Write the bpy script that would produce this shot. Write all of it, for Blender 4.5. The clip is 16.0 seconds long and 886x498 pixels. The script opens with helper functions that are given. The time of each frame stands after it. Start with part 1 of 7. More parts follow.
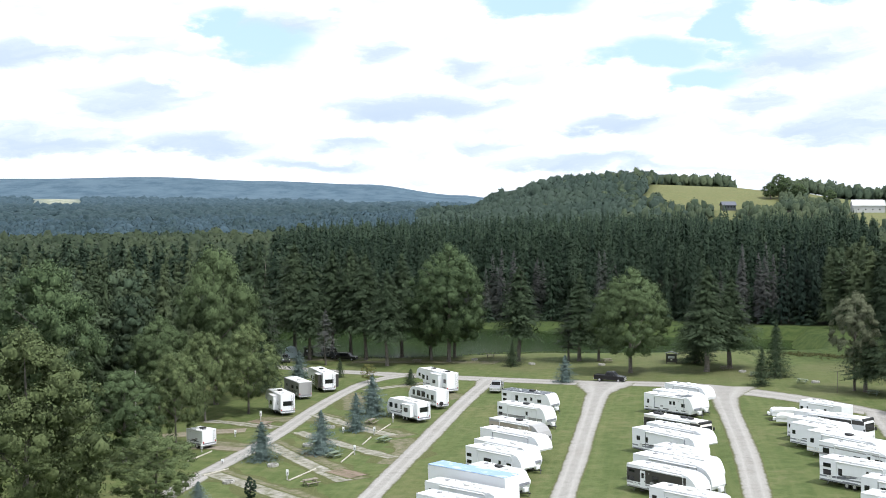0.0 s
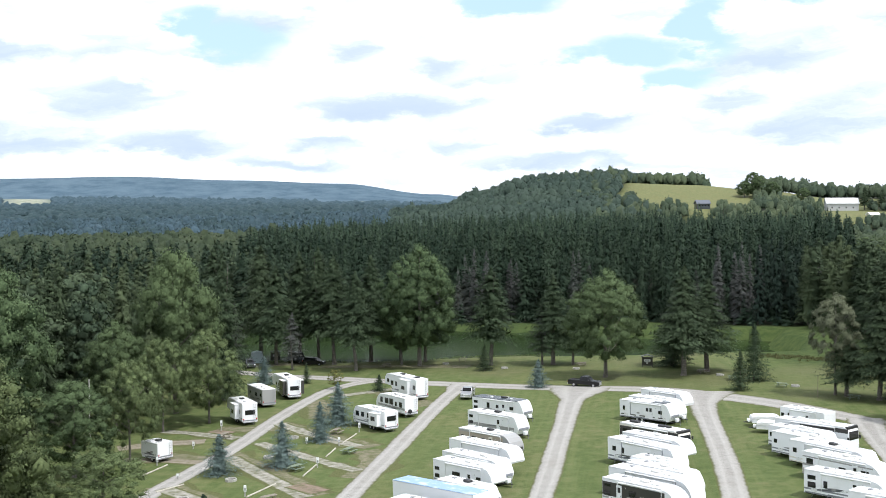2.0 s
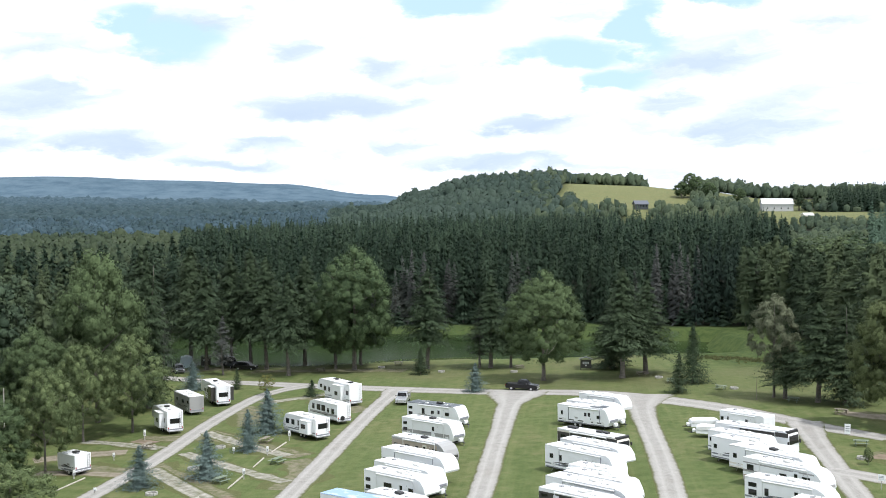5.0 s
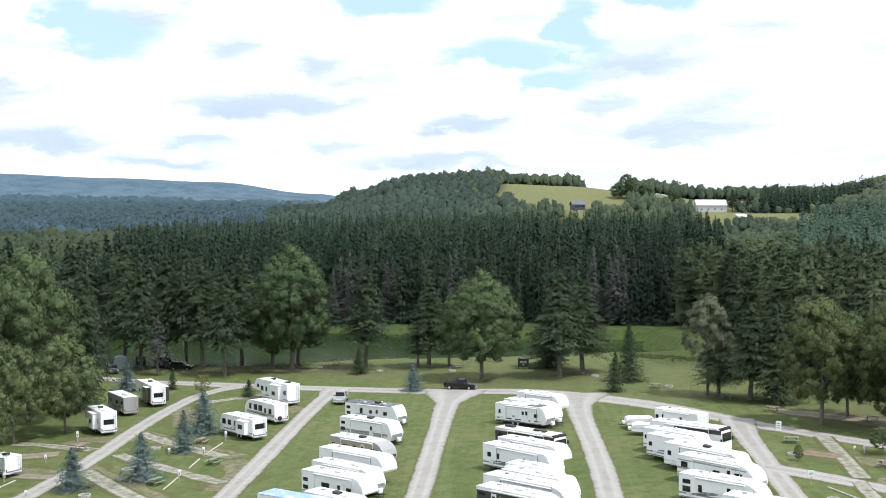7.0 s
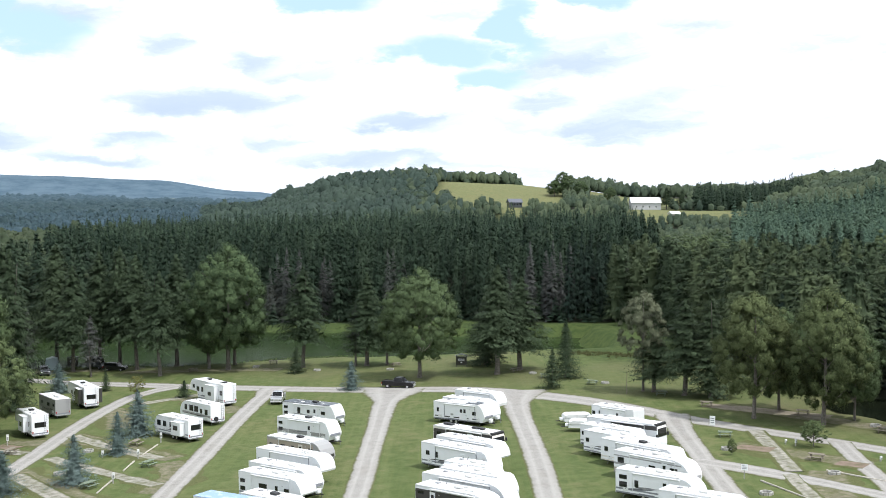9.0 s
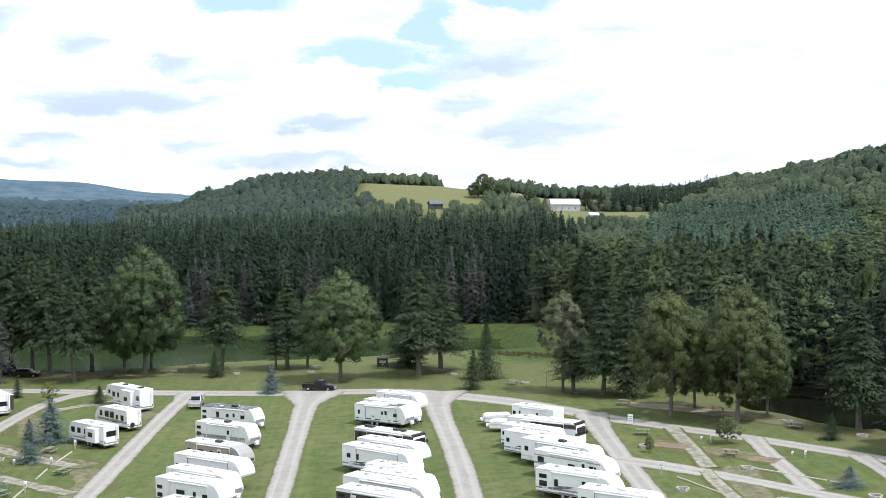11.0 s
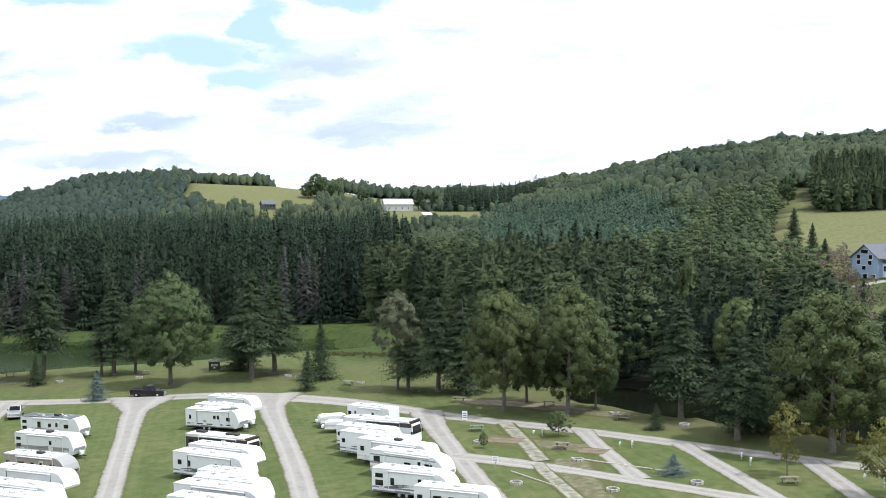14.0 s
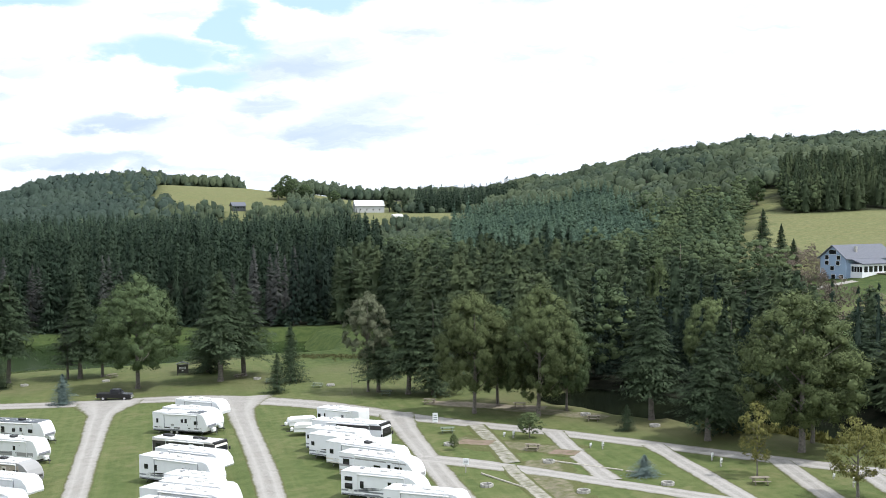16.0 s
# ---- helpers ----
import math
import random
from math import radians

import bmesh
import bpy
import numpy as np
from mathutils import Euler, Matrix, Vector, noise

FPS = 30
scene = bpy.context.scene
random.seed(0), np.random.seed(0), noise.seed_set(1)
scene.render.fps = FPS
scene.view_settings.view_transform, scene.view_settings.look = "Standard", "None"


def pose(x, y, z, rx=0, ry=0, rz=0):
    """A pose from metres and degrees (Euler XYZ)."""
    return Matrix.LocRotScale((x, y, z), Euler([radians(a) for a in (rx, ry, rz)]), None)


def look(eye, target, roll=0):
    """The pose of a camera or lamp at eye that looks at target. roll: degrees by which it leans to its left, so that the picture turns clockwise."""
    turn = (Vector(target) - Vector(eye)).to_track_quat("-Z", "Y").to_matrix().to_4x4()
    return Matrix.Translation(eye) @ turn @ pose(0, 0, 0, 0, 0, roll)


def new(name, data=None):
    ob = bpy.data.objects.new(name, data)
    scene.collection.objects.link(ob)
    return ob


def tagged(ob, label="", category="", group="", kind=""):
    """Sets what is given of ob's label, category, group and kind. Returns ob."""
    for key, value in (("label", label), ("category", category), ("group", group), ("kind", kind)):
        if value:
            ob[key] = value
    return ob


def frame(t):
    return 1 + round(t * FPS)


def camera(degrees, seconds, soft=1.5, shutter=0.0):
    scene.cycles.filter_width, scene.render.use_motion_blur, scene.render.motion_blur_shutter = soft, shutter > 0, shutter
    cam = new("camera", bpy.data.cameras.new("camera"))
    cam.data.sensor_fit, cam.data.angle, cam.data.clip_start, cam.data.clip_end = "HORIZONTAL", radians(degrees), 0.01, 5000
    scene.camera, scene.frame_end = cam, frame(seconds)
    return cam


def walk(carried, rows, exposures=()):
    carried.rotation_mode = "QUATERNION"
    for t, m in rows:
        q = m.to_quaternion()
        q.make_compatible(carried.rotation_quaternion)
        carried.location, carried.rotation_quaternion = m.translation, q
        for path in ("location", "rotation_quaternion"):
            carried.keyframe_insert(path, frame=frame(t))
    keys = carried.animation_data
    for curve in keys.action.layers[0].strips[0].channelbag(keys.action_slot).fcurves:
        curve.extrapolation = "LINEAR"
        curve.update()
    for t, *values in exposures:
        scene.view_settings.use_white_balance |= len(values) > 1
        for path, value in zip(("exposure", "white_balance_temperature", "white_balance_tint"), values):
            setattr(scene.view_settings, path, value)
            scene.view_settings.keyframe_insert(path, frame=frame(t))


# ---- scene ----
cam = camera(43.61, 16.0, soft=0.9)
# seconds, x, y, z, yaw, pitch, roll
ROWS = [
    (0, -2.94, -5.70, 31.59, 0.931, -2.279, 0.047),
    (0.5, -2.76, -3.90, 31.63, 0.580, -2.275, 0.004),
    (1, -2.38, -2.11, 31.67, 0.278, -2.305, -0.019),
    (1.5, -2.27, -0.58, 31.67, -0.065, -2.292, -0.069),
    (2, -1.95, 1.08, 31.77, -0.361, -2.333, -0.114),
    (2.5, -1.72, 2.78, 31.78, -0.741, -2.358, -0.139),
    (3, -1.43, 4.47, 31.76, -1.138, -2.360, -0.185),
    (3.5, -1.21, 5.75, 31.88, -1.556, -2.353, -0.192),
    (4, -0.97, 6.18, 31.81, -2.023, -2.348, -0.197),
    (6.5, -0.77, 5.87, 31.64, -5.914, -2.287, 0.195),
    (7, -0.86, 5.99, 31.66, -6.622, -2.330, 0.221),
    (7.5, -0.94, 6.04, 31.69, -7.391, -2.370, 0.194),
    (8, -0.82, 6.13, 31.71, -8.210, -2.418, 0.208),
    (8.5, -0.81, 6.14, 31.68, -9.102, -2.437, 0.173),
    (9, -0.90, 6.14, 31.73, -9.863, -2.434, 0.173),
    (11.5, -0.67, 6.21, 31.71, -15.280, -2.324, 0.043),
    (12, -0.61, 6.36, 31.67, -16.741, -2.319, 0.018),
    (12.5, -0.58, 6.45, 31.63, -18.204, -2.331, 0.072),
    (13, -0.57, 6.41, 31.59, -19.687, -2.349, -0.010),
    (13.5, -0.56, 6.43, 31.57, -21.294, -2.316, -0.018),
    (14, -0.63, 6.60, 31.59, -22.517, -2.325, -0.061),
    (14.5, -0.58, 6.71, 31.51, -22.706, -2.273, -0.061),
    (15, -0.50, 6.83, 31.46, -22.841, -2.244, -0.094),
    (15.5, -0.28, 7.08, 31.47, -23.120, -2.243, -0.098),
    (16, -0.11, 7.35, 31.47, -23.998, -2.241, -0.116),
]
walk(cam, [(t, pose(x, y, z) @ pose(0, 0, 0, 0, 0, yaw) @ pose(0, 0, 0, 90 + pitch) @ pose(0, 0, 0, 0, 0, roll))
           for t, x, y, z, yaw, pitch, roll in ROWS])

# ---- sky and sun ----
SUN_EL, SUN_AZ = 61.0, 130.0  # degrees; azimuth clockwise from +y
world = bpy.data.worlds.new("sky")
scene.world = world
world.use_nodes = True
wt = world.node_tree
wt.nodes.clear()


def wnode(kind, **props):
    n = wt.nodes.new(kind)
    for k, v in props.items():
        setattr(n, k, v)
    return n


def wmath(op, a, b=None, c=None, clamp=False):
    n = wnode("ShaderNodeMath", operation=op, use_clamp=clamp)
    for i, v in enumerate((a, b, c)):
        if v is None:
            continue
        if isinstance(v, (int, float)):
            n.inputs[i].default_value = v
        else:
            wt.links.new(v, n.inputs[i])
    return n.outputs[0]


def wmix(fac, a, b):
    n = wnode("ShaderNodeMix", data_type="RGBA")
    for sock, v in ((n.inputs["Factor"], fac), (n.inputs["A"], a), (n.inputs["B"], b)):
        if isinstance(v, (int, float)):
            sock.default_value = v
        elif isinstance(v, tuple):
            sock.default_value = (*v, 1)
        else:
            wt.links.new(v, sock)
    return n.outputs["Result"]


coord = wnode("ShaderNodeTexCoord")
sep = wnode("ShaderNodeSeparateXYZ")
wt.links.new(coord.outputs["Generated"], sep.inputs[0])
dx, dy, dz = sep.outputs
sky_az = wmath("MULTIPLY", wmath("ARCTAN2", dx, dy), 57.2958)
sky_el = wmath("MULTIPLY", wmath("ARCSINE", dz), 57.2958)


def wnoise(vec, scale, detail=5.0, rough=0.55, w=0.0):
    n = wnode("ShaderNodeTexNoise", noise_dimensions="4D")
    wt.links.new(vec, n.inputs["Vector"])
    n.inputs["W"].default_value = w
    n.inputs["Scale"].default_value, n.inputs["Detail"].default_value, n.inputs["Roughness"].default_value = scale, detail, rough
    return n.outputs["Fac"]


angle = wnode("ShaderNodeCombineXYZ")
wt.links.new(sky_az, angle.inputs[0])
wt.links.new(wmath("MULTIPLY", sky_el, 2.4), angle.inputs[1])
puff = wnoise(angle.outputs[0], 0.30, 7.0, 0.58)
wisp = wnoise(angle.outputs[0], 0.11, 4.0, 0.55, 3.0)
curl = wmath("SUBTRACT", puff, 0.5)
curl2 = wmath("SUBTRACT", wisp, 0.5)
warp_az = wmath("ADD", sky_az, wmath("ADD", wmath("MULTIPLY", curl2, 5.0), wmath("MULTIPLY", curl, 6.5)))
warp_el = wmath("ADD", sky_el, wmath("ADD", wmath("MULTIPLY", curl, 2.4), wmath("MULTIPLY", curl2, 1.0)))


def spot(az, el, ra, re):
    """A soft oval in the sky, 1 in the middle and 0 at its rim."""
    a = wmath("DIVIDE", wmath("SUBTRACT", warp_az, az), ra)
    e = wmath("DIVIDE", wmath("SUBTRACT", warp_el, el), re)
    return wmath("SUBTRACT", 1.0, wmath("ADD", wmath("MULTIPLY", a, a), wmath("MULTIPLY", e, e)), clamp=True)


def spots(rows):
    total = 0.0
    for row in rows:
        total = wmath("MAXIMUM", spot(*row), total)
    return total


BLUE = [(-10.2, 8.2, 3.4, 1.5), (-12.5, 9.0, 2.2, 1.0), (3.6, 10.2, 4.2, 1.0), (9.6, 7.6, 4.6, 1.1), (13.6, 8.8, 1.9, 2.6), (12.0, 6.2, 2.6, 0.8), (18.5, 10.6, 3.6, 0.9), (-24.0, 12.5, 4.0, 1.2)]
GREY = [(-9.5, 9.2, 4.4, 1.1), (-16.8, 5.2, 4.6, 1.2), (-2.2, 5.0, 6.0, 0.9), (-4.6, 4.6, 3.0, 0.6), (7.6, 4.2, 2.2, 0.6), (15.9, 7.2, 4.0, 1.2), (17.6, 7.8, 3.0, 0.8),
        (19.6, 3.9, 4.4, 1.2), (-20.8, 3.3, 4.6, 1.1), (-13.2, 3.1, 4.4, 1.0), (-5.6, 2.9, 3.6, 0.6), (0.6, 3.0, 3.2, 0.5),
        (-0.6, 7.0, 2.8, 0.7), (-4.4, 7.8, 1.6, 0.7), (18.5, 3.0, 2.6, 0.5), (14.5, 5.0, 2.6, 0.7), (-22.0, 7.2, 3.0, 0.9), (-8.5, 1.9, 5.0, 0.5), (6.0, 2.2, 5.0, 0.5)]
streaks = wnode("ShaderNodeCombineXYZ")
wt.links.new(warp_az, streaks.inputs[0])
wt.links.new(wmath("MULTIPLY", warp_el, 5.5), streaks.inputs[1])
streak = wnoise(streaks.outputs[0], 0.16, 6.0, 0.55, 7.0)


def wramp(v, lo, hi):
    n = wnode("ShaderNodeMapRange", interpolation_type="SMOOTHSTEP")
    wt.links.new(v, n.inputs["Value"])
    n.inputs["From Min"].default_value, n.inputs["From Max"].default_value = lo, hi
    return n.outputs["Result"]


gaps = wramp(wmath("ADD", wmath("MULTIPLY", spots(BLUE), 0.80), wmath("MULTIPLY", puff, 0.75)), 0.46, 1.02)
bases = wramp(wmath("ADD", wmath("MULTIPLY", spots(GREY), 0.46), wmath("MULTIPLY", streak, 1.15)), 0.50, 1.12)
sky = wnode("ShaderNodeTexSky", sky_type="NISHITA", sun_disc=False)
sky.sun_elevation, sky.sun_rotation = radians(SUN_EL), radians(SUN_AZ)
blue = wnode("ShaderNodeVectorMath", operation="SCALE")
wt.links.new(sky.outputs[0], blue.inputs[0])
blue.inputs["Scale"].default_value = 0.095
haze = wmix(0.70, blue.outputs[0], (0.54, 0.76, 0.89))
white = wmix(wramp(wmath("ADD", wmath("MULTIPLY", streak, 0.6), wmath("MULTIPLY", puff, 0.4)), 0.42, 0.72), (0.925, 0.98, 1.06), (0.65, 0.72, 0.83))
cloud = wmix(wmath("MULTIPLY", bases, 0.78), white, (0.42, 0.53, 0.68))
back = wnode("ShaderNodeBackground")
wt.links.new(wmix(gaps, cloud, haze), back.inputs["Color"])
back.inputs["Strength"].default_value = 1.22
wout = wnode("ShaderNodeOutputWorld")
wt.links.new(back.outputs[0], wout.inputs["Surface"])

sun = new("sun", bpy.data.lights.new("sun", "SUN"))
sun.data.energy, sun.data.angle, sun.data.color = 3.35, radians(3.0), (1.0, 0.985, 0.965)
_sd = Vector((math.sin(radians(SUN_AZ)) * math.cos(radians(SUN_EL)), math.cos(radians(SUN_AZ)) * math.cos(radians(SUN_EL)), math.sin(radians(SUN_EL))))
sun.matrix_world = look(_sd * 400, (0, 0, 0))
scene.view_settings.exposure = 0.18

# ---- materials ----
class Shade:
    """A small wrapper to write node materials."""

    def __init__(self, name):
        self.m = bpy.data.materials.new(name)
        self.m.use_nodes = True
        self.t = self.m.node_tree
        self.t.nodes.clear()
        self.out = self.t.nodes.new("ShaderNodeOutputMaterial")

    def node(self, kind, **props):
        n = self.t.nodes.new(kind)
        for k, v in props.items():
            setattr(n, k, v)
        return n

    def put(self, sock, v):
        if isinstance(v, (int, float)):
            sock.default_value = v
        elif isinstance(v, tuple):
            sock.default_value = (*v, 1) if len(v) == 3 and sock.type == "RGBA" else v
        else:
            self.t.links.new(v, sock)

    def math(self, op, a, b=None, clamp=False):
        n = self.node("ShaderNodeMath", operation=op, use_clamp=clamp)
        self.put(n.inputs[0], a)
        if b is not None:
            self.put(n.inputs[1], b)
        return n.outputs[0]

    def mix(self, f, a, b, blend="MIX"):
        n = self.node("ShaderNodeMix", data_type="RGBA", blend_type=blend)
        self.put(n.inputs["Factor"], f)
        self.put(n.inputs["A"], a)
        self.put(n.inputs["B"], b)
        return n.outputs["Result"]

    def place(self, stretch=(1, 1, 1), turn=0.0, space="Object"):
        c = self.node("ShaderNodeTexCoord")
        m = self.node("ShaderNodeMapping")
        m.inputs["Scale"].default_value = stretch
        m.inputs["Rotation"].default_value = (0, 0, radians(turn))
        self.t.links.new(c.outputs[space], m.inputs[0])
        return m.outputs[0]

    def world_place(self, stretch=(1, 1, 1), turn=0.0):
        c = self.node("ShaderNodeNewGeometry")
        m = self.node("ShaderNodeMapping")
        m.inputs["Scale"].default_value = stretch
        m.inputs["Rotation"].default_value = (0, 0, radians(turn))
        self.t.links.new(c.outputs["Position"], m.inputs[0])
        return m.outputs[0]

    def along(self, turn, across, length):
        """Coordinates stretched along a heading, in metres across and along."""
        c = self.node("ShaderNodeNewGeometry")
        m = self.node("ShaderNodeMapping", vector_type="TEXTURE")
        m.inputs["Scale"].default_value = (across, length, 1)
        m.inputs["Rotation"].default_value = (0, 0, radians(turn))
        self.t.links.new(c.outputs["Position"], m.inputs[0])
        return m.outputs[0]

    def noise(self, vec, scale, detail=4.0, rough=0.55):
        n = self.node("ShaderNodeTexNoise")
        self.put(n.inputs["Vector"], vec)
        n.inputs["Scale"].default_value, n.inputs["Detail"].default_value, n.inputs["Roughness"].default_value = scale, detail, rough
        return n.outputs["Fac"]

    def ramp(self, f, lo, hi):
        n = self.node("ShaderNodeMapRange", interpolation_type="SMOOTHSTEP")
        self.put(n.inputs["Value"], f)
        n.inputs["From Min"].default_value, n.inputs["From Max"].default_value = lo, hi
        return n.outputs["Result"]

    def attr(self, name):
        return self.node("ShaderNodeAttribute", attribute_name=name).outputs["Fac"]

    def bump(self, h, strength, dist):
        n = self.node("ShaderNodeBump")
        n.inputs["Strength"].default_value, n.inputs["Distance"].default_value = strength, dist
        self.put(n.inputs["Height"], h)
        return n.outputs["Normal"]

    def surface(self, color, rough=0.6, metal=0.0, normal=None, spec=0.5, **more):
        p = self.node("ShaderNodeBsdfPrincipled")
        self.put(p.inputs["Base Color"], color)
        self.put(p.inputs["Roughness"], rough)
        self.put(p.inputs["Metallic"], metal)
        self.put(p.inputs["Specular IOR Level"], spec)
        if normal is not None:
            self.put(p.inputs["Normal"], normal)
        for k, v in more.items():
            self.put(p.inputs[k.replace("_", " ")], v)
        self.p = p
        self.t.links.new(p.outputs[0], self.out.inputs["Surface"])
        return self

    def thin(self, color, amount):
        """Light that shines through, as through leaves."""
        tr = self.node("ShaderNodeBsdfTranslucent")
        self.put(tr.inputs["Color"], color)
        mx = self.node("ShaderNodeMixShader")
        mx.inputs[0].default_value = amount
        self.t.links.new(self.p.outputs[0], mx.inputs[1])
        self.t.links.new(tr.outputs[0], mx.inputs[2])
        self.t.links.new(mx.outputs[0], self.out.inputs["Surface"])
        return self


def leaf_material(name, dark, light, tip=None, grain=2.6, relief=0.35, shine=0.12, shares=(0.34, 0.36, 0.5), span=(0.34, 0.86)):
    """Foliage: colour varies from leaf to leaf, clump to clump and tree to tree; the relief is that of leaf sprays."""
    s = Shade(name)
    g = s.node("ShaderNodeNewGeometry")
    isl = g.outputs["Random Per Island"]
    ob = s.node("ShaderNodeObjectInfo").outputs["Random"]
    w = s.world_place()
    big = s.noise(w, 0.30, 2.0)
    fine = s.noise(w, grain, 3.0, 0.7)
    f = s.math("ADD", s.math("ADD", s.math("MULTIPLY", isl, shares[0]), s.math("MULTIPLY", big, shares[1])), s.math("MULTIPLY", fine, shares[2]))
    c = s.mix(s.ramp(f, *span), dark, light)
    tint = s.math("ADD", s.math("MULTIPLY", ob, 0.22), s.math("MULTIPLY", s.attr("tint"), 0.75))
    c = s.mix(tint, c, tip or tuple(min(1, v * 1.5) for v in light))
    s.surface(c, 0.75, spec=0.10, normal=s.bump(fine, relief, 0.6 / grain)).thin(c, shine)
    return s.m


def paint(name, color, rough=0.35, dirt=0.12, metal=0.0):
    s = Shade(name)
    n = s.noise(s.place((1, 1, 0.35)), 1.6, 5.0, 0.6)
    n2 = s.noise(s.place(), 14.0, 3.0)
    f = s.math("MULTIPLY", s.ramp(s.math("ADD", s.math("MULTIPLY", n, 0.8), s.math("MULTIPLY", n2, 0.2)), 0.45, 0.8), dirt, True)
    c = s.mix(f, color, tuple(v * 0.45 + 0.04 for v in color))
    s.surface(c, rough, metal)
    return s.m


def plain(name, color, rough=0.5, metal=0.0, grain=0.15, scale=6.0):
    s = Shade(name)
    n = s.noise(s.place(), scale, 5.0, 0.6)
    c = s.mix(s.ramp(n, 0.3, 0.75), tuple(v * (1 - grain) for v in color), tuple(min(1, v * (1 + grain)) for v in color))
    s.surface(c, rough, metal, s.bump(n, 0.2, 0.02))
    return s.m


def patched(name, a, b):
    """A worn sheet with pale patches."""
    s = Shade(name)
    n = s.noise(s.place((0.5, 1.2, 1)), 1.1, 5.0, 0.6)
    n2 = s.noise(s.place(), 9.0, 4.0)
    c = s.mix(s.ramp(n, 0.48, 0.62), a, b)
    s.surface(s.mix(s.math("MULTIPLY", n2, 0.25), c, tuple(v * 0.6 for v in a)), 0.55, normal=s.bump(n, 0.3, 0.05))
    return s.m


def grass_material():
    s = Shade("grass")
    w = s.world_place()
    fine = s.noise(w, 5.0, 4.0, 0.7)
    mid = s.noise(w, 0.6, 5.0, 0.6)
    big = s.noise(w, 0.055, 4.0, 0.55)
    stripe = s.noise(s.along(-10, 0.75, 22.0), 1.0, 4.0, 0.6)
    swath = s.noise(s.along(-10, 2.6, 60.0), 1.0, 2.0, 0.5)
    green = s.mix(s.ramp(mid, 0.3, 0.7), (0.082, 0.112, 0.038), (0.124, 0.154, 0.060))
    green = s.mix(s.math("MULTIPLY", s.ramp(stripe, 0.42, 0.66), 0.42), green, (0.150, 0.165, 0.068))
    green = s.mix(s.math("MULTIPLY", s.ramp(swath, 0.45, 0.6), 0.30), green, (0.066, 0.100, 0.030))
    dry = s.ramp(s.math("ADD", s.math("MULTIPLY", big, 0.7), s.math("MULTIPLY", mid, 0.35)), 0.48, 0.74)
    scuff = s.ramp(s.math("ADD", s.math("MULTIPLY", mid, 0.5), s.math("MULTIPLY", s.noise(w, 0.22, 4.0), 0.6)), 0.56, 0.74)
    camp = s.mix(s.math("MULTIPLY", dry, 0.42), green, (0.215, 0.190, 0.098))
    camp = s.mix(s.math("MULTIPLY", scuff, 0.26), camp, (0.200, 0.168, 0.100))
    camp = s.mix(s.math("MULTIPLY", fine, 0.35), camp, (0.045, 0.064, 0.022))
    meadow = s.mix(s.ramp(mid, 0.35, 0.7), (0.118, 0.132, 0.056), (0.180, 0.183, 0.086))
    swathe = s.noise(s.along(35, 7.0, 60.0), 1.0, 4.0, 0.6)
    meadow = s.mix(s.math("MULTIPLY", s.ramp(swathe, 0.42, 0.68), 0.5), meadow, (0.150, 0.140, 0.064))
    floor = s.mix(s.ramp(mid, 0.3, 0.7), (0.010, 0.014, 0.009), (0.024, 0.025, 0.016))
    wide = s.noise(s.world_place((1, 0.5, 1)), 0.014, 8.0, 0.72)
    # blue of the far ridge: haze put into the ground colour as it recedes
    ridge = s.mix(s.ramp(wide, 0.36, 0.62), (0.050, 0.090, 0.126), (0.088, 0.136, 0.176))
    floor = s.mix(s.attr("far_haze"), floor, ridge)
    # trodden earth and grass, with some tree shade put into the colour
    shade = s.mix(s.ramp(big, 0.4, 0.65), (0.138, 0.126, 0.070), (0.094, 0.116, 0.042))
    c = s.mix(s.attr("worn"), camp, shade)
    # darker green tone for the ground beyond and east of the pond
    dark_bank = s.mix(s.ramp(mid, 0.3, 0.7), (0.038, 0.062, 0.019), (0.070, 0.094, 0.031))
    c = s.mix(s.attr("rough"), c, dark_bank)
    c = s.mix(s.attr("meadow"), c, meadow)
    c = s.mix(s.attr("straw"), c, s.mix(s.ramp(big, 0.35, 0.65), (0.20, 0.22, 0.14), (0.34, 0.35, 0.30)))
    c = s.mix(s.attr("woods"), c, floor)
    h = s.math("ADD", fine, s.math("MULTIPLY", mid, 2.0))
    s.surface(c, 0.9, normal=s.bump(h, 0.6, 0.12), spec=0.1)
    return s.m


def gravel_material(name, a, b, weeds):
    s = Shade(name)
    w = s.world_place()
    fine = s.noise(w, 6.0, 6.0, 0.8)
    mid = s.noise(w, 0.8, 6.0, 0.7)
    patch = s.noise(w, 1.1, 4.0, 0.6)
    big = s.noise(w, 0.14, 3.0)
    c = s.mix(s.ramp(fine, 0.3, 0.7), a, b)
    c = s.mix(s.math("MULTIPLY", s.ramp(mid, 0.45, 0.75), 0.55), c, tuple(v * 0.66 for v in a))
    c = s.mix(s.math("MULTIPLY", s.ramp(big, 0.45, 0.7), 0.22), c, (0.20, 0.18, 0.15))
    c = s.mix(s.math("MULTIPLY", s.attr("track"), 0.5), c, tuple(min(1, v * 1.15) for v in b))
    rim = s.attr("rim")
    grow = s.ramp(s.math("ADD", s.math("ADD", s.math("MULTIPLY", patch, 0.55), s.math("ADD", s.math("MULTIPLY", mid, 0.2), s.math("MULTIPLY", fine, 0.25))), s.math("ADD", s.math("MULTIPLY", rim, 0.62), weeds)), 0.70, 1.06)
    c = s.mix(grow, c, s.mix(s.ramp(fine, 0.35, 0.65), (0.060, 0.078, 0.026), (0.125, 0.125, 0.055)))
    s.surface(c, 0.95, normal=s.bump(s.math("ADD", fine, mid), 0.5, 0.05), spec=0.15)
    return s.m


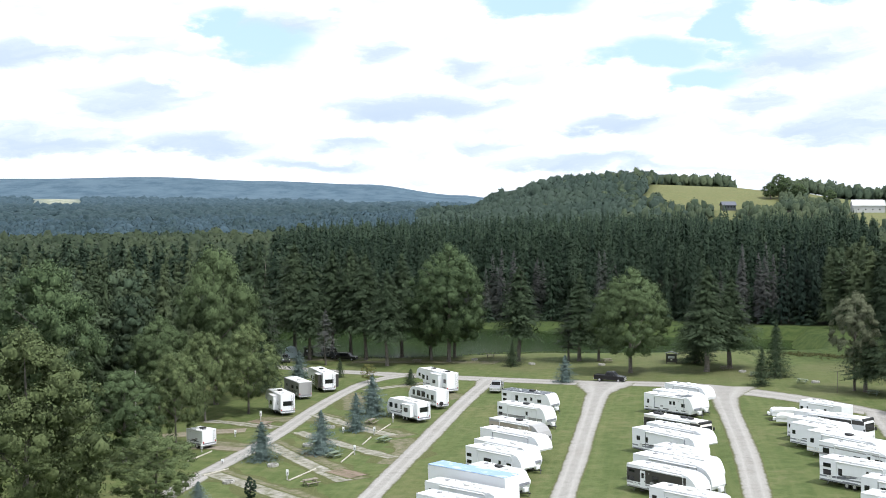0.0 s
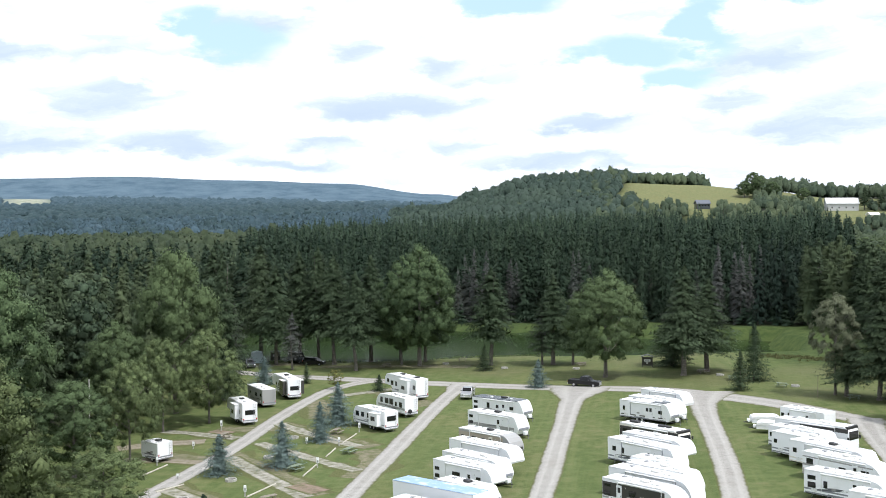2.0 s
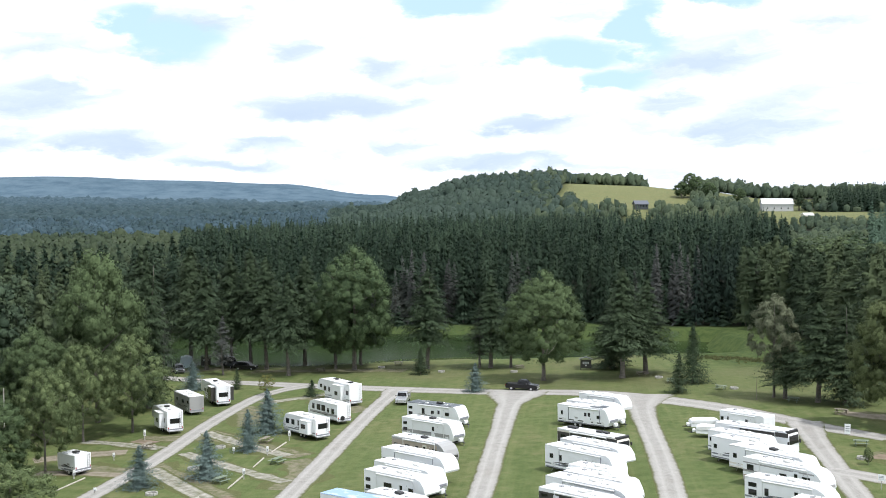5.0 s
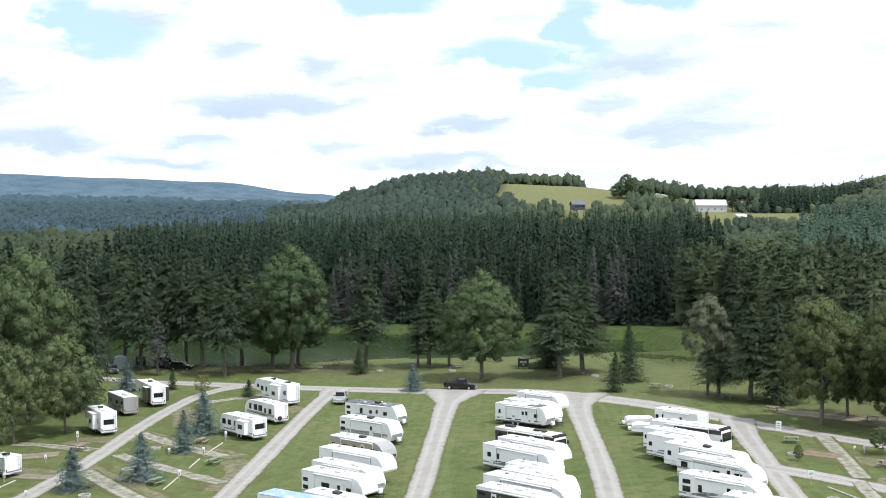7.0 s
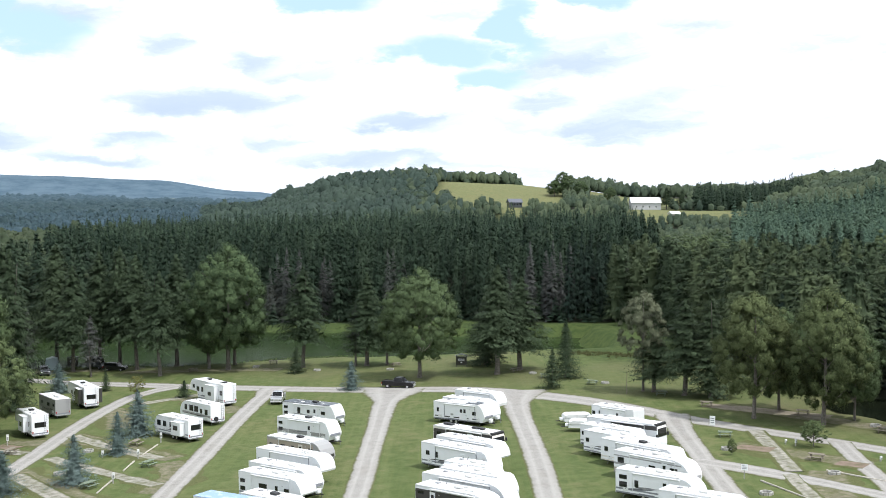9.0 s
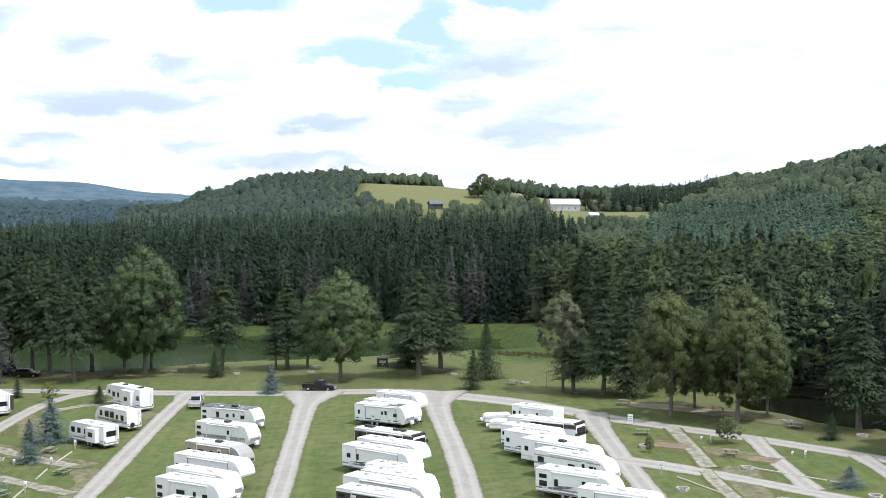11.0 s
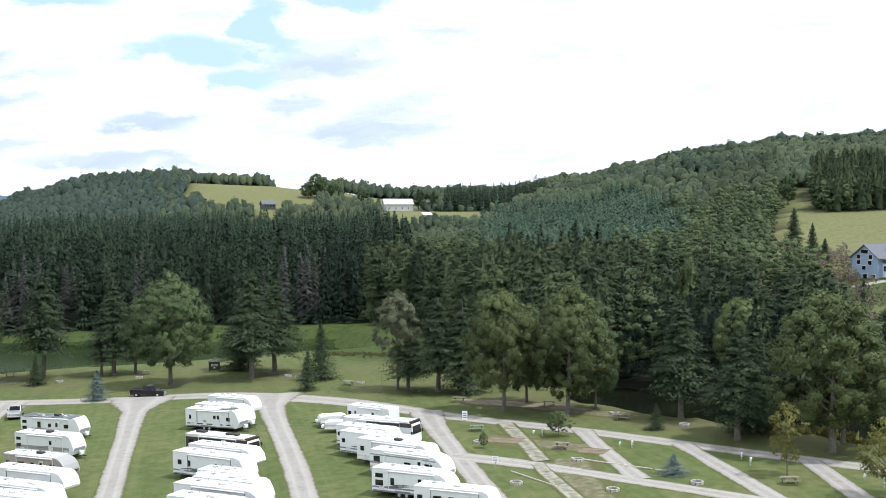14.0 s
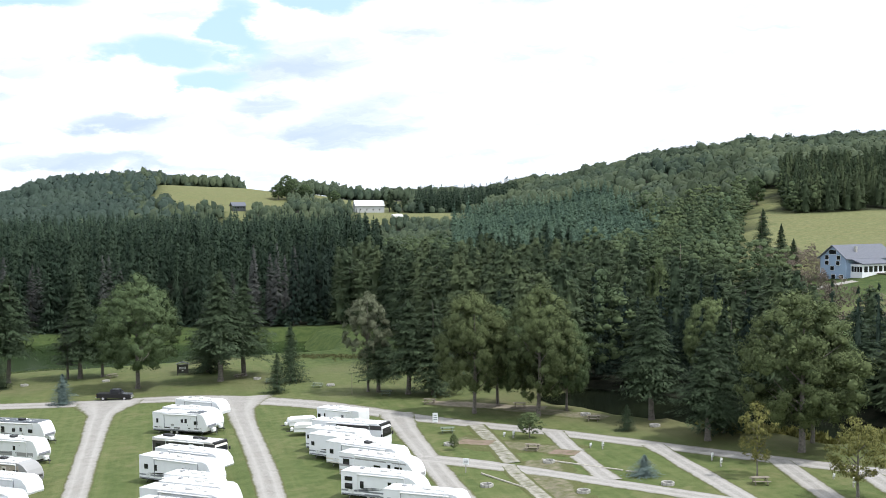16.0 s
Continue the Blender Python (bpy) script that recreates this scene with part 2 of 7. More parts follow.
def water_material(name, deep, shallow, rough=0.22):
    s = Shade(name)
    w = s.world_place()
    alg = s.noise(s.world_place((1, 2.5, 1)), 0.05, 5.0, 0.6)
    c = s.mix(s.ramp(alg, 0.35, 0.7), deep, shallow)
    s.surface(c, rough, normal=s.bump(s.noise(w, 0.8, 3.0), 0.02, 0.03), spec=0.08)
    return s.m


def glass_dark(name, color=(0.012, 0.014, 0.016)):
    s = Shade(name)
    s.surface(color, 0.06, spec=0.6)
    return s.m


M = {
    "grass": grass_material(),
    "gravel": gravel_material("gravel", (0.225, 0.214, 0.198), (0.375, 0.364, 0.344), 0.0),
    "pad": gravel_material("pad_gravel", (0.25, 0.235, 0.21), (0.42, 0.40, 0.37), 0.36),
    "red": gravel_material("red_gravel", (0.165, 0.118, 0.094), (0.245, 0.190, 0.155), 0.30),
    "dirt": gravel_material("bare_dirt", (0.17, 0.145, 0.112), (0.27, 0.235, 0.19), 0.28),
    "scuffed": gravel_material("scuffed_earth", (0.15, 0.132, 0.10), (0.26, 0.232, 0.18), 0.40),
    "water": water_material("pond_water", (0.018, 0.034, 0.011), (0.028, 0.046, 0.015)),
    "pool": water_material("dark_pool_water", (0.006, 0.008, 0.005), (0.010, 0.013, 0.007), 0.12),
    "maple": leaf_material("maple_leaves", (0.034, 0.058, 0.028), (0.122, 0.174, 0.084), (0.170, 0.210, 0.094), shine=0.14, shares=(0.22, 0.30, 0.34), span=(0.24, 0.62)),
    "lime": leaf_material("light_green_leaves", (0.046, 0.072, 0.034), (0.180, 0.232, 0.106), (0.222, 0.254, 0.106), shine=0.16, shares=(0.22, 0.30, 0.34), span=(0.24, 0.62)),
    "yellow": leaf_material("yellowing_leaves", (0.062, 0.072, 0.026), (0.240, 0.240, 0.082), (0.285, 0.258, 0.086)),
    "willow": leaf_material("grey_green_leaves", (0.056, 0.068, 0.042), (0.160, 0.175, 0.112), shares=(0.22, 0.30, 0.34), span=(0.24, 0.62)),
    "spruce": leaf_material("spruce_needles", (0.010, 0.021, 0.014), (0.034, 0.059, 0.038), (0.058, 0.087, 0.053), relief=0.1, shine=0.06, shares=(0.16, 0.30, 0.30), span=(0.20, 0.58)),
    "fir": leaf_material("drooping_spruce_needles", (0.022, 0.037, 0.021), (0.069, 0.100, 0.054), (0.096, 0.125, 0.066), relief=0.2, shares=(0.16, 0.30, 0.30), span=(0.20, 0.58)),
    "hemlock": leaf_material("hemlock_needles", (0.007, 0.015, 0.012), (0.021, 0.038, 0.029), (0.032, 0.052, 0.037), relief=0.1, shine=0.06, shares=(0.16, 0.30, 0.30), span=(0.20, 0.58)),
    "autumn": leaf_material("turning_maple_leaves", (0.040, 0.058, 0.025), (0.142, 0.178, 0.080), (0.196, 0.206, 0.086), shine=0.16, shares=(0.22, 0.30, 0.34), span=(0.24, 0.62)),
    "twig": leaf_material("bare_brown_twigs", (0.06, 0.05, 0.042), (0.15, 0.125, 0.105)),
    "slope": leaf_material("slope_pine_needles", (0.020, 0.038, 0.022), (0.070, 0.108, 0.058), (0.118, 0.150, 0.068), 1.2, relief=0.2, shares=(0.22, 0.30, 0.34), span=(0.24, 0.62)),
    # maple leaves made darker and bluer: the wood's shade is in the colour
    "shadeleaf": leaf_material("shaded_maple_leaves", (0.019, 0.034, 0.022), (0.068, 0.101, 0.062), (0.103, 0.134, 0.073), shares=(0.22, 0.30, 0.34), span=(0.24, 0.62)),
    "bluespruce": leaf_material("blue_spruce_needles", (0.049, 0.081, 0.072), (0.174, 0.229, 0.217), relief=0.2, shares=(0.16, 0.30, 0.30), span=(0.20, 0.58)),
    "bare": leaf_material("dying_spruce_twigs", (0.051, 0.055, 0.053), (0.128, 0.128, 0.125), (0.088, 0.101, 0.088), relief=0.2, shares=(0.16, 0.30, 0.30), span=(0.20, 0.58)),
    "hill": leaf_material("hill_woods", (0.018, 0.033, 0.025), (0.054, 0.080, 0.053), (0.094, 0.118, 0.064), 0.42, 0.5, shares=(0.26, 0.24, 0.36), span=(0.24, 0.62)),
    # darker, bluer copy of the hill woods, with haze in its colour
    "hazehill": leaf_material("hazed_hill_woods", (0.018, 0.033, 0.029), (0.044, 0.069, 0.057), (0.058, 0.084, 0.064), 0.42, 0.5, shares=(0.26, 0.24, 0.36), span=(0.24, 0.62)),
    # haze is mixed into these colours, most of all into the last
    "valley": leaf_material("hazed_valley_woods", (0.016, 0.033, 0.036), (0.044, 0.072, 0.072), (0.062, 0.102, 0.130), 0.10, 0.5, shares=(0.24, 0.26, 0.4), span=(0.26, 0.64)),
    "bluepine": leaf_material("blue_green_pine_needles", (0.032, 0.066, 0.052), (0.090, 0.148, 0.110), (0.118, 0.178, 0.118), 1.2, relief=0.2, shares=(0.16, 0.30, 0.30), span=(0.20, 0.58)),
    "frontpine": leaf_material("forest_pine_needles", (0.013, 0.026, 0.016), (0.050, 0.079, 0.046), (0.102, 0.132, 0.066), relief=0.1, shares=(0.16, 0.30, 0.30), span=(0.20, 0.58)),
    "pine": leaf_material("pine_needles", (0.010, 0.022, 0.012), (0.048, 0.074, 0.039), (0.079, 0.103, 0.050), relief=0.2, shares=(0.16, 0.30, 0.30), span=(0.20, 0.58)),
    "canopy": leaf_material("near_canopy_leaves", (0.014, 0.027, 0.017), (0.046, 0.066, 0.039), (0.062, 0.080, 0.044), 0.8, 0.3, shares=(0.22, 0.30, 0.34), span=(0.24, 0.62)),
    "weed": leaf_material("dry_weeds", (0.06, 0.068, 0.03), (0.145, 0.145, 0.065)),
    "bark": plain("bark", (0.150, 0.135, 0.118), 0.9, 0, 0.35, 3.0),
    "white": paint("white_fibreglass", (0.82, 0.835, 0.855), 0.3, 0.09),
    "roof": paint("white_roof_membrane", (0.74, 0.75, 0.75), 0.55, 0.55),
    "seam": paint("grey_sealant", (0.46, 0.47, 0.48), 0.6, 0.2),
    "shell": paint("pale_plastic_cover", (0.70, 0.70, 0.68), 0.45, 0.25),
    "barnwall": paint("grey_barn_boards", (0.50, 0.51, 0.52), 0.6, 0.2),
    "cream": paint("cream_siding", (0.70, 0.67, 0.60), 0.35, 0.12),
    "grey": paint("grey_siding", (0.34, 0.34, 0.34), 0.35, 0.12),
    "tan": paint("tan_siding", (0.40, 0.35, 0.29), 0.35, 0.12),
    "dark": paint("dark_siding", (0.05, 0.048, 0.045), 0.3, 0.1),
    "blueroof": patched("blue_tarp_roof", (0.26, 0.39, 0.57), (0.54, 0.63, 0.73)),
    "solar": paint("dark_roof", (0.06, 0.075, 0.09), 0.4, 0.2),
    "stripe": paint("grey_stripe", (0.22, 0.23, 0.26), 0.35, 0.05),
    "blue": paint("blue_grey_siding", (0.29, 0.39, 0.53), 0.6, 0.12),
    "glass": glass_dark("dark_glass"),
    "black": plain("black_plastic", (0.018, 0.018, 0.019), 0.5, 0, 0.3),
    "tyre": plain("tyre_rubber", (0.02, 0.02, 0.02), 0.85, 0, 0.3),
    "rim": plain("wheel_rim", (0.55, 0.55, 0.56), 0.35, 0.6, 0.1),
    "steel": plain("grey_steel", (0.35, 0.36, 0.37), 0.45, 0.7, 0.15),
    "redlight": plain("red_lens", (0.35, 0.02, 0.02), 0.25, 0, 0.1),
    "blackpaint": paint("black_car_paint", (0.008, 0.008, 0.010), 0.22, 0.0),
    "silver": paint("silver_car_paint", (0.42, 0.43, 0.45), 0.25, 0.08, 0.4),
    "greycar": paint("grey_car_paint", (0.10, 0.11, 0.12), 0.25, 0.08, 0.3),
    "wood": plain("weathered_wood", (0.21, 0.185, 0.145), 0.8, 0, 0.3, 5.0),
    "greenwood": plain("green_painted_wood", (0.16, 0.20, 0.14), 0.75, 0, 0.3, 5.0),
    "log": plain("pale_log", (0.44, 0.41, 0.35), 0.85, 0, 0.25, 4.0),
    "concrete": plain("pale_concrete", (0.40, 0.39, 0.36), 0.9, 0, 0.2, 4.0),
    "ash": plain("ash", (0.10, 0.095, 0.09), 0.95, 0, 0.3, 5.0),
    "slate": plain("slate_roof", (0.115, 0.125, 0.155), 0.7, 0, 0.15, 2.0),
    "tarp": paint("pale_blue_tarp", (0.42, 0.52, 0.55), 0.5, 0.2),
}

# ---- building helpers ----
def smooth(a, b, x):
    t = np.clip((np.asarray(x, float) - a) / (b - a), 0, 1)
    return t * t * (3 - 2 * t)


def mesh_from(name, verts, faces, material=None, attrs=None, shade_smooth=False, normals=None):
    """A mesh from arrays; faces all have the same number of corners. normals: one for each vertex, for soft foliage."""
    verts, faces = np.asarray(verts, np.float32), np.asarray(faces, np.int32)
    me = bpy.data.meshes.new(name)
    n, k = faces.shape
    me.vertices.add(len(verts))
    me.vertices.foreach_set("co", verts.ravel())
    me.loops.add(n * k)
    me.loops.foreach_set("vertex_index", faces.ravel())
    me.polygons.add(n)
    me.polygons.foreach_set("loop_start", np.arange(0, n * k, k, dtype=np.int32))
    me.polygons.foreach_set("use_smooth", np.full(n, shade_smooth))
    for key, values in (attrs or {}).items():
        a = me.attributes.new(key, "FLOAT", "POINT")
        a.data.foreach_set("value", np.asarray(values, np.float32))
    if normals is not None:
        a = me.attributes.new("custom_normal", "FLOAT_VECTOR", "POINT")
        a.data.foreach_set("vector", np.asarray(normals, np.float32).ravel())
    if material:
        me.materials.append(material)
    me.update(calc_edges=True)
    return me


def part(name, bm, material, parent=None, label="", m=None):
    """Links a bmesh as ONE mesh object under a thing or a part."""
    me = bpy.data.meshes.new(name)
    bm.to_mesh(me)
    bm.free()
    me.materials.append(material)
    ob = new(name, me)
    if parent is not None:
        ob.parent = parent
    if m is not None:
        ob.matrix_basis = m
    if label:
        ob["label"] = label
    return ob


def box(bm, x0, x1, y0, y1, z0, z1, bevel=0.0, seg=1):
    m = Matrix.Translation(((x0 + x1) / 2, (y0 + y1) / 2, (z0 + z1) / 2)) @ Matrix.Diagonal((x1 - x0, y1 - y0, z1 - z0, 1))
    vs = bmesh.ops.create_cube(bm, size=1, matrix=m)["verts"]
    if bevel:
        es = list({e for v in vs for e in v.link_edges})
        bmesh.ops.bevel(bm, geom=es, offset=bevel, segments=seg, affect="EDGES", profile=0.5)
    return bm


def bmbox(*args, **kw):
    return box(bmesh.new(), *args, **kw)


def tube(bm, a, b, r0, r1=None, seg=8):
    a, b = Vector(a), Vector(b)
    d = b - a
    m = Matrix.Translation((a + b) / 2) @ d.to_track_quat("Z", "Y").to_matrix().to_4x4()
    bmesh.ops.create_cone(bm, cap_ends=True, segments=seg, radius1=r0, radius2=r0 if r1 is None else r1, depth=d.length, matrix=m)
    return bm


def prism(bm, profile, y0, y1, bevel=0.0, seg=2):
    """A side outline (x, z) drawn out from y0 to y1, with its long edges rounded."""
    vs = [bm.verts.new((x, y0, z)) for x, z in profile]
    f = bm.faces.new(vs)
    out = bmesh.ops.extrude_face_region(bm, geom=[f])["geom"]
    moved = [g for g in out if isinstance(g, bmesh.types.BMVert)]
    bmesh.ops.translate(bm, vec=(0, y1 - y0, 0), verts=moved)
    bmesh.ops.recalc_face_normals(bm, faces=bm.faces)
    if bevel:
        rims = [e for e in bm.edges if abs(e.verts[0].co.y - e.verts[1].co.y) < 1e-5]
        bmesh.ops.bevel(bm, geom=rims, offset=bevel, segments=seg, affect="EDGES", profile=0.5)
    return bm


# ---- the land ----
AZ = np.array([-75, -25, -15, -10, -5, 0, 2, 5, 9, 13, 16, 20, 25, 29, 32, 35, 40, 46, 60, 90.0])
RAD = np.array([300, 420, 540, 680, 820, 1000, 1300, 2000, 3000, 4200, 4900.0])
HILLS = np.zeros((len(AZ), len(RAD)))
HILLS[0] = [-4, -5, -5, -3, -2, 0, 4, 25, 50, 112, 80]
HILLS[1] = [-4, -5, -5, -3, -2, 0, 4, 25, 50, 117, 82]
HILLS[2] = [-4, -5, -4, -2, 0, 2, 6, 22, 44, 128, 92]
HILLS[3] = [-4, -5, -4, -2, 0, 3, 8, 22, 42, 126, 92]
HILLS[4] = [-4, -4, -3, 0, 3, 7, 12, 22, 38, 107, 70]
HILLS[5] = [-4, -4, -2, 3, 9, 17, 18, 20, 30, 66, 42]
HILLS[6] = [-3, -3, -1, 5, 15, 32, 26, 20, 25, 50, 30]
HILLS[7] = [-3, -2, -1, 5, 20, 46, 39, 25, 25, 30, 20]
HILLS[8] = [-2, -1, 0, 5, 29, 50, 47, 30, 25, 25, 20]
HILLS[9] = [-2, -1, 0, 6, 29, 48, 45, 30, 25, 25, 20]
HILLS[10] = [-1, 0, 1, 7, 28, 44, 43, 30, 25, 25, 20]
HILLS[11] = [0, 0, 1, 8, 26, 36, 38, 30, 25, 25, 20]
HILLS[12] = [1, 1, 3, 11, 26, 37, 40, 30, 25, 25, 20]
HILLS[13] = [2, 3, 7, 17, 33, 47, 49, 40, 30, 25, 20]
HILLS[14] = [3, 6, 12, 25, 43, 59, 61, 50, 40, 30, 20]
HILLS[15] = [4, 9, 17, 33, 56, 68, 66, 55, 40, 30, 20]
HILLS[16] = [7, 16, 27, 45, 64, 77, 76, 60, 40, 30, 20]
HILLS[17] = [10, 19, 29, 46, 67, 80, 78, 60, 40, 30, 20]
HILLS[18] = [10, 19, 29, 46, 67, 80, 78, 60, 40, 30, 20]
HILLS[19] = [6, 8, 10, 15, 20, 25, 30, 30, 30, 30, 20]
POND_Z, POOL_Z = -4.3, 1.05


def fold(p, waves, seed):
    """Gentle unevenness from a few crossing waves."""
    rng = np.random.default_rng(seed)
    out = 0
    for _ in range(6):
        a, ph, w = rng.uniform(0, 6.28), rng.uniform(0, 6.28), waves * rng.uniform(0.6, 1.8)
        out = out + np.sin((p[0] * np.cos(a) + p[1] * np.sin(a)) * 6.283 / w + ph)
    return out / 6


def pond_depth(x, y):
    """How far inside the large pond a place lies, in metres (negative outside)."""
    south = 252.0 + 0.0011 * (x + 5) ** 2 * (x < 0) - 0.13 * np.clip(x - 5, 0, 90) + 1.2 * np.sin(x * 0.13) + 0.6 * np.sin(x * 0.41)
    north = 314.0 - 0.30 * np.clip(x, 0, 100) + 1.5 * np.sin(x * 0.09)
    east = 78.0 + 0.15 * (y - 240) + 1.5 * np.sin(y * 0.2)
    return np.minimum(np.minimum(y - south, north - y), np.minimum(east - x, x + 160))


def pool_depth(x, y):
    """The same for the dark pool by the woods."""
    u = (x - 90.6) * 0.93 + (y - 138.6) * 0.37   # away from the bank
    v = -(x - 90.6) * 0.37 + (y - 138.6) * 0.93  # along the bank
    return np.minimum(np.minimum(u + 0.8 * np.sin(v * 0.35), 17 - u + 1.5 * np.sin(v * 0.2)), np.minimum(v + 28, 22 - v))


def land(x, y):
    x, y = np.asarray(x, float), np.asarray(y, float)
    r, az = np.hypot(x, y), np.degrees(np.arctan2(x, y))
    near = 0.0355 * x - 0.011 * y
    near = np.clip(near, -9, 12)
    azc, rc = np.clip(az, AZ[0], AZ[-1]), np.clip(r, RAD[0], RAD[-1])
    i = np.clip(np.searchsorted(AZ, azc) - 1, 0, len(AZ) - 2)
    j = np.clip(np.searchsorted(RAD, rc) - 1, 0, len(RAD) - 2)
    s = (azc - AZ[i]) / (AZ[i + 1] - AZ[i])
    t = (rc - RAD[j]) / (RAD[j + 1] - RAD[j])
    s, t = s * s * (3 - 2 * s), t * t * (3 - 2 * t)
    far = (HILLS[i, j] * (1 - s) + HILLS[i + 1, j] * s) * (1 - t) + (HILLS[i, j + 1] * (1 - s) + HILLS[i + 1, j + 1] * s) * t
    far = far + fold((x, y), 500, 3) * smooth(500, 1500, r) * 5 + fold((x, y), 1300, 4) * smooth(1800, 3500, r) * 10
    behind = smooth(70, 110, np.abs(az))
    far = far * (1 - behind) + near * behind
    z = near + (far - near) * smooth(235, 320, r)
    z = z - 0.4 * smooth(-10, 1, pond_depth(x, y))
    z = np.maximum(z, POND_Z + 0.22 + 0.02 * np.clip(-pond_depth(x, y), 0, 20)) * (r < 300) + z * (r >= 300)
    for depth, level in ((pond_depth, POND_Z), (pool_depth, POOL_Z)):
        d = depth(x, y)
        bed = level - 0.12 - 0.9 * smooth(0, 4, d)
        z = np.where(d > -2.0, z + (np.minimum(z, bed) - z) * smooth(-2.0, 0.5, d), z)
    return z


def woods_mask(x, y):
    """1 where the ground lies under woods."""
    r, az = np.hypot(x, y), np.degrees(np.arctan2(x, y))
    wob = 4 * np.sin(az * 0.7) + 3 * np.sin(az * 1.9 + 1)
    edge_az = np.array([-75, -40, -28, -20, -13, -9, 0, 6, 11, 15, 19, 22, 25, 29, 33, 37, 41, 46, 60.0])
    edge_r = np.array([112, 120, 140, 185, 225, 300, 325, 322, 318, 312, 305, 262, 212, 198, 190, 181, 170, 160, 150.0])
    w = smooth(-3, 3, r - np.interp(az, edge_az, edge_r) - wob * 0.4)
    w = w * (np.abs(az) < 75)
    u, v = (x - 90.6) * 0.93 + (y - 138.6) * 0.37, -(x - 90.6) * 0.37 + (y - 138.6) * 0.93
    w = np.maximum(w, smooth(9, 13, u) * smooth(-40, -34, v) * smooth(42, 34, v) * (r < 260))
    lawn = smooth(40.6, 41.4, az) * smooth(262, 280, r) * smooth(360, 345, r)
    return w * (1 - meadow_mask(x, y)) * (1 - lawn)


def straw_mask(x, y):
    """Pale fields far across the valley."""
    r, az = np.hypot(x, y), np.degrees(np.arctan2(x, y))
    m = np.zeros_like(r)
    for a0, a1, r0, r1, lean in ((-21.6, -18.9, 2250, 3000, 0), (-21.4, -18.0, 930, 1120, 0), (-6.4, -3.2, 2350, 3000, 90), (-2.2, -1.0, 2500, 3050, 60), (-14.0, -12.6, 900, 1010, 0)):
        rr = r - lean * (az - a0)
        m = np.maximum(m, smooth(a0, a0 + 0.4, az) * smooth(a1, a1 - 0.4, az) * smooth(r0, r0 + 30, rr) * smooth(r1, r1 - 30, rr))
    return m


def meadow_mask(x, y):
    r, az = np.hypot(x, y), np.degrees(np.arctan2(x, y))
    m = smooth(8.3, 8.8, az - (r - 800) * 0.006) * smooth(16.2, 15.7, az) * smooth(792, 812, r + 6 * np.sin(az * 3)) * smooth(1045, 1025, r - 130 * smooth(13.6, 14.0, az))
    m = np.maximum(m, smooth(18.9, 19.2, az) * smooth(21.3, 21.0, az) * smooth(738, 750, r) * smooth(905, 890, r))
    m = np.maximum(m, smooth(20.5, 20.8, az) * smooth(25.2, 24.9, az) * smooth(752, 764, r) * smooth(838, 830, r))
    m = np.maximum(m, smooth(12.5, 12.8, az) * smooth(14.1, 13.8, az) * smooth(738, 750, r) * smooth(830, 815, r))
    m = np.maximum(m, smooth(17.0, 17.3, az) * smooth(22.4, 22.0, az) * smooth(880, 900, r) * smooth(1010, 990, r))
    m = np.maximum(m, smooth(38.0, 38.6, az - (r - 430) * 0.004) * smooth(342, 352, r) * smooth(640, 615, r + 80 * smooth(40.3, 40.9, az)))
    return np.maximum(m, straw_mask(x, y))


def steps(*legs):
    """Grid lines: from, to, step."""
    return np.unique(np.concatenate([np.arange(a, b, s) for a, b, s in legs]))


gx = steps((-4800, -1200, 50), (-1200, -300, 30), (-300, -110, 12), (-110, 130, 3), (130, 300, 8), (300, 1200, 25), (1200, 4801, 150))
gy = steps((-1500, -100, 100), (-100, 60, 20), (60, 340, 3), (340, 600, 8), (600, 1300, 22), (1300, 4900, 75))
GX, GY = np.meshgrid(gx, gy)
GZ = land(GX, GY)
nx, ny = len(gx), len(gy)
idx = np.arange(nx * ny).reshape(ny, nx)
quads = np.stack([idx[:-1, :-1], idx[:-1, 1:], idx[1:, 1:], idx[1:, :-1]], -1).reshape(-1, 4)
_r = np.hypot(GX, GY)
# patches past the road and by the pool: wear plus painted tree shade
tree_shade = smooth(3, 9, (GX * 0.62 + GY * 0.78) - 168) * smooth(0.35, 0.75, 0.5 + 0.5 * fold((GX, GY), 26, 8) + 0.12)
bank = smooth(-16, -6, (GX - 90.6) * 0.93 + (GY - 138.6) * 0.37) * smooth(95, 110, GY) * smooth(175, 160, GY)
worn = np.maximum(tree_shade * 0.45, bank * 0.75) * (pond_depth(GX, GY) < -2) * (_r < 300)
# beyond 1500 m the woods floor turns to the painted haze blue
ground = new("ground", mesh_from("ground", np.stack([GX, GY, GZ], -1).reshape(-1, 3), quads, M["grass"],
             {"woods": woods_mask(GX, GY).ravel(), "meadow": meadow_mask(GX, GY).ravel(), "straw": straw_mask(GX, GY).ravel(), "far_haze": smooth(1500, 2600, _r).ravel(), "worn": worn.ravel(), "rough": (np.maximum(smooth(60, 70, GX + 0.2 * (GY - 230)) * smooth(205, 222, GY), smooth(262, 280, GY)) * (_r < 345)).ravel()}, True))
tagged(ground, "mown campground grass running into meadows and wooded hills", "ground", kind="structure")


def sheet(name, x0, x1, y0, y1, z, label, material):
    v = [(x0, y0, z), (x1, y0, z), (x1, y1, z), (x0, y1, z)]
    ob = new(name, mesh_from(name, v, [(0, 1, 2, 3)], material))
    return tagged(ob, label, "pond", kind="structure")


sheet("water", -165, 100, 238, 324, POND_Z, "still green pond reflecting the dark spruces", M["water"])
sheet("water", 84, 130, 112, 172, POOL_Z, "dark pool under the trees at the edge of the woods", M["pool"])


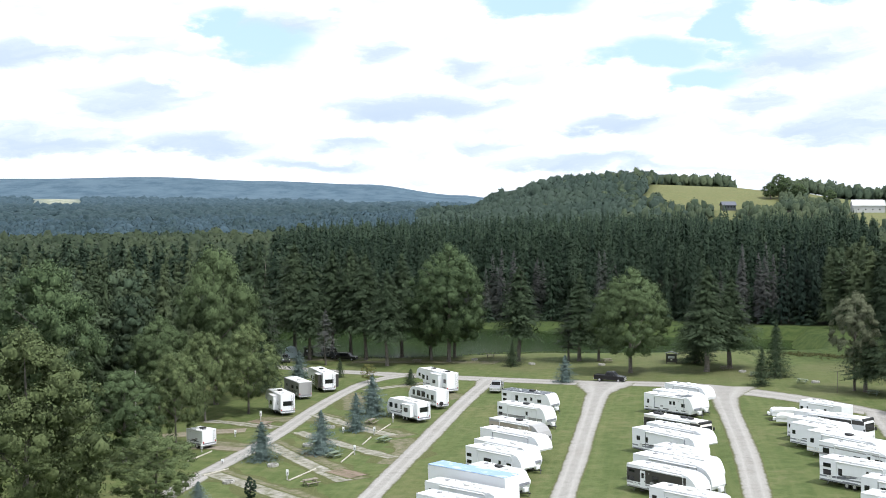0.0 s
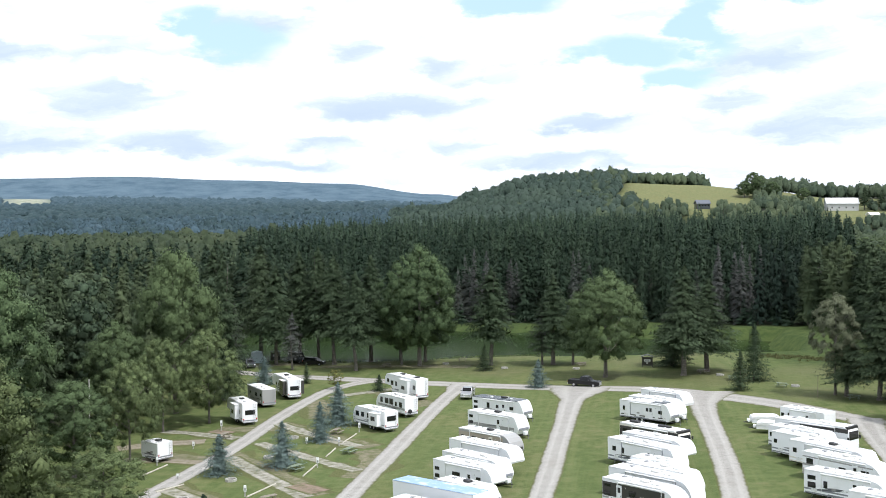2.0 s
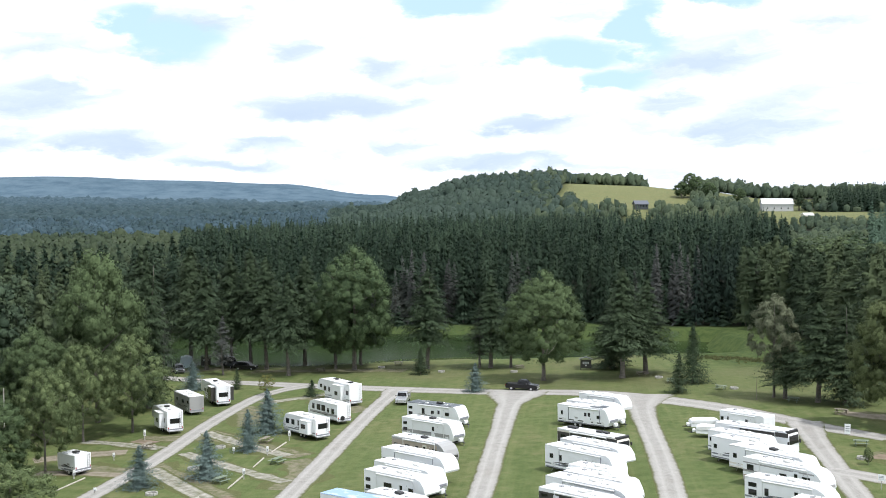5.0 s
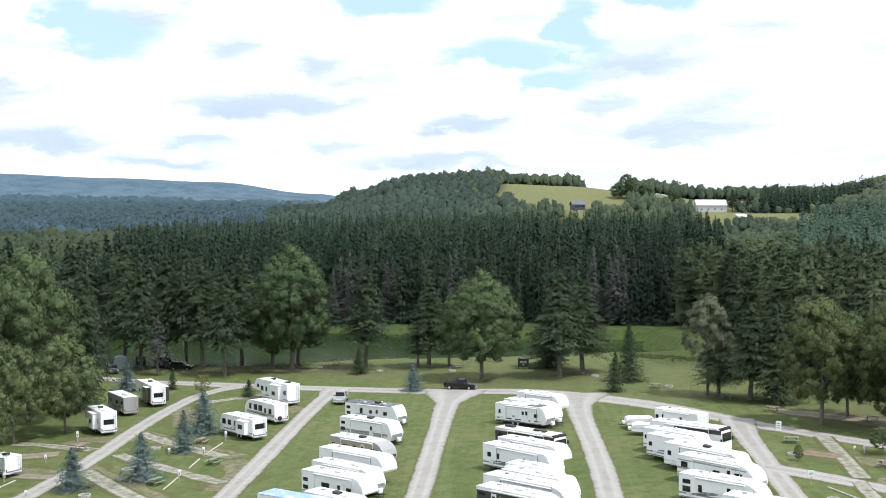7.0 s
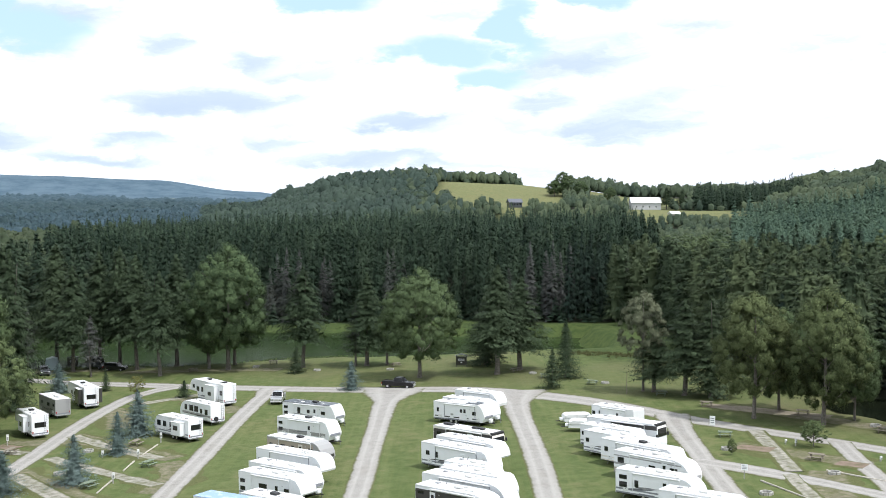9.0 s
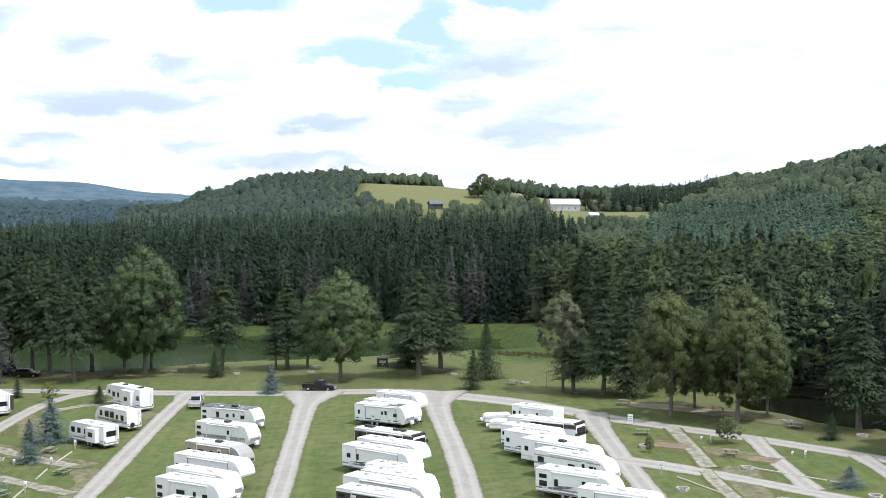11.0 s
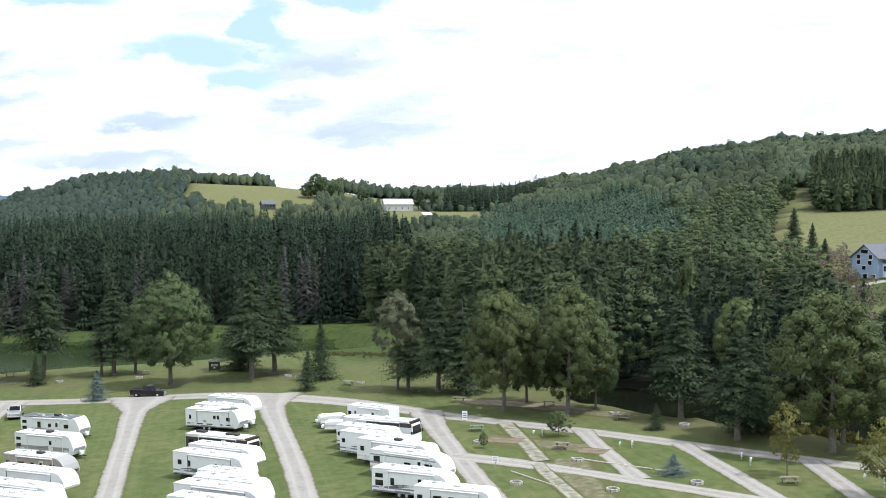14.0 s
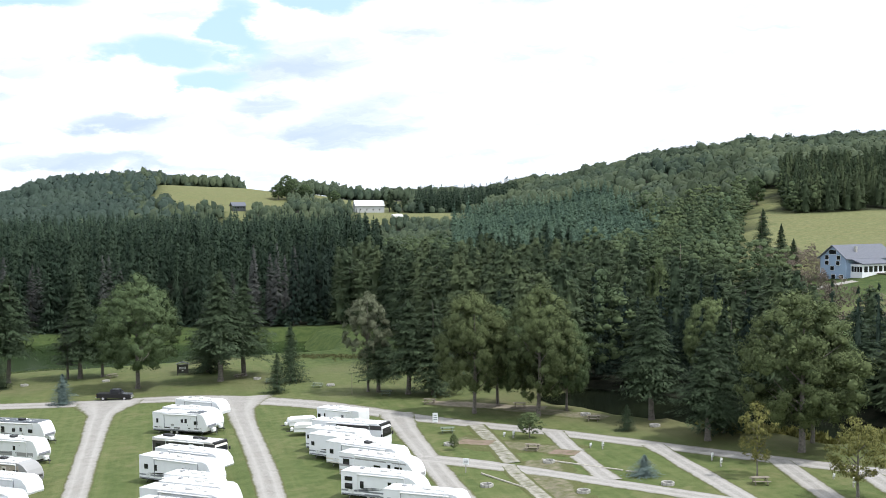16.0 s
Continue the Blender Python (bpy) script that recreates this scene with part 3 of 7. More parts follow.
def ribbon(name, points, width, material, label, lift=0.035, rag=0.05, seed=0, kind="structure"):
    """A gravel way draped on the land along a smooth line, with uneven edges."""
    rng = np.random.default_rng(seed)
    p = np.array(points, float)
    d = np.r_[0, np.cumsum(np.hypot(*np.diff(p, axis=0).T))]
    n = max(4, int(d[-1] / 1.2))
    s = np.linspace(0, d[-1], n)
    line = np.stack([np.interp(s, d, p[:, 0]), np.interp(s, d, p[:, 1])], -1)
    k = 7
    pad = np.concatenate([np.repeat(line[:1], k, 0) * 1.0, line, np.repeat(line[-1:], k, 0)])
    soft = np.stack([np.convolve(pad[:, c], np.ones(2 * k + 1) / (2 * k + 1), "valid") for c in (0, 1)], -1)
    soft[0], soft[-1] = line[0], line[-1]
    g = np.gradient(soft, axis=0)
    g /= np.linalg.norm(g, axis=1)[:, None] + 1e-9
    side = np.stack([-g[:, 1], g[:, 0]], -1)
    wid = np.interp(s, d, width) if np.ndim(width) else np.full(n, float(width))
    across = np.linspace(-1, 1, 11)
    wid = wid + 0.7
    edge = [np.interp(s, np.arange(0, d[-1] + 3, 2.4), rng.normal(0, rag, len(np.arange(0, d[-1] + 3, 2.4)))) for _ in (0, 1)]
    half = wid[:, None] / 2 * across[None]
    half += np.where(across[None] < 0, -1, 1) * np.abs(across[None]) ** 3 * np.where(across[None] < 0, edge[0][:, None], edge[1][:, None])
    xy = soft[:, None] + side[:, None] * half[..., None]
    z = land(xy[..., 0], xy[..., 1]) + lift * (1 - 0.75 * np.abs(across[None]) ** 6)
    v = np.concatenate([xy, z[..., None]], -1).reshape(-1, 3)
    ii = np.arange(n * 11).reshape(n, 11)
    q = np.stack([ii[:-1, :-1], ii[:-1, 1:], ii[1:, 1:], ii[1:, :-1]], -1).reshape(-1, 4)[:, ::-1]
    rut = np.exp(-((np.abs(across) - 0.45) / 0.16) ** 2)
    rim = smooth(0.6, 1.0, np.abs(across))
    ob = new(name, mesh_from(name, v, q, material, {"track": np.tile(rut, n), "rim": np.tile(rim, n)}, True))
    return tagged(ob, label, "gravel road" if "road" in name else "gravel pad", kind=kind)


ROAD = "pale grey gravel camp road between strips of grass"
ribbon("road", [(-60, 244), (-40.1, 231.5), (-28.6, 226), (-16.2, 218.5), (1.9, 208.3), (21.4, 198.5), (34, 196), (41, 190), (48.5, 181.5), (55, 171.5), (59.8, 159),
                (64.6, 150.3), (74.1, 134.5), (81.3, 119.3), (87.8, 106.6), (92.8, 97.2), (104, 78)], (4, 4.2, 4.6, 5, 5.4, 5.6, 6, 6.4, 6.2, 5.4, 4.4, 3.6, 3.3, 3.2, 3.2, 3.2, 3.2), M["gravel"], ROAD, seed=1)
ribbon("road", [(-13, 218), (-20.3, 213.5), (-23.7, 201), (-26.3, 188.3), (-28.1, 177), (-29.5, 165), (-30.6, 157), (-32.2, 148.5), (-34.3, 139.5), (-36.4, 130), (-39.5, 112)], (5, 3.2, 2.7, 2.7, 2.7, 2.7, 2.7, 2.7, 2.6, 2.6, 2.6), M["gravel"], ROAD, 0.045, seed=2)
ribbon("road", [(3.5, 208), (1.0, 200), (-3.5, 176.3), (-6.8, 157.1), (-9.4, 142.0), (-10.9, 134.2), (-17, 97)], (6.0, 3.0, 2.7, 2.8, 2.6, 2.5, 2.5), M["gravel"], ROAD, 0.05, seed=3)
ribbon("road", [(24, 199), (20.9, 187), (17.8, 168.8), (14.4, 150.0), (11.9, 135.1), (10.4, 127.6), (4.6, 95)], (12, 4.0, 2.9, 2.7, 2.6, 2.5, 2.5), M["gravel"], ROAD, 0.055, seed=4)
ribbon("road", [(43.5, 190), (40.8, 178), (38.0, 161.6), (35.0, 143.2), (32.4, 128.6), (30.8, 121.4), (25.4, 93)], (12, 4.2, 3.0, 2.9, 2.8, 2.7, 2.7), M["gravel"], ROAD, 0.06, seed=5)
ribbon("road", [(60.5, 161), (59.2, 156.5), (57.4, 150.0), (54.4, 136.7), (51.1, 122.8), (49.5, 115.6), (44.6, 92)], (5.0, 4.4, 3.2, 2.5, 2.5, 2.6, 2.6), M["gravel"], ROAD, 0.065, seed=6)
ribbon("road", [(52.3, 132), (54.2, 128.6), (59.0, 123.4), (62.0, 116.0), (65.4, 110.0), (68.6, 103.2), (78, 84)], (4.0, 3.8, 3.4, 2.4, 2.4, 2.6, 2.6), M["gravel"], ROAD, 0.07, seed=7)
PAD = "worn gravel parking pad of an empty camp site"
ribbon("pavement", [(66.6, 146.0), (65.4, 141.4), (62.4, 129.6), (60.6, 123.6)], (2.2, 2.3, 2.1, 2.4), M["pad"], PAD, 0.075, seed=11)
ribbon("pavement", [(59.6, 122.6), (57.7, 116.0), (56.4, 108.6), (55.2, 102.7)], 1.7, M["pad"], PAD, 0.08, seed=12)
ribbon("pavement", [(73.4, 136.2), (72.0, 132.6), (69.8, 124.6), (67.0, 115.0), (66.0, 110.5)], (2.4, 2.1, 2.1, 1.9, 2.4), M["gravel"], PAD, 0.075, seed=13)
ribbon("pavement", [(79.8, 122.4), (78.7, 119.0), (76.7, 109.6), (74.8, 102.2), (73.0, 95.0)], (2.4, 1.9, 2.2, 2.1, 2.1), M["gravel"], PAD, 0.078, seed=14)
ribbon("pavement", [(87.0, 107.6), (83.6, 99.5), (80.8, 93.0), (79.0, 88.0)], 2.2, M["gravel"], PAD, 0.078, seed=15)
ribbon("pavement", [(91.2, 98.5), (87.5, 90), (85, 84)], 2.4, M["gravel"], PAD, 0.078, seed=16)
ribbon("pavement", [(-30.2, 151), (-23.4, 138.3), (-17.0, 127.5)], 2.6, M["pad"], PAD, 0.05, seed=17)
ribbon("pavement", [(-35.2, 134.4), (-28.6, 126.7), (-21.0, 118.0)], 2.6, M["pad"], PAD, 0.05, seed=18)
ribbon("pavement", [(-26.8, 174.6), (-18.0, 160.7), (-12.8, 154.8)], 2.4, M["pad"], PAD, 0.05, rag=0.5, seed=19)
ribbon("pavement", [(-27.5, 160), (-17.5, 146.3), (-11.8, 140.0)], 2.4, M["pad"], PAD, 0.048, rag=0.5, seed=20)
ribbon("pavement", [(-31.5, 164), (-37, 168), (-44, 172)], 2.6, M["pad"], PAD, 0.05, rag=0.5, seed=21)
ribbon("pavement", [(-33.5, 148.5), (-39, 151), (-45, 152)], 2.6, M["dirt"], PAD, 0.05, rag=0.5, seed=22)
ribbon("pavement", [(-21.0, 199), (-15, 202.5), (-9, 206.5)], 2.8, M["pad"], PAD, 0.046, rag=0.4, seed=23)
RED = "square of reddish crushed stone on a camp site"
ribbon("pavement", [(60.2, 137.6), (63.4, 134.4)], 3.4, M["red"], RED, 0.09, 0.15, seed=31)
ribbon("pavement", [(67.4, 126.0), (69.6, 123.4)], 3.0, M["red"], RED, 0.09, 0.15, seed=32)
ribbon("pavement", [(-19.0, 133.6), (-15.6, 129.6)], 3.2, M["red"], RED, 0.07, 0.2, seed=33)
ribbon("pavement", [(-36.6, 170.6), (-33.2, 168.2)], 2.6, M["red"], RED, 0.07, 0.2, seed=34)
ribbon("pavement", [(68, 166), (75, 158), (80, 151)], 4.5, M["dirt"], "bare trodden earth under the trees", 0.03, 0.8, seed=35)
ribbon("road", [(206, 243), (217, 243), (228, 240)], 4.0, M["gravel"], "pale gravel drive beside a house", 0.12, 0.1, seed=41)
EARTH = "trodden brown earth under the tall trees"
ribbon("pavement", [(-27, 241), (-14, 238.5), (-2, 234.5), (5, 232)], 5.0, M["scuffed"], EARTH, 0.03, 0.9, seed=36)
ribbon("pavement", [(-50, 243), (-40, 246), (-30, 247.5)], 6.0, M["scuffed"], EARTH, 0.03, 0.9, seed=37)
ribbon("pavement", [(-48, 160), (-42, 163), (-36, 163)], 4.0, M["dirt"], EARTH, 0.03, 0.7, seed=38)
BARE = "trampled patchy earth round a camp site"
for k, pts in enumerate(([(-36, 172), (-30, 170), (-24, 171)], [(-40, 153), (-34, 151), (-28, 148)], [(-31, 153), (-22, 139), (-16, 128)], [(-36, 136), (-28, 127), (-20, 118)],
                         [(-27, 175), (-18, 162), (-11, 154)], [(-15, 204), (-8, 198), (-3, 186)], [(-24, 196), (-20, 186), (-21, 178)], [(60, 139), (65, 132), (70, 124)],
                         [(70, 165), (78, 152), (84, 140)], [(64, 123), (60, 114), (57, 104)], [(-12, 152), (-8, 146), (-12, 136)])):
    ribbon("pavement", pts, 5.2, M["scuffed"], BARE, 0.028, 0.9, seed=50 + k)

# ---- trees ----
def flat(n):
    """Vectors brought to length 1."""
    return n / (np.linalg.norm(n, axis=1)[:, None] + 1e-9)


def cards(C, N, along, length, width, soft=None):
    """Three-cornered leaf clumps: middle, normal, long axis, sizes. Returns vertices, faces and soft normals."""
    N = flat(N)
    A = flat(along - N * (along * N).sum(1)[:, None])
    B = np.cross(N, A)
    L, W = length[:, None] / 2, width[:, None] / 2
    v = np.stack([C - A * L * 0.8 + B * W, C - A * L * 0.8 - B * W, C + A * L], 1).reshape(-1, 3)
    return v, np.arange(len(v)).reshape(-1, 3), np.repeat(flat(N if soft is None else soft), 3, 0)


def ball(rng, n):
    return flat(rng.normal(size=(n, 3)))


def join(sets):
    vs, fs, ns, n = [], [], [], 0
    for v, f, m in sets:
        vs.append(v)
        fs.append(f + n)
        ns.append(m)
        n += len(v)
    return np.concatenate(vs), np.concatenate(fs), np.concatenate(ns)


def ico(sub):
    bm = bmesh.new()
    bmesh.ops.create_icosphere(bm, subdivisions=sub, radius=1)
    v = np.array([p.co[:] for p in bm.verts])
    f = np.array([[p.index for p in q.verts] for q in bm.faces])
    bm.free()
    return v, f


ICO = {n: ico(n) for n in (1, 2)}


def broad_crown(rng, height, radius, clear, lumps, per, leaf, sub=1, core=0.6, tall=0.8, bough=(0.14, 0.29), dome=0.7):
    """A broadleaf crown: many uneven boughs of foliage within an egg-shaped outline, ragged with leaf sprays."""
    cz, rz = (height + clear) / 2, (height - clear) / 2
    d = ball(rng, lumps)
    s = np.where(np.arange(lumps) < lumps * 0.8, rng.uniform(0.74, 0.93, lumps), rng.uniform(0.1, 0.7, lumps))
    lop = 1 + 0.13 * np.sin(np.arctan2(d[:, 1], d[:, 0]) * 3 + rng.uniform(0, 6)) + rng.normal(0, 0.06, lumps)
    lop *= np.interp(d[:, 2], [-1, -0.5, 0.1, 0.6, 1], [1.35, 1.16, 1.0, 0.90, 0.8])
    c = np.stack([d[:, 0] * radius * s * lop, d[:, 1] * radius * s * lop, cz + d[:, 2] * rz * s], 1)
    rad = radius * rng.uniform(*bough, lumps) * np.where(s < 0.5, 1.3, 1.0)
    rad = np.minimum(rad, (height - c[:, 2]) * 1.0 + 0.3)
    whole = flat((c - np.array([0, 0, cz])) / np.array([radius, radius, rz]) + np.array([0, 0, 0.25]))
    squash = np.array([1, 1, tall])
    sets = []
    if core:  # the dense inside of each bough
        iv, jf = ICO[sub]
        rough = 1 + rng.normal(0, 0.2, (lumps, len(iv), 1))
        lv = c[:, None] + iv[None] * squash * rough * rad[:, None, None] * core
        ln = iv[None] + whole[:, None] * (dome * 1.6 - 0.6)
        sets.append((lv.reshape(-1, 3), (jf[None] + (np.arange(lumps) * len(iv))[:, None, None]).reshape(-1, 3), flat(ln.reshape(-1, 3))))
    k = np.repeat(np.arange(lumps), per)
    e = ball(rng, len(k))
    out = flat(c[k] - np.array([0, 0, cz]))
    e = flat(e + out * 0.45 + np.array([0, 0, 0.3]))
    C = c[k] + e * squash * (rad[k] * rng.uniform(0.55, 1.25, len(k)))[:, None]
    N = e + rng.normal(0, 0.28, (len(k), 3))
    soft = e * 0.60 + whole[k] * dome + rng.normal(0, 0.24, (len(k), 3))
    size = leaf * rng.uniform(0.6, 1.35, len(k))
    return join(sets + [cards(C, N, rng.normal(size=(len(k), 3)), size * 1.25, size, soft)])


def spruce_crown(rng, height, radius, clear, whorls, arms, per, droop=0.35, thin=1.0, skirt=0.7, face=0.85, slim=0.36, heart=0.0):
    """Whorls of drooping boughs, each a row of needle fans."""
    u = (np.arange(whorls) + rng.uniform(0, 0.7, whorls)) / whorls
    z = clear + (height - clear) * u ** 0.92
    reach = radius * (1 - u) ** 0.88 * rng.uniform(0.75, 1.12, whorls) + 0.12
    reach *= np.interp(u, [0, 0.08, 0.2, 1], [skirt, 0.5 + 0.5 * skirt, 1, 1])
    k = np.repeat(np.arange(whorls), arms)
    a = rng.uniform(0, 6.283, len(k))
    L = reach[k] * rng.uniform(0.72, 1.15, len(k))
    zz = z[k] + rng.normal(0, 0.15, len(k))
    dr = droop * rng.uniform(0.6, 1.4, len(k))
    b = np.repeat(np.arange(len(k)), per)
    s = np.tile((np.arange(per) + 0.6) / per, len(k)) + rng.uniform(-0.08, 0.08, len(b))
    s = np.clip(s, 0.02, 1.1)
    dirs = np.stack([np.cos(a), np.sin(a), 0 * a], 1)[b]
    C = dirs * (L[b] * s)[:, None]
    side = np.stack([-dirs[:, 1], dirs[:, 0], 0 * s], 1)
    off = rng.normal(0, 0.16, len(b))
    C += side * (off * L[b] * (1.1 - s * 0.6))[:, None]
    C[:, 2] = zz[b] - dr[b] * L[b] * s ** 1.3 + 0.10 * L[b] * s ** 3 + rng.normal(0, 0.08, len(b))
    up = np.array([0, 0, 1.0])
    N = up * 0.75 + dirs * face + rng.normal(0, 0.24, (len(b), 3))
    bough = rng.normal(0, 0.30, (len(k), 3))[b]
    soft = dirs * (0.35 + 0.45 * s)[:, None] + side * off[:, None] * 1.2 + up * 0.62 + bough + rng.normal(0, 0.10, (len(b), 3))
    fan = (0.30 + 0.42 * L[b] / max(radius, 0.1)) * np.clip(radius / 3.4, 0.35, 1.25) * rng.uniform(0.7, 1.3, len(b)) * thin
    along = dirs + side * rng.normal(0, 0.6, len(b))[:, None] - np.array([0, 0, 0.25])
    fans = cards(C, N, along, fan * 1.5, fan * slim * 1.2, soft)
    if not heart:
        return fans
    # the dense inside of the tree, so that its far side does not show through
    ring = np.linspace(0, 6.283, 8)[:-1]
    lev = [(clear + (height - clear) * t, radius * heart * (1 - t) ** 0.9) for t in (0.02, 0.3, 0.6, 0.88)]
    cv = np.concatenate([np.stack([np.cos(ring) * rr, np.sin(ring) * rr, 0 * ring + zz0], 1) for zz0, rr in lev])
    cf = []
    for j in range(3):
        for i in range(7):
            p, q = j * 7 + i, j * 7 + (i + 1) % 7
            cf += [(p, q, p + 7), (q, q + 7, p + 7)]
    cn = flat(cv * np.array([1, 1, 0]) + np.array([0, 0, 0.25 * radius]))
    return join([(cv, np.array(cf), cn), fans])


def bough_spruce(rng, height, radius, clear, whorls, arms, wide=0.30, twigs=True, ragged=0.22):
    """A forest spruce: each bough a ridged spray that droops to its tip, with two side sprays."""
    u = np.repeat((np.arange(whorls) + 0.5) / whorls, arms) + rng.normal(0, 0.30 / whorls, whorls * arms)
    u = np.clip(u, 0, 0.985)
    n = len(u)
    a = rng.uniform(0, 6.283, n)
    L = radius * (1 - u) ** 0.80 * rng.uniform(1 - ragged, 1 + ragged, n) + 0.22
    z = clear + (height - clear) * u
    fall = np.interp(u, [0, 0.5, 0.85, 1], [0.62, 0.50, 0.15, -0.35]) * rng.uniform(0.7, 1.3, n)
    d = np.stack([np.cos(a), np.sin(a), 0 * a], 1)
    sd = np.stack([-d[:, 1], d[:, 0], 0 * a], 1)
    up = np.array([0, 0, 1.0])
    w = (wide * L + 0.16)[:, None]
    at = lambda f, g: d * (L * f)[:, None] + up * (z - fall * L * g)[:, None]  # noqa: E731
    base, tip = at(0.04, 0.0), at(1.0, 1.0)
    mid = at(0.58, 0.42)
    lean = rng.normal(0, 0.35, (n, 1))
    tip = tip + sd * w * lean
    left, right = mid + sd * w - up * w * 0.75, mid - sd * w - up * w * 0.75
    bough = rng.normal(0, 0.14, (n, 3))
    soft = [d * 0.55 + up * 0.62 + sd * 0.40 + bough, d * 0.55 + up * 0.62 - sd * 0.40 + bough]
    tris = [(base, tip, left, soft[0]), (base, right, tip, soft[1])]
    if twigs:
        inner = at(0.34, 0.2)
        tris.append((inner, mid, at(0.62, 0.62) + sd * w * 1.5 - up * w * 0.5, soft[0]))
        tris.append((inner, at(0.62, 0.62) - sd * w * 1.5 - up * w * 0.5, mid, soft[1]))
    v = np.concatenate([np.stack(t[:3], 1).reshape(-1, 3) for t in tris])
    nn = np.concatenate([np.repeat(flat(t[3]), 3, 0) for t in tris])
    # the leader
    k = 4
    ring = np.arange(k) * 6.283 / k
    lv = np.concatenate([np.stack([np.cos(ring) * 0.13 * radius, np.sin(ring) * 0.13 * radius, 0 * ring + height * 0.90], 1), [[0, 0, height]]])
    lf = np.array([(i, (i + 1) % k, k) for i in range(k)])
    return join([(v, np.arange(len(v)).reshape(-1, 3), nn), (lv, lf, flat(lv * np.array([1, 1, 0]) + np.array([0, 0, 0.3])))])


def frond_pine(rng, height, radius, clear, boughs, per, fresh=0.6, rise=(-0.25, 0.10, 0.55, 1.3), heart=0.42, frond=1.0):
    """A forest conifer: spreading boughs, each a fan of long needle fronds, thick towards the top."""
    u = np.clip((np.arange(boughs) + rng.uniform(0, 1, boughs)) / boughs, 0, 0.99) ** 0.85
    a = rng.uniform(0, 6.283, boughs)
    L = radius * np.clip(1 - u, 0.01, 1) ** fresh * rng.uniform(0.70, 1.08, boughs) * np.interp(u, [0, 0.15, 1], [0.8, 1, 1]) + 0.25
    lift = np.interp(u, [0, 0.4, 0.8, 1], rise) + rng.normal(0, 0.14, boughs)
    k = np.repeat(np.arange(boughs), per)
    aa = a[k] + rng.normal(0, 0.30, len(k))
    out = np.stack([np.cos(aa), np.sin(aa), 0 * aa], 1)
    up = np.array([0, 0, 1.0])
    along = flat(out + up * (lift[k] + rng.normal(0, 0.22, len(k)))[:, None])
    s = rng.uniform(0.42, 1.0, len(k))
    z = clear + (height - clear) * 0.95 * u[k]
    C = out * (L[k] * s)[:, None] + up * (z + lift[k] * L[k] * s * 0.55)[:, None]
    C[:, 2] = np.minimum(C[:, 2], height)
    size = frond * (0.34 + 0.19 * L[k]) * rng.uniform(0.7, 1.3, len(k))
    N = out * 0.6 + up * 0.8 + rng.normal(0, 0.35, (len(k), 3))
    soft = out * 0.55 + up * 0.72 + rng.normal(0, 0.20, (boughs, 3))[k] + rng.normal(0, 0.10, (len(k), 3))
    fans = cards(C, N, along, size * 1.5, size * 0.36, soft)
    ring = np.linspace(0, 6.283, 8)[:-1]
    lev = [(clear + (height - clear) * t, radius * heart * (1 - t) ** fresh) for t in (0.02, 0.35, 0.65, 0.92)]
    cv = np.concatenate([np.stack([np.cos(ring) * rr, np.sin(ring) * rr, 0 * ring + zz], 1) for zz, rr in lev])
    cf = [t for j in range(3) for i in range(7) for t in ((j * 7 + i, j * 7 + (i + 1) % 7, j * 7 + i + 7), (j * 7 + (i + 1) % 7, j * 7 + (i + 1) % 7 + 7, j * 7 + i + 7))]
    return join([(cv, np.array(cf), flat(cv * np.array([1, 1, 0]) + np.array([0, 0, 0.25 * radius]))), fans])


def pad_pine(rng, height, radius, clear, lumps, per, leaf):
    """A white pine: flat layered pads of needles, narrower towards the top."""
    v, f, n = broad_crown(rng, height, radius, clear, lumps, per, leaf, 1, 0.62, 0.42, (0.17, 0.36))
    v = v * np.stack([np.interp(v[:, 2] / height, [0, 0.35, 1], [1.0, 1.0, 0.42])] * 2 + [np.ones(len(v))], 1)
    return v, f, flat(n + np.array([0, 0, 0.35]))


def trunk_mesh(rng, height, r0, limbs, reach, clear):
    bm = bmesh.new()
    lean = Vector((rng.normal(0, 0.02), rng.normal(0, 0.02), 1)) * height
    pts = [Vector((0, 0, -0.4))] + [lean * f + Vector((rng.normal(0, 0.06), rng.normal(0, 0.06), 0)) for f in (0.04, 0.3, 0.6, 0.95)]
    rr = [r0 * 1.5, r0 * 1.05, r0 * 0.8, r0 * 0.5, r0 * 0.08]
    for a, b, ra, rb in zip(pts, pts[1:], rr, rr[1:]):
        tube(bm, a, b, ra, rb, 7)
    for i in range(limbs):
        h = clear + (height - clear) * (0.02 + 0.6 * (i + rng.uniform(0, 0.8)) / limbs)
        a = rng.uniform(0, 6.28)
        l = reach * rng.uniform(0.45, 0.8)
        mid = Vector((math.cos(a) * l * 0.5, math.sin(a) * l * 0.5, h + l * 0.35))
        end = Vector((math.cos(a + 0.2) * l, math.sin(a + 0.2) * l, h + l * 0.75))
        base = Vector((0, 0, h))
        tube(bm, base, mid, r0 * 0.35, r0 * 0.22, 5)
        tube(bm, mid, end, r0 * 0.22, r0 * 0.06, 5)
    me = bpy.data.meshes.new("trunk")
    bm.to_mesh(me)
    bm.free()
    me.materials.append(M["bark"])
    return me


TREE_DATA = {}


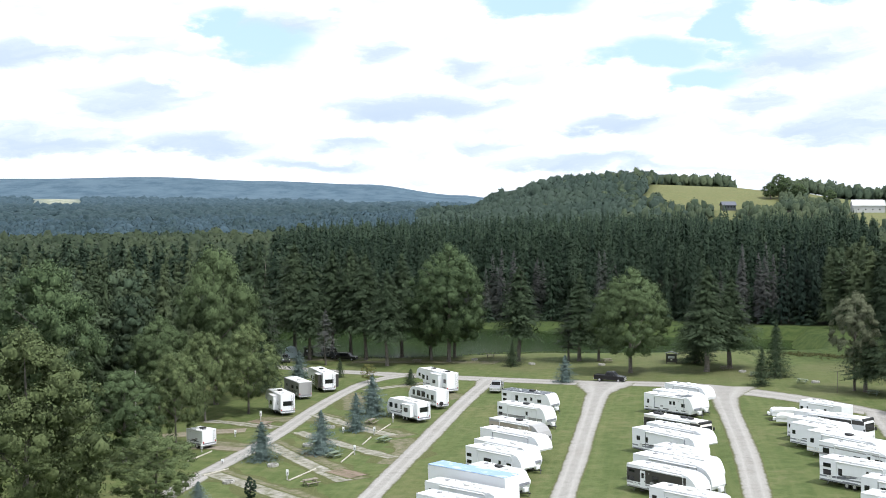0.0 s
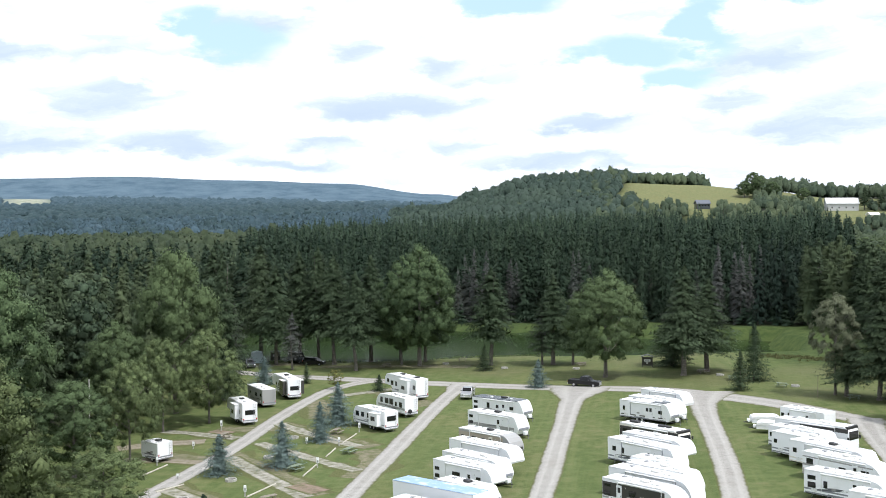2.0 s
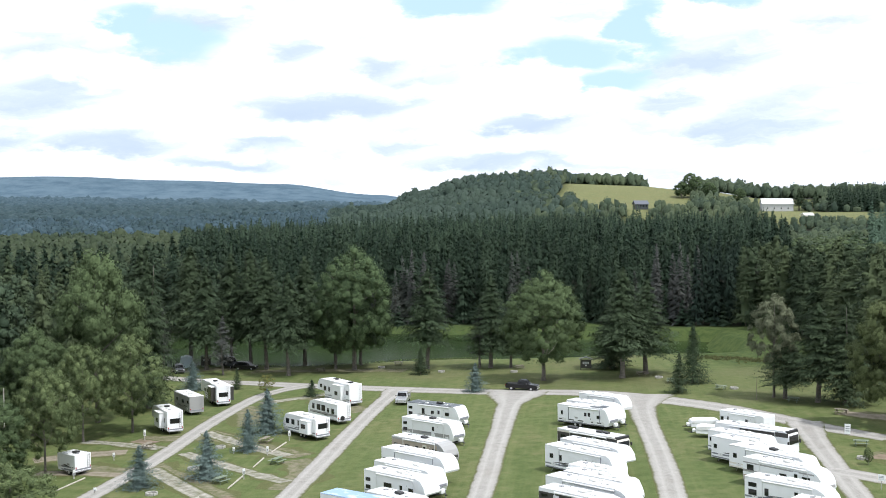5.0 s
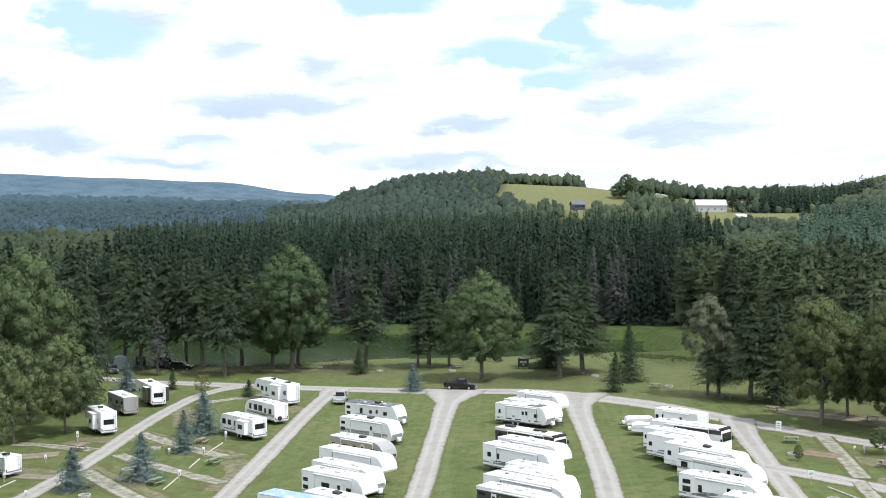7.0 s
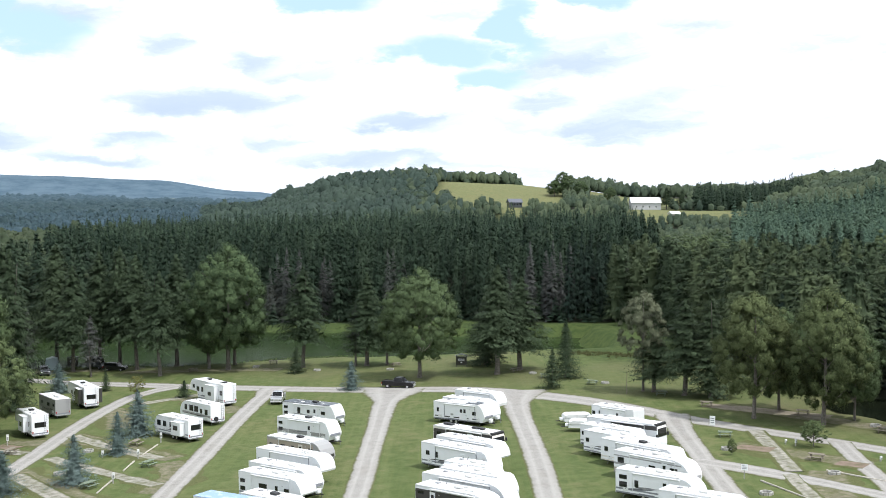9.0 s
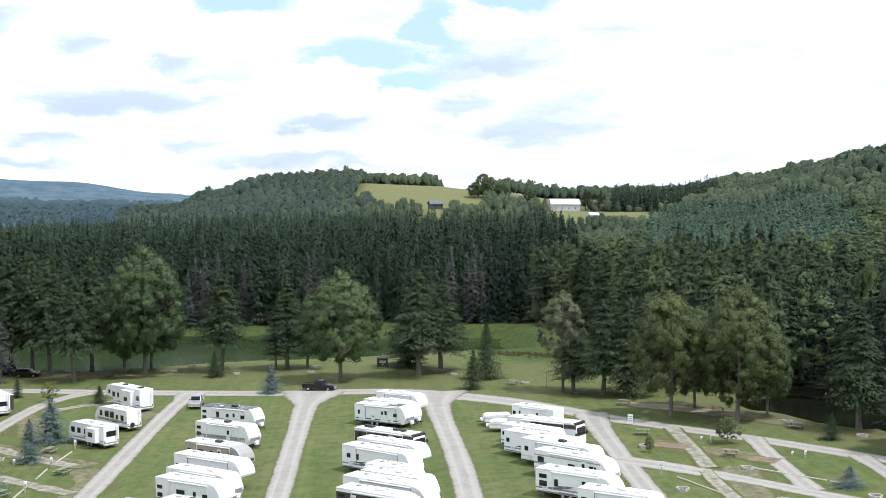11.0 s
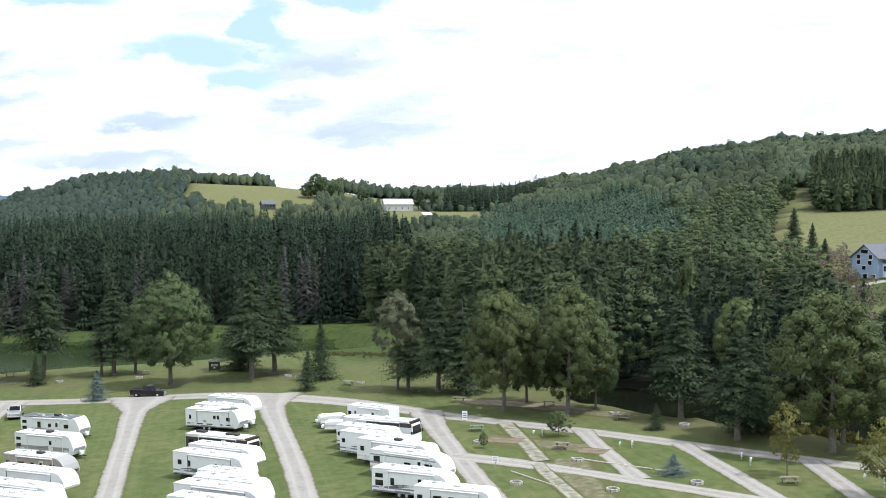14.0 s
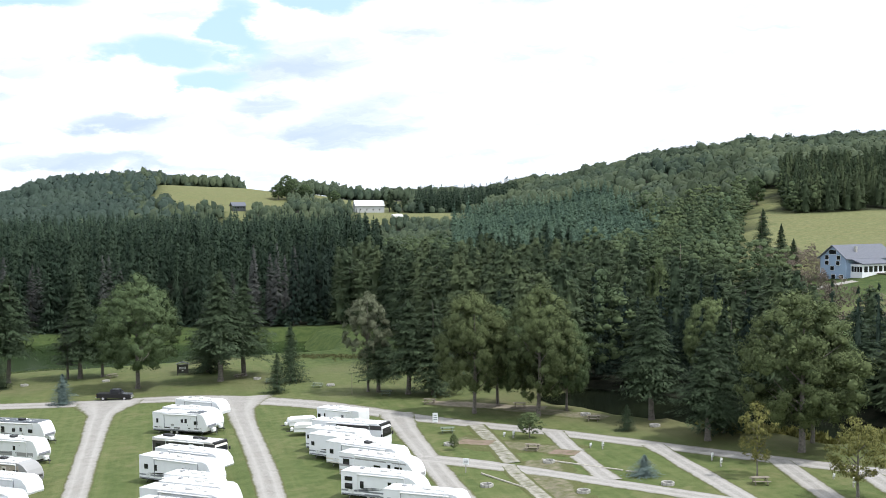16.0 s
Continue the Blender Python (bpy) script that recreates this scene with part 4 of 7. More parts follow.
def tree_data(kind, variant):
    """The shared meshes of a tree of unit size: height 1 m stands for 10 m."""
    key = (kind, variant)
    if key in TREE_DATA:
        return TREE_DATA[key]
    rng = np.random.default_rng(100 + 17 * variant + sum(map(ord, kind)))
    if kind in ("maple", "oak"):
        cl = {0: 2.2, 1: 2.6, 2: 1.9}[variant % 3]
        v, f, n = broad_crown(rng, 18, 6.2, cl, 250, 118, 0.20, tall=0.85, bough=(0.09, 0.21))
        mat, tr = M["maple"] if kind == "oak" else M["autumn"], trunk_mesh(rng, 17, 0.34, 9, 6, cl)
    elif kind == "young":
        v, f, n = broad_crown(rng, 18, 6.6, 2.4, 190, 115, 0.20, core=0.5, tall=0.85, bough=(0.09, 0.20))
        mat, tr = M["lime"], trunk_mesh(rng, 17, 0.26, 9, 6, 3)
    elif kind == "sparse":
        v, f, n = broad_crown(rng, 18, 5.0, 3.0, 56, 60, 0.36, 1, 0)
        mat, tr = M["yellow"], trunk_mesh(rng, 17, 0.2, 14, 5, 4)
    elif kind == "willow":
        v, f, n = broad_crown(rng, 18, 5.2, 5.5, 120, 115, 0.22, core=0.5, bough=(0.10, 0.20))
        v[:, 2] -= 0.02 * (v[:, 0] ** 2 + v[:, 1] ** 2)
        mat, tr = M["willow"], trunk_mesh(rng, 17, 0.28, 10, 5, 5)
    elif kind == "pine":
        v, f, n = spruce_crown(rng, 18, 4.6, 4.2, 40, 13, 26, 0.40, 0.46)
        mat, tr = M["fir"], trunk_mesh(rng, 17.5, 0.28, 0, 0, 3)
    elif kind == "tallpine":
        v, f, n = spruce_crown(rng, 18, 4.6, 5.2, 36, 13, 24, 0.42, 0.52)
        mat, tr = M["fir"], trunk_mesh(rng, 17.5, 0.24, 0, 0, 3)
    elif kind == "golden":
        v, f, n = broad_crown(rng, 18, 7.0, 3.5, 110, 70, 0.32, 1, 0.3, bough=(0.10, 0.22))
        mat, tr = M["yellow"], trunk_mesh(rng, 15, 0.4, 10, 7, 3.5)
    elif kind == "spruce":
        v, f, n = spruce_crown(rng, 18, 4.0, 1.0, 46, 13, 20, 0.34, 0.52)
        mat, tr = M["fir"], trunk_mesh(rng, 17.5, 0.24, 0, 0, 1)
    elif kind == "dense":
        v, f, n = spruce_crown(rng, 18, 6.2, 0.6, 42, 15, 15, 0.22, 0.5, skirt=1.0, slim=0.5)
        mat, tr = M["fir"], trunk_mesh(rng, 17.5, 0.3, 0, 0, 1)
    elif kind == "blue":
        v, f, n = spruce_crown(rng, 18, 6.4, 0.6, 27, 19, 18, 0.16, 0.50, skirt=1.0, slim=0.5, heart=0.3)
        mat, tr = M["bluespruce"], trunk_mesh(rng, 17.5, 0.35, 0, 0, 1)
    elif kind == "bare":
        v, f, n = spruce_crown(rng, 18, 4.2, 4.0, 28, 9, 10, 0.28, 0.6)
        mat, tr = M["bare"], trunk_mesh(rng, 17.5, 0.24, 0, 0, 1)
    elif kind == "round":
        v, f, n = broad_crown(rng, 18, 6.2, 1.2, 90, 90, 0.4)
        mat, tr = M["maple"], trunk_mesh(rng, 15, 0.34, 6, 6, 1)
    else:  # column
        v, f, n = broad_crown(rng, 18, 4.6, 0.3, 60, 60, 0.6)
        mat, tr = M["spruce"], trunk_mesh(rng, 14, 0.3, 0, 0, 1)
    me = mesh_from("crown", v, f, mat, None, True, n)
    TREE_DATA[key] = (me, tr)
    return TREE_DATA[key]


TREE_WORDS = {
    "maple": ("maple_tree", "full round maple with sunlit yellow-green leaves on mown grass"),
    "oak": ("oak_tree", "tall dense broadleaf tree with dark green crown"),
    "young": ("broadleaf_tree", "airy light green broadleaf tree with slender stems"),
    "sparse": ("sapling", "thin young tree with sparse yellowing leaves"),
    "willow": ("willow_tree", "grey-green feathery tree with a pale thinning top"),
    "tallpine": ("spruce_tree", "tall dark spruce with long bare trunk near the pond"),
    "golden": ("broadleaf_tree", "small yellow-green tree beside the camp road"),
    "pine": ("spruce_tree", "tall dark spruce with drooping boughs and bare lower trunk"),
    "spruce": ("spruce_tree", "tall slender dark green spruce branched to the ground"),
    "dense": ("spruce_tree", "small dense green spruce standing on the lawn"),
    "blue": ("blue_spruce", "young conical blue spruce on the camp lawn"),
    "bare": ("dying_spruce", "greyish dying spruce with thin brown twigs"),
    "round": ("broadleaf_tree", "single round dark green tree standing in a meadow"),
    "column": ("arborvitae", "small dark column-shaped evergreen shrub"),
}
_turn_rng = random.Random(5)


def tree(kind, x, y, height, width, variant=0):
    """A tree of that height and crown width, in metres."""
    crown, trunk = tree_data(kind, variant)
    half = {"maple": 6.5, "oak": 6.5, "young": 6.8, "sparse": 5.8, "willow": 6.2, "pine": 3.0, "tallpine": 3.0, "golden": 7.6, "spruce": 2.8, "dense": 4.3, "blue": 4.1, "bare": 3.4, "column": 5.2, "round": 6.5}[kind]
    name, label = TREE_WORDS[kind]
    root = new(name)
    s, w = height / 18, width / 2 / half
    root.matrix_basis = Matrix.LocRotScale((x, y, float(land(x, y)) - 0.05), Euler((0, 0, _turn_rng.uniform(0, 6.28))), (w, w, s))
    tagged(root, label, "shrub" if kind == "column" else "tree", "trees of the campground")
    for nm, me in (("crown", crown), ("trunk", trunk)):
        p = new(nm, me)
        p.parent = root
    return root


# the row behind the road
tree("oak", 30.2, 210.4, 20.7, 15.0, 0)
tree("oak", -5.6, 236.3, 26.0, 17.0, 0)
tree("oak", -9.5, 240.0, 19.0, 11.0, 1)
tree("tallpine", 9.6, 233.3, 20.5, 10.5, 0)
tree("bare", 20.2, 231.2, 12.4, 7.0, 1)
tree("pine", 22.4, 230.5, 18.8, 9.5, 1)
tree("pine", 26.5, 229.5, 13.5, 6.5, 2)
tree("pine", 44.8, 209.1, 20.6, 10.6, 2)
tree("pine", 50.2, 212.6, 18.0, 10.0, 0)
tree("spruce", 45.5, 222.2, 14.7, 8.5, 1)
tree("dense", 55.5, 199.8, 10.6, 5.4, 2)
tree("dense", 50.2, 189.8, 7.1, 3.6, 0)
tree("willow", 63.5, 181.4, 17.3, 9.6, 0)
tree("pine", 64.9, 180.0, 11.0, 7.4, 1)
tree("pine", 68.3, 175.3, 15.8, 8.5, 0)
tree("spruce", 71.5, 172.2, 16.6, 8.0, 0)
tree("maple", 70.2, 154.0, 18.6, 11.2, 1)
tree("oak", 76.2, 158.3, 15.5, 8.5, 2)
tree("maple", 77.0, 146.8, 18.9, 11.6, 2)
tree("oak", 82.3, 147.9, 14.5, 7.0, 0)
tree("pine", 88.8, 135.7, 16.7, 8.5, 1)
tree("young", 111.0, 152.0, 15.0, 9.0, 1)
tree("young", 129.7, 192.3, 18.5, 5.5, 0)
tree("pine", 86.9, 120.6, 14.0, 8.0, 0)
tree("spruce", 91.5, 123.5, 16.0, 7.5, 1)
tree("maple", 92.1, 109.6, 19.6, 15.0, 0)
tree("oak", 96.5, 112.5, 17.0, 10.0, 1)
tree("sparse", 80.5, 103.6, 8.6, 4.6, 0)
tree("golden", 83.2, 91.6, 8.2, 6.0, 0)
tree("young", 69.0, 134.7, 3.6, 3.5, 1)
tree("blue", 70.3, 110.3, 2.4, 3.0, 0)
tree("young", 57.6, 133.7, 2.2, 1.2, 0)
tree("dense", 81.9, 131.4, 3.6, 2.4, 1)
tree("dense", 7.9, 225.7, 5.6, 3.4, 1)
tree("blue", 16.6, 201.3, 5.2, 3.7, 0)
# among the camp sites
tree("blue", -17.2, 171.8, 6.7, 5.0, 0)
tree("blue", -18.7, 159.5, 5.9, 3.4, 1)
tree("blue", -22.0, 144.0, 6.0, 4.4, 0)
tree("blue", -29.6, 140.9, 5.3, 4.1, 1)
tree("blue", -35.9, 218.4, 5.6, 4.5, 0)
tree("sparse", -21.0, 208.3, 4.0, 3.4, 1)
tree("dense", -12.5, 204.4, 3.1, 2.8, 0)
tree("dense", -27.4, 217.0, 4.2, 2.0, 1)
tree("column", -27.1, 120.1, 2.8, 1.5, 0)
tree("blue", -33.1, 119.8, 2.4, 2.5, 0)
tree("bare", -32.8, 237.3, 12.4, 6.4, 0)
tree("bare", -47.5, 250.9, 13.3, 6.6, 1)
for k, (x, y, h, w) in enumerate([(-18.9, 232.5, 21, 9.5), (-16.6, 248.9, 24, 11), (-10.0, 251.1, 20, 10), (-42.6, 257.1, 27, 12), (-33.0, 252.5, 25, 11),
                                  (-4.1, 244.3, 17.6, 9), (-24.5, 244, 24, 10.5), (-37.5, 246, 22, 10), (-52.0, 250, 26, 11), (-28.5, 250.0, 26, 10)]):
    tree("tallpine", x, y, h, w, k % 3)
tree("young", -38.4, 177.8, 15.3, 10.0, 0)
tree("young", -44.4, 172.1, 15.2, 9.0, 1)
tree("young", -43.6, 150.6, 14.5, 8.4, 1)
tree("oak", -48.5, 142.3, 12.8, 10.0, 2)
tree("young", -36.6, 114.5, 9.4, 9.6, 0)
tree("maple", -47.0, 105.3, 22.0, 15.0, 2)
tree("oak", -46.2, 188.0, 28.0, 15.0, 1)
tree("oak", -62.5, 151.3, 27.5, 16.3, 2)
tree("oak", -53.5, 178.0, 17.0, 11.0, 0)
tree("spruce", -40.5, 200, 27.0, 9.0, 0)
tree("young", -52.5, 128.0, 11.0, 9.0, 0)
tree("young", -47.5, 121.0, 8.0, 8.0, 1)


def planted(rng, n, r0, r1, a0, a1, gap, mask, keep=0.5):
    """Scattered places in a ring sector, no two nearer than about the gap."""
    cell = gap
    out = []
    span_r = np.arange(r0, r1, cell)
    for r in span_r:
        da = np.degrees(cell / r)
        az = np.arange(a0, a1, da)
        az = az + rng.uniform(-0.48, 0.48, len(az)) * da
        rr = r + rng.uniform(-0.5, 0.5, len(az)) * cell
        out.append(np.stack([rr * np.sin(np.radians(az)), rr * np.cos(np.radians(az))], 1))
    p = np.concatenate(out)
    return p[mask(p[:, 0], p[:, 1]) > keep]


def wood(name, templates, places, heights, widths, material, label, rng, sink=0.0, tints=None):
    """One mesh of many trees, made from a few crown shapes."""
    z = land(places[:, 0], places[:, 1]) - sink
    vs, fs, ts, ns, n = [], [], [], [], 0
    pick = rng.integers(0, len(templates), len(places))
    turn = rng.uniform(0, 6.283, len(places))
    if tints is None:
        tints = rng.uniform(0, 1, len(places)) ** 1.6
    for k, (tv, tf, tn) in enumerate(templates):
        sel = np.where(pick == k)[0]
        if not len(sel):
            continue
        c, s = np.cos(turn[sel])[:, None], np.sin(turn[sel])[:, None]
        w, h = widths[sel][:, None], heights[sel][:, None]
        x = (tv[None, :, 0] * c - tv[None, :, 1] * s) * w + places[sel, 0][:, None]
        y = (tv[None, :, 0] * s + tv[None, :, 1] * c) * w + places[sel, 1][:, None]
        zz = tv[None, :, 2] * h + z[sel][:, None]
        v = np.stack([x, y, zz], -1).reshape(-1, 3)
        f = (tf[None] + (np.arange(len(sel)) * len(tv))[:, None, None]).reshape(-1, tf.shape[1]) + n
        vs.append(v)
        fs.append(f)
        ns.append(np.stack([tn[None, :, 0] * c - tn[None, :, 1] * s, tn[None, :, 0] * s + tn[None, :, 1] * c, tn[None, :, 2] + 0 * c], -1).reshape(-1, 3))
        ts.append(np.repeat(tints[sel], len(tv)))
        n += len(v)
    ob = new(name, mesh_from(name, np.concatenate(vs), np.concatenate(fs), material, {"tint": np.concatenate(ts)}, True, np.concatenate(ns)))
    return tagged(ob, label, "woods", kind="stuff")


rng = np.random.default_rng(21)
unit = lambda vf, h, r: (vf[0] / np.array([r, r, h]), vf[1], vf[2])  # noqa: E731
SAG = (-0.55, -0.40, -0.10, 0.7)  # how far the boughs droop, from foot to tip
edge_spruce = [unit(frond_pine(np.random.default_rng(40 + i), 23, 3.2, 0.8, 130, 8, 0.72, SAG, 0.10, 1.35), 23, 3.2) for i in range(6)]
deep_spruce = [unit(frond_pine(np.random.default_rng(50 + i), 23, 3.2, 10, 66, 7, 0.68, SAG, 0.10, 1.4), 23, 3.2) for i in range(6)]
back_spruce = [unit(bough_spruce(np.random.default_rng(55 + i), 23, 3.0, 12, 8, 6, 0.36, False), 23, 3.0) for i in range(5)]
fine_spruce = [unit(frond_pine(np.random.default_rng(35 + i), 23, 3.6, 2.0, 160, 13, 0.68, SAG, 0.15, 1.1), 23, 3.6) for i in range(4)]
thin_spruce = [unit(bough_spruce(np.random.default_rng(45 + i), 23, 2.8, 1.5, 27, 8, 0.13), 23, 2.8) for i in range(5)]
near_pine = [unit(spruce_crown(np.random.default_rng(90 + i), 18, 4.0, 1.0, 20, 10, 8, 0.16, 0.80, skirt=0.9, face=0.7, slim=0.40, heart=0.25), 18, 4.0) for i in range(5)]
stand_pine = [unit(pad_pine(np.random.default_rng(85 + i), 18, 4.0, 0.4, 22, 12, 0.60), 18, 4.0) for i in range(4)]
front_pine = [unit(frond_pine(np.random.default_rng(185 + i), 19, 4.4, 1.0, 150, 14, 0.55), 19, 4.4) for i in range(6)]
far_pine = [unit(frond_pine(np.random.default_rng(195 + i), 19, 4.4, 0.6, 70, 6, 0.6, heart=0.5, frond=1.7), 19, 4.4) for i in range(4)]
hill_pine = [unit(bough_spruce(np.random.default_rng(95 + i), 18, 3.8, 2, 10, 7, 0.36, False, 0.3), 18, 3.8) for i in range(3)]
mid_broad = [unit(broad_crown(np.random.default_rng(65 + i), 16, 4.6, 0.5, 34, 11, 0.42, 1, 0.80, bough=(0.14, 0.27), dome=1.0), 16, 4.6) for i in range(4)]
edge_broad = [unit(broad_crown(np.random.default_rng(60 + i), 18, 5, 1.5, 36, 28, 0.42, 1, 0.64, bough=(0.14, 0.28)), 18, 5) for i in range(3)]


def far_crown(seed, height, radius, lumps, rag, spray=12):
    """A crown as seen from far off: a few uneven boughs grown into one another."""
    r = np.random.default_rng(seed)
    iv, jf = ICO[1]
    sets = []
    for i in range(lumps):
        turn = np.array(Euler(tuple(r.uniform(0, 6.28, 3))).to_matrix())
        a = i * 6.283 / max(1, lumps - 1) + r.uniform(-0.5, 0.5)
        off = radius * (r.uniform(0.45, 0.65) if i else 0.0) * (lumps > 1)
        k = radius * (0.92 if lumps == 1 else r.uniform(0.74, 0.86) if i == 0 else r.uniform(0.5, 0.66))
        up = height * (0.38 if lumps == 1 else r.uniform(0.24, 0.30) if i == 0 else 0.36)
        c = np.array([math.cos(a) * off, math.sin(a) * off, height - up if i == 0 else height * r.uniform(0.36, 0.48)])
        n = spray if i == 0 else spray // 2
        if n:
            e = flat(ball(r, n) * np.array([1, 1, 0.8]) + np.array([0, 0, 0.35]))
            size = radius * r.uniform(0.22, 0.40, n)
            sets.append(cards(c + e * np.array([k, k, up]) * r.uniform(0.92, 1.06, (n, 1)), e + r.normal(0, 0.42, (n, 3)), r.normal(size=(n, 3)), size * 1.25, size, e * 0.7 + np.array([0, 0, 0.4]) + r.normal(0, 0.2, (n, 3))))
        sets.append((c + (iv @ turn) * (1 + r.normal(0, rag, (len(iv), 1))) * np.array([k, k, up]) * (1.0 if lumps == 1 else 0.92), jf, flat(iv @ turn * (0.45 if not spray else 0.62) + np.array([0, 0, 0.8 if not spray else 0.5]))))
    return unit(join(sets), height, radius)


hill_broad = [far_crown(70 + i, 14, 5, 1, 0.15, 14) for i in range(6)]
ridge_broad = [far_crown(75 + i, 14, 5, 4, 0.15, 16) for i in range(4)]
far_broad = [far_crown(80 + i, 14, 9, 1, 0.2, 0) for i in range(4)]


def rim(x, y):
    """How deep a place lies within the woods, roughly: 1 at the rim, 0 deep inside."""
    r = np.hypot(x, y)
    k = 1 - 14 / r
    return 1 - woods_mask(x * k, y * k)


def zone(lo, hi):
    return lambda x, y: woods_mask(x, y) * (np.degrees(np.arctan2(x, y)) > lo) * (np.degrees(np.arctan2(x, y)) < hi)


p = planted(rng, 0, 120, 640, -27, 30, 5.0, zone(-27, 30))
_az, _r = np.degrees(np.arctan2(p[:, 0], p[:, 1])), np.hypot(p[:, 0], p[:, 1])
keep = (pond_depth(p[:, 0], p[:, 1]) < -3) & (pool_depth(p[:, 0], p[:, 1]) < -2)
keep &= ~((_az > 20 + 0.5 * np.sin(_r * 0.05)) & (_r > 322 + 12 * np.sin(_az * 2)))
west = _az < -8.5 + 1.5 * np.sin(_r * 0.04)
keep &= ~(west & (rng.uniform(size=len(p)) < np.interp(_r, [200, 270, 300, 345, 420], [0.62, 0.5, 0.35, 0.5, 1.0])))
p = p[keep]
_az, _r = np.degrees(np.arctan2(p[:, 0], p[:, 1])), np.hypot(p[:, 0], p[:, 1])
deep = 1 - rim(p[:, 0], p[:, 1])
front = (_r < 255) | (deep < 0.6) | (_r < np.interp(_az, [-32, -10, 22, 30], [245, 352, 342, 262]))
h = rng.normal(21.6, 1.9, len(p)) + np.where(rng.uniform(size=len(p)) < 0.12, 2.2, 0.0) + 1.3 * fold((p[:, 0], p[:, 1]), 40, 31) + smooth(24, 10, _az) * 1.0
wd = rng.uniform(2.1, 3.2, len(p)) * np.where(_az < -8, 1.35, 1.0)
ill = np.where(((_az > -0.5) & (_az < 4.4)) | ((_az > 12.4) & (_az < 15.8)) | ((_az > -5.5) & (_az < -3.2)) | ((_az > 6.5) & (_az < 7.7)), 0.62, 0.05)
greyed = front & (deep < 0.75) & (rng.uniform(size=len(p)) < ill) & (_az > -8) & (_az < 22)
h = h * np.where(greyed, rng.uniform(0.66, 0.90, len(p)), 1.0)
dusky = (_az > 15.5 + 1.5 * np.sin(p[:, 1] * 0.1)) & (_r < 370)
for sel, tpl, mat, nm, lb in ((front & ~greyed & dusky & (_az < 18), edge_spruce, M["hemlock"], "hemlock_wood", "dark spruces at the corner of the pond"),
                              (front & ~greyed & dusky & (_az >= 18), front_pine, M["frontpine"], "pine_wood", "broad dark pines at the corner of the pond"),
                              (front & ~greyed & ~dusky & (_r < 265), fine_spruce, M["fir"], "spruce_wood", "tall dark spruces among the broadleaf trees beside the camp"),
                              (front & ~greyed & ~dusky & (_r >= 265), edge_spruce, M["spruce"], "spruce_wood", "rim of a tall dark spruce plantation behind the pond"),
                              (greyed, thin_spruce, M["bare"], "dying_spruce_wood", "greyish dying spruces along the rim of the plantation"),
                              (~front & (_r < 440), deep_spruce, M["spruce"], "spruce_wood", "closed tops of a dark spruce plantation"),
                              (~front & (_r >= 440), back_spruce, M["spruce"], "spruce_wood", "far tops of a dark spruce plantation")):
    if sel.any():
        broad = tpl is front_pine
        wood(nm, tpl, p[sel], h[sel] * (0.88 if broad else 1.0), wd[sel] * (1.7 if broad else 1.0), mat, lb, rng)
trunks = p[front & (deep < 0.6)]
bm = bmesh.new()
for x, y in trunks[:260]:
    z = float(land(x, y))
    tube(bm, (x, y, z - 0.3), (x, y, z + 9), 0.2, 0.14, 5)
tagged(part("bare_trunks", bm, M["bark"]), "bare lower trunks at the rim of the spruce plantation", "trunks", kind="stuff")

q = planted(rng, 0, 285, 372, -9, 21, 4.6, zone(-9, 21))
q = q[(rim(q[:, 0], q[:, 1]) > 0.35) & (pond_depth(q[:, 0], q[:, 1]) < -3)]
wood("young_spruces", hill_pine, q, rng.uniform(4, 10, len(q)), rng.uniform(1.6, 2.8, len(q)), M["spruce"], "low young spruces along the rim of the plantation", rng)

# mixed broadleaf woods
p = planted(rng, 0, 112, 420, -32, -9, 7.2, zone(-32, -9))
_r = np.hypot(p[:, 0], p[:, 1])
p = p[(pond_depth(p[:, 0], p[:, 1]) < -3) & (rng.uniform(size=len(p)) < np.interp(_r, [200, 260, 330], [0.62, 0.5, 0.35]))]
wood("mixed_wood", edge_broad, p, rng.normal(20, 2.5, len(p)), rng.uniform(4.2, 6.4, len(p)), M["shadeleaf"], "mixed green broadleaf wood beside the camp", rng)
p = planted(rng, 0, 340, 900, -27, -6.5, 8.0, zone(-27, -6.5))
_az, _r = np.degrees(np.arctan2(p[:, 0], p[:, 1])), np.hypot(p[:, 0], p[:, 1])
p = p[(pond_depth(p[:, 0], p[:, 1]) < -3) & (_az < -8.5 + 1.5 * np.sin(_r * 0.04) + smooth(400, 640, _r) * 3)]
_r = np.hypot(p[:, 0], p[:, 1])
tall = rng.normal(17.5, 2.2, len(p)) * np.interp(_r, [330, 420, 640, 900], [1.12, 1.0, 0.85, 0.8])
near = _r < 430
wood("mixed_wood", mid_broad, p[near], tall[near], rng.uniform(3.6, 5.0, near.sum()), M["canopy"], "olive-green broadleaf canopy behind the camp", rng)


def patchy(p, size, seed):
    """Patches of kin trees: about 0 to 1, with some chance from tree to tree."""
    return np.clip(0.45 + 0.75 * fold((p[:, 0], p[:, 1]), size, seed) + np.random.default_rng(seed).normal(0, 0.16, len(p)), 0, 1)


def bluish(x, y):
    """Where the blue-green pines stand on the slope."""
    r, az = np.hypot(x, y), np.degrees(np.arctan2(x, y))
    return (az > 24.2) & (az < 34.5 - (r - 500) * 0.008) & (r > 470) & (r < 770)


def sprucy(x, y):
    """Where a dark spruce stand closes the hill behind the barn."""
    r, az = np.hypot(x, y), np.degrees(np.arctan2(x, y))
    return (az > 22.4) & (az < 27.6) & (r > 836) & (r < 960)


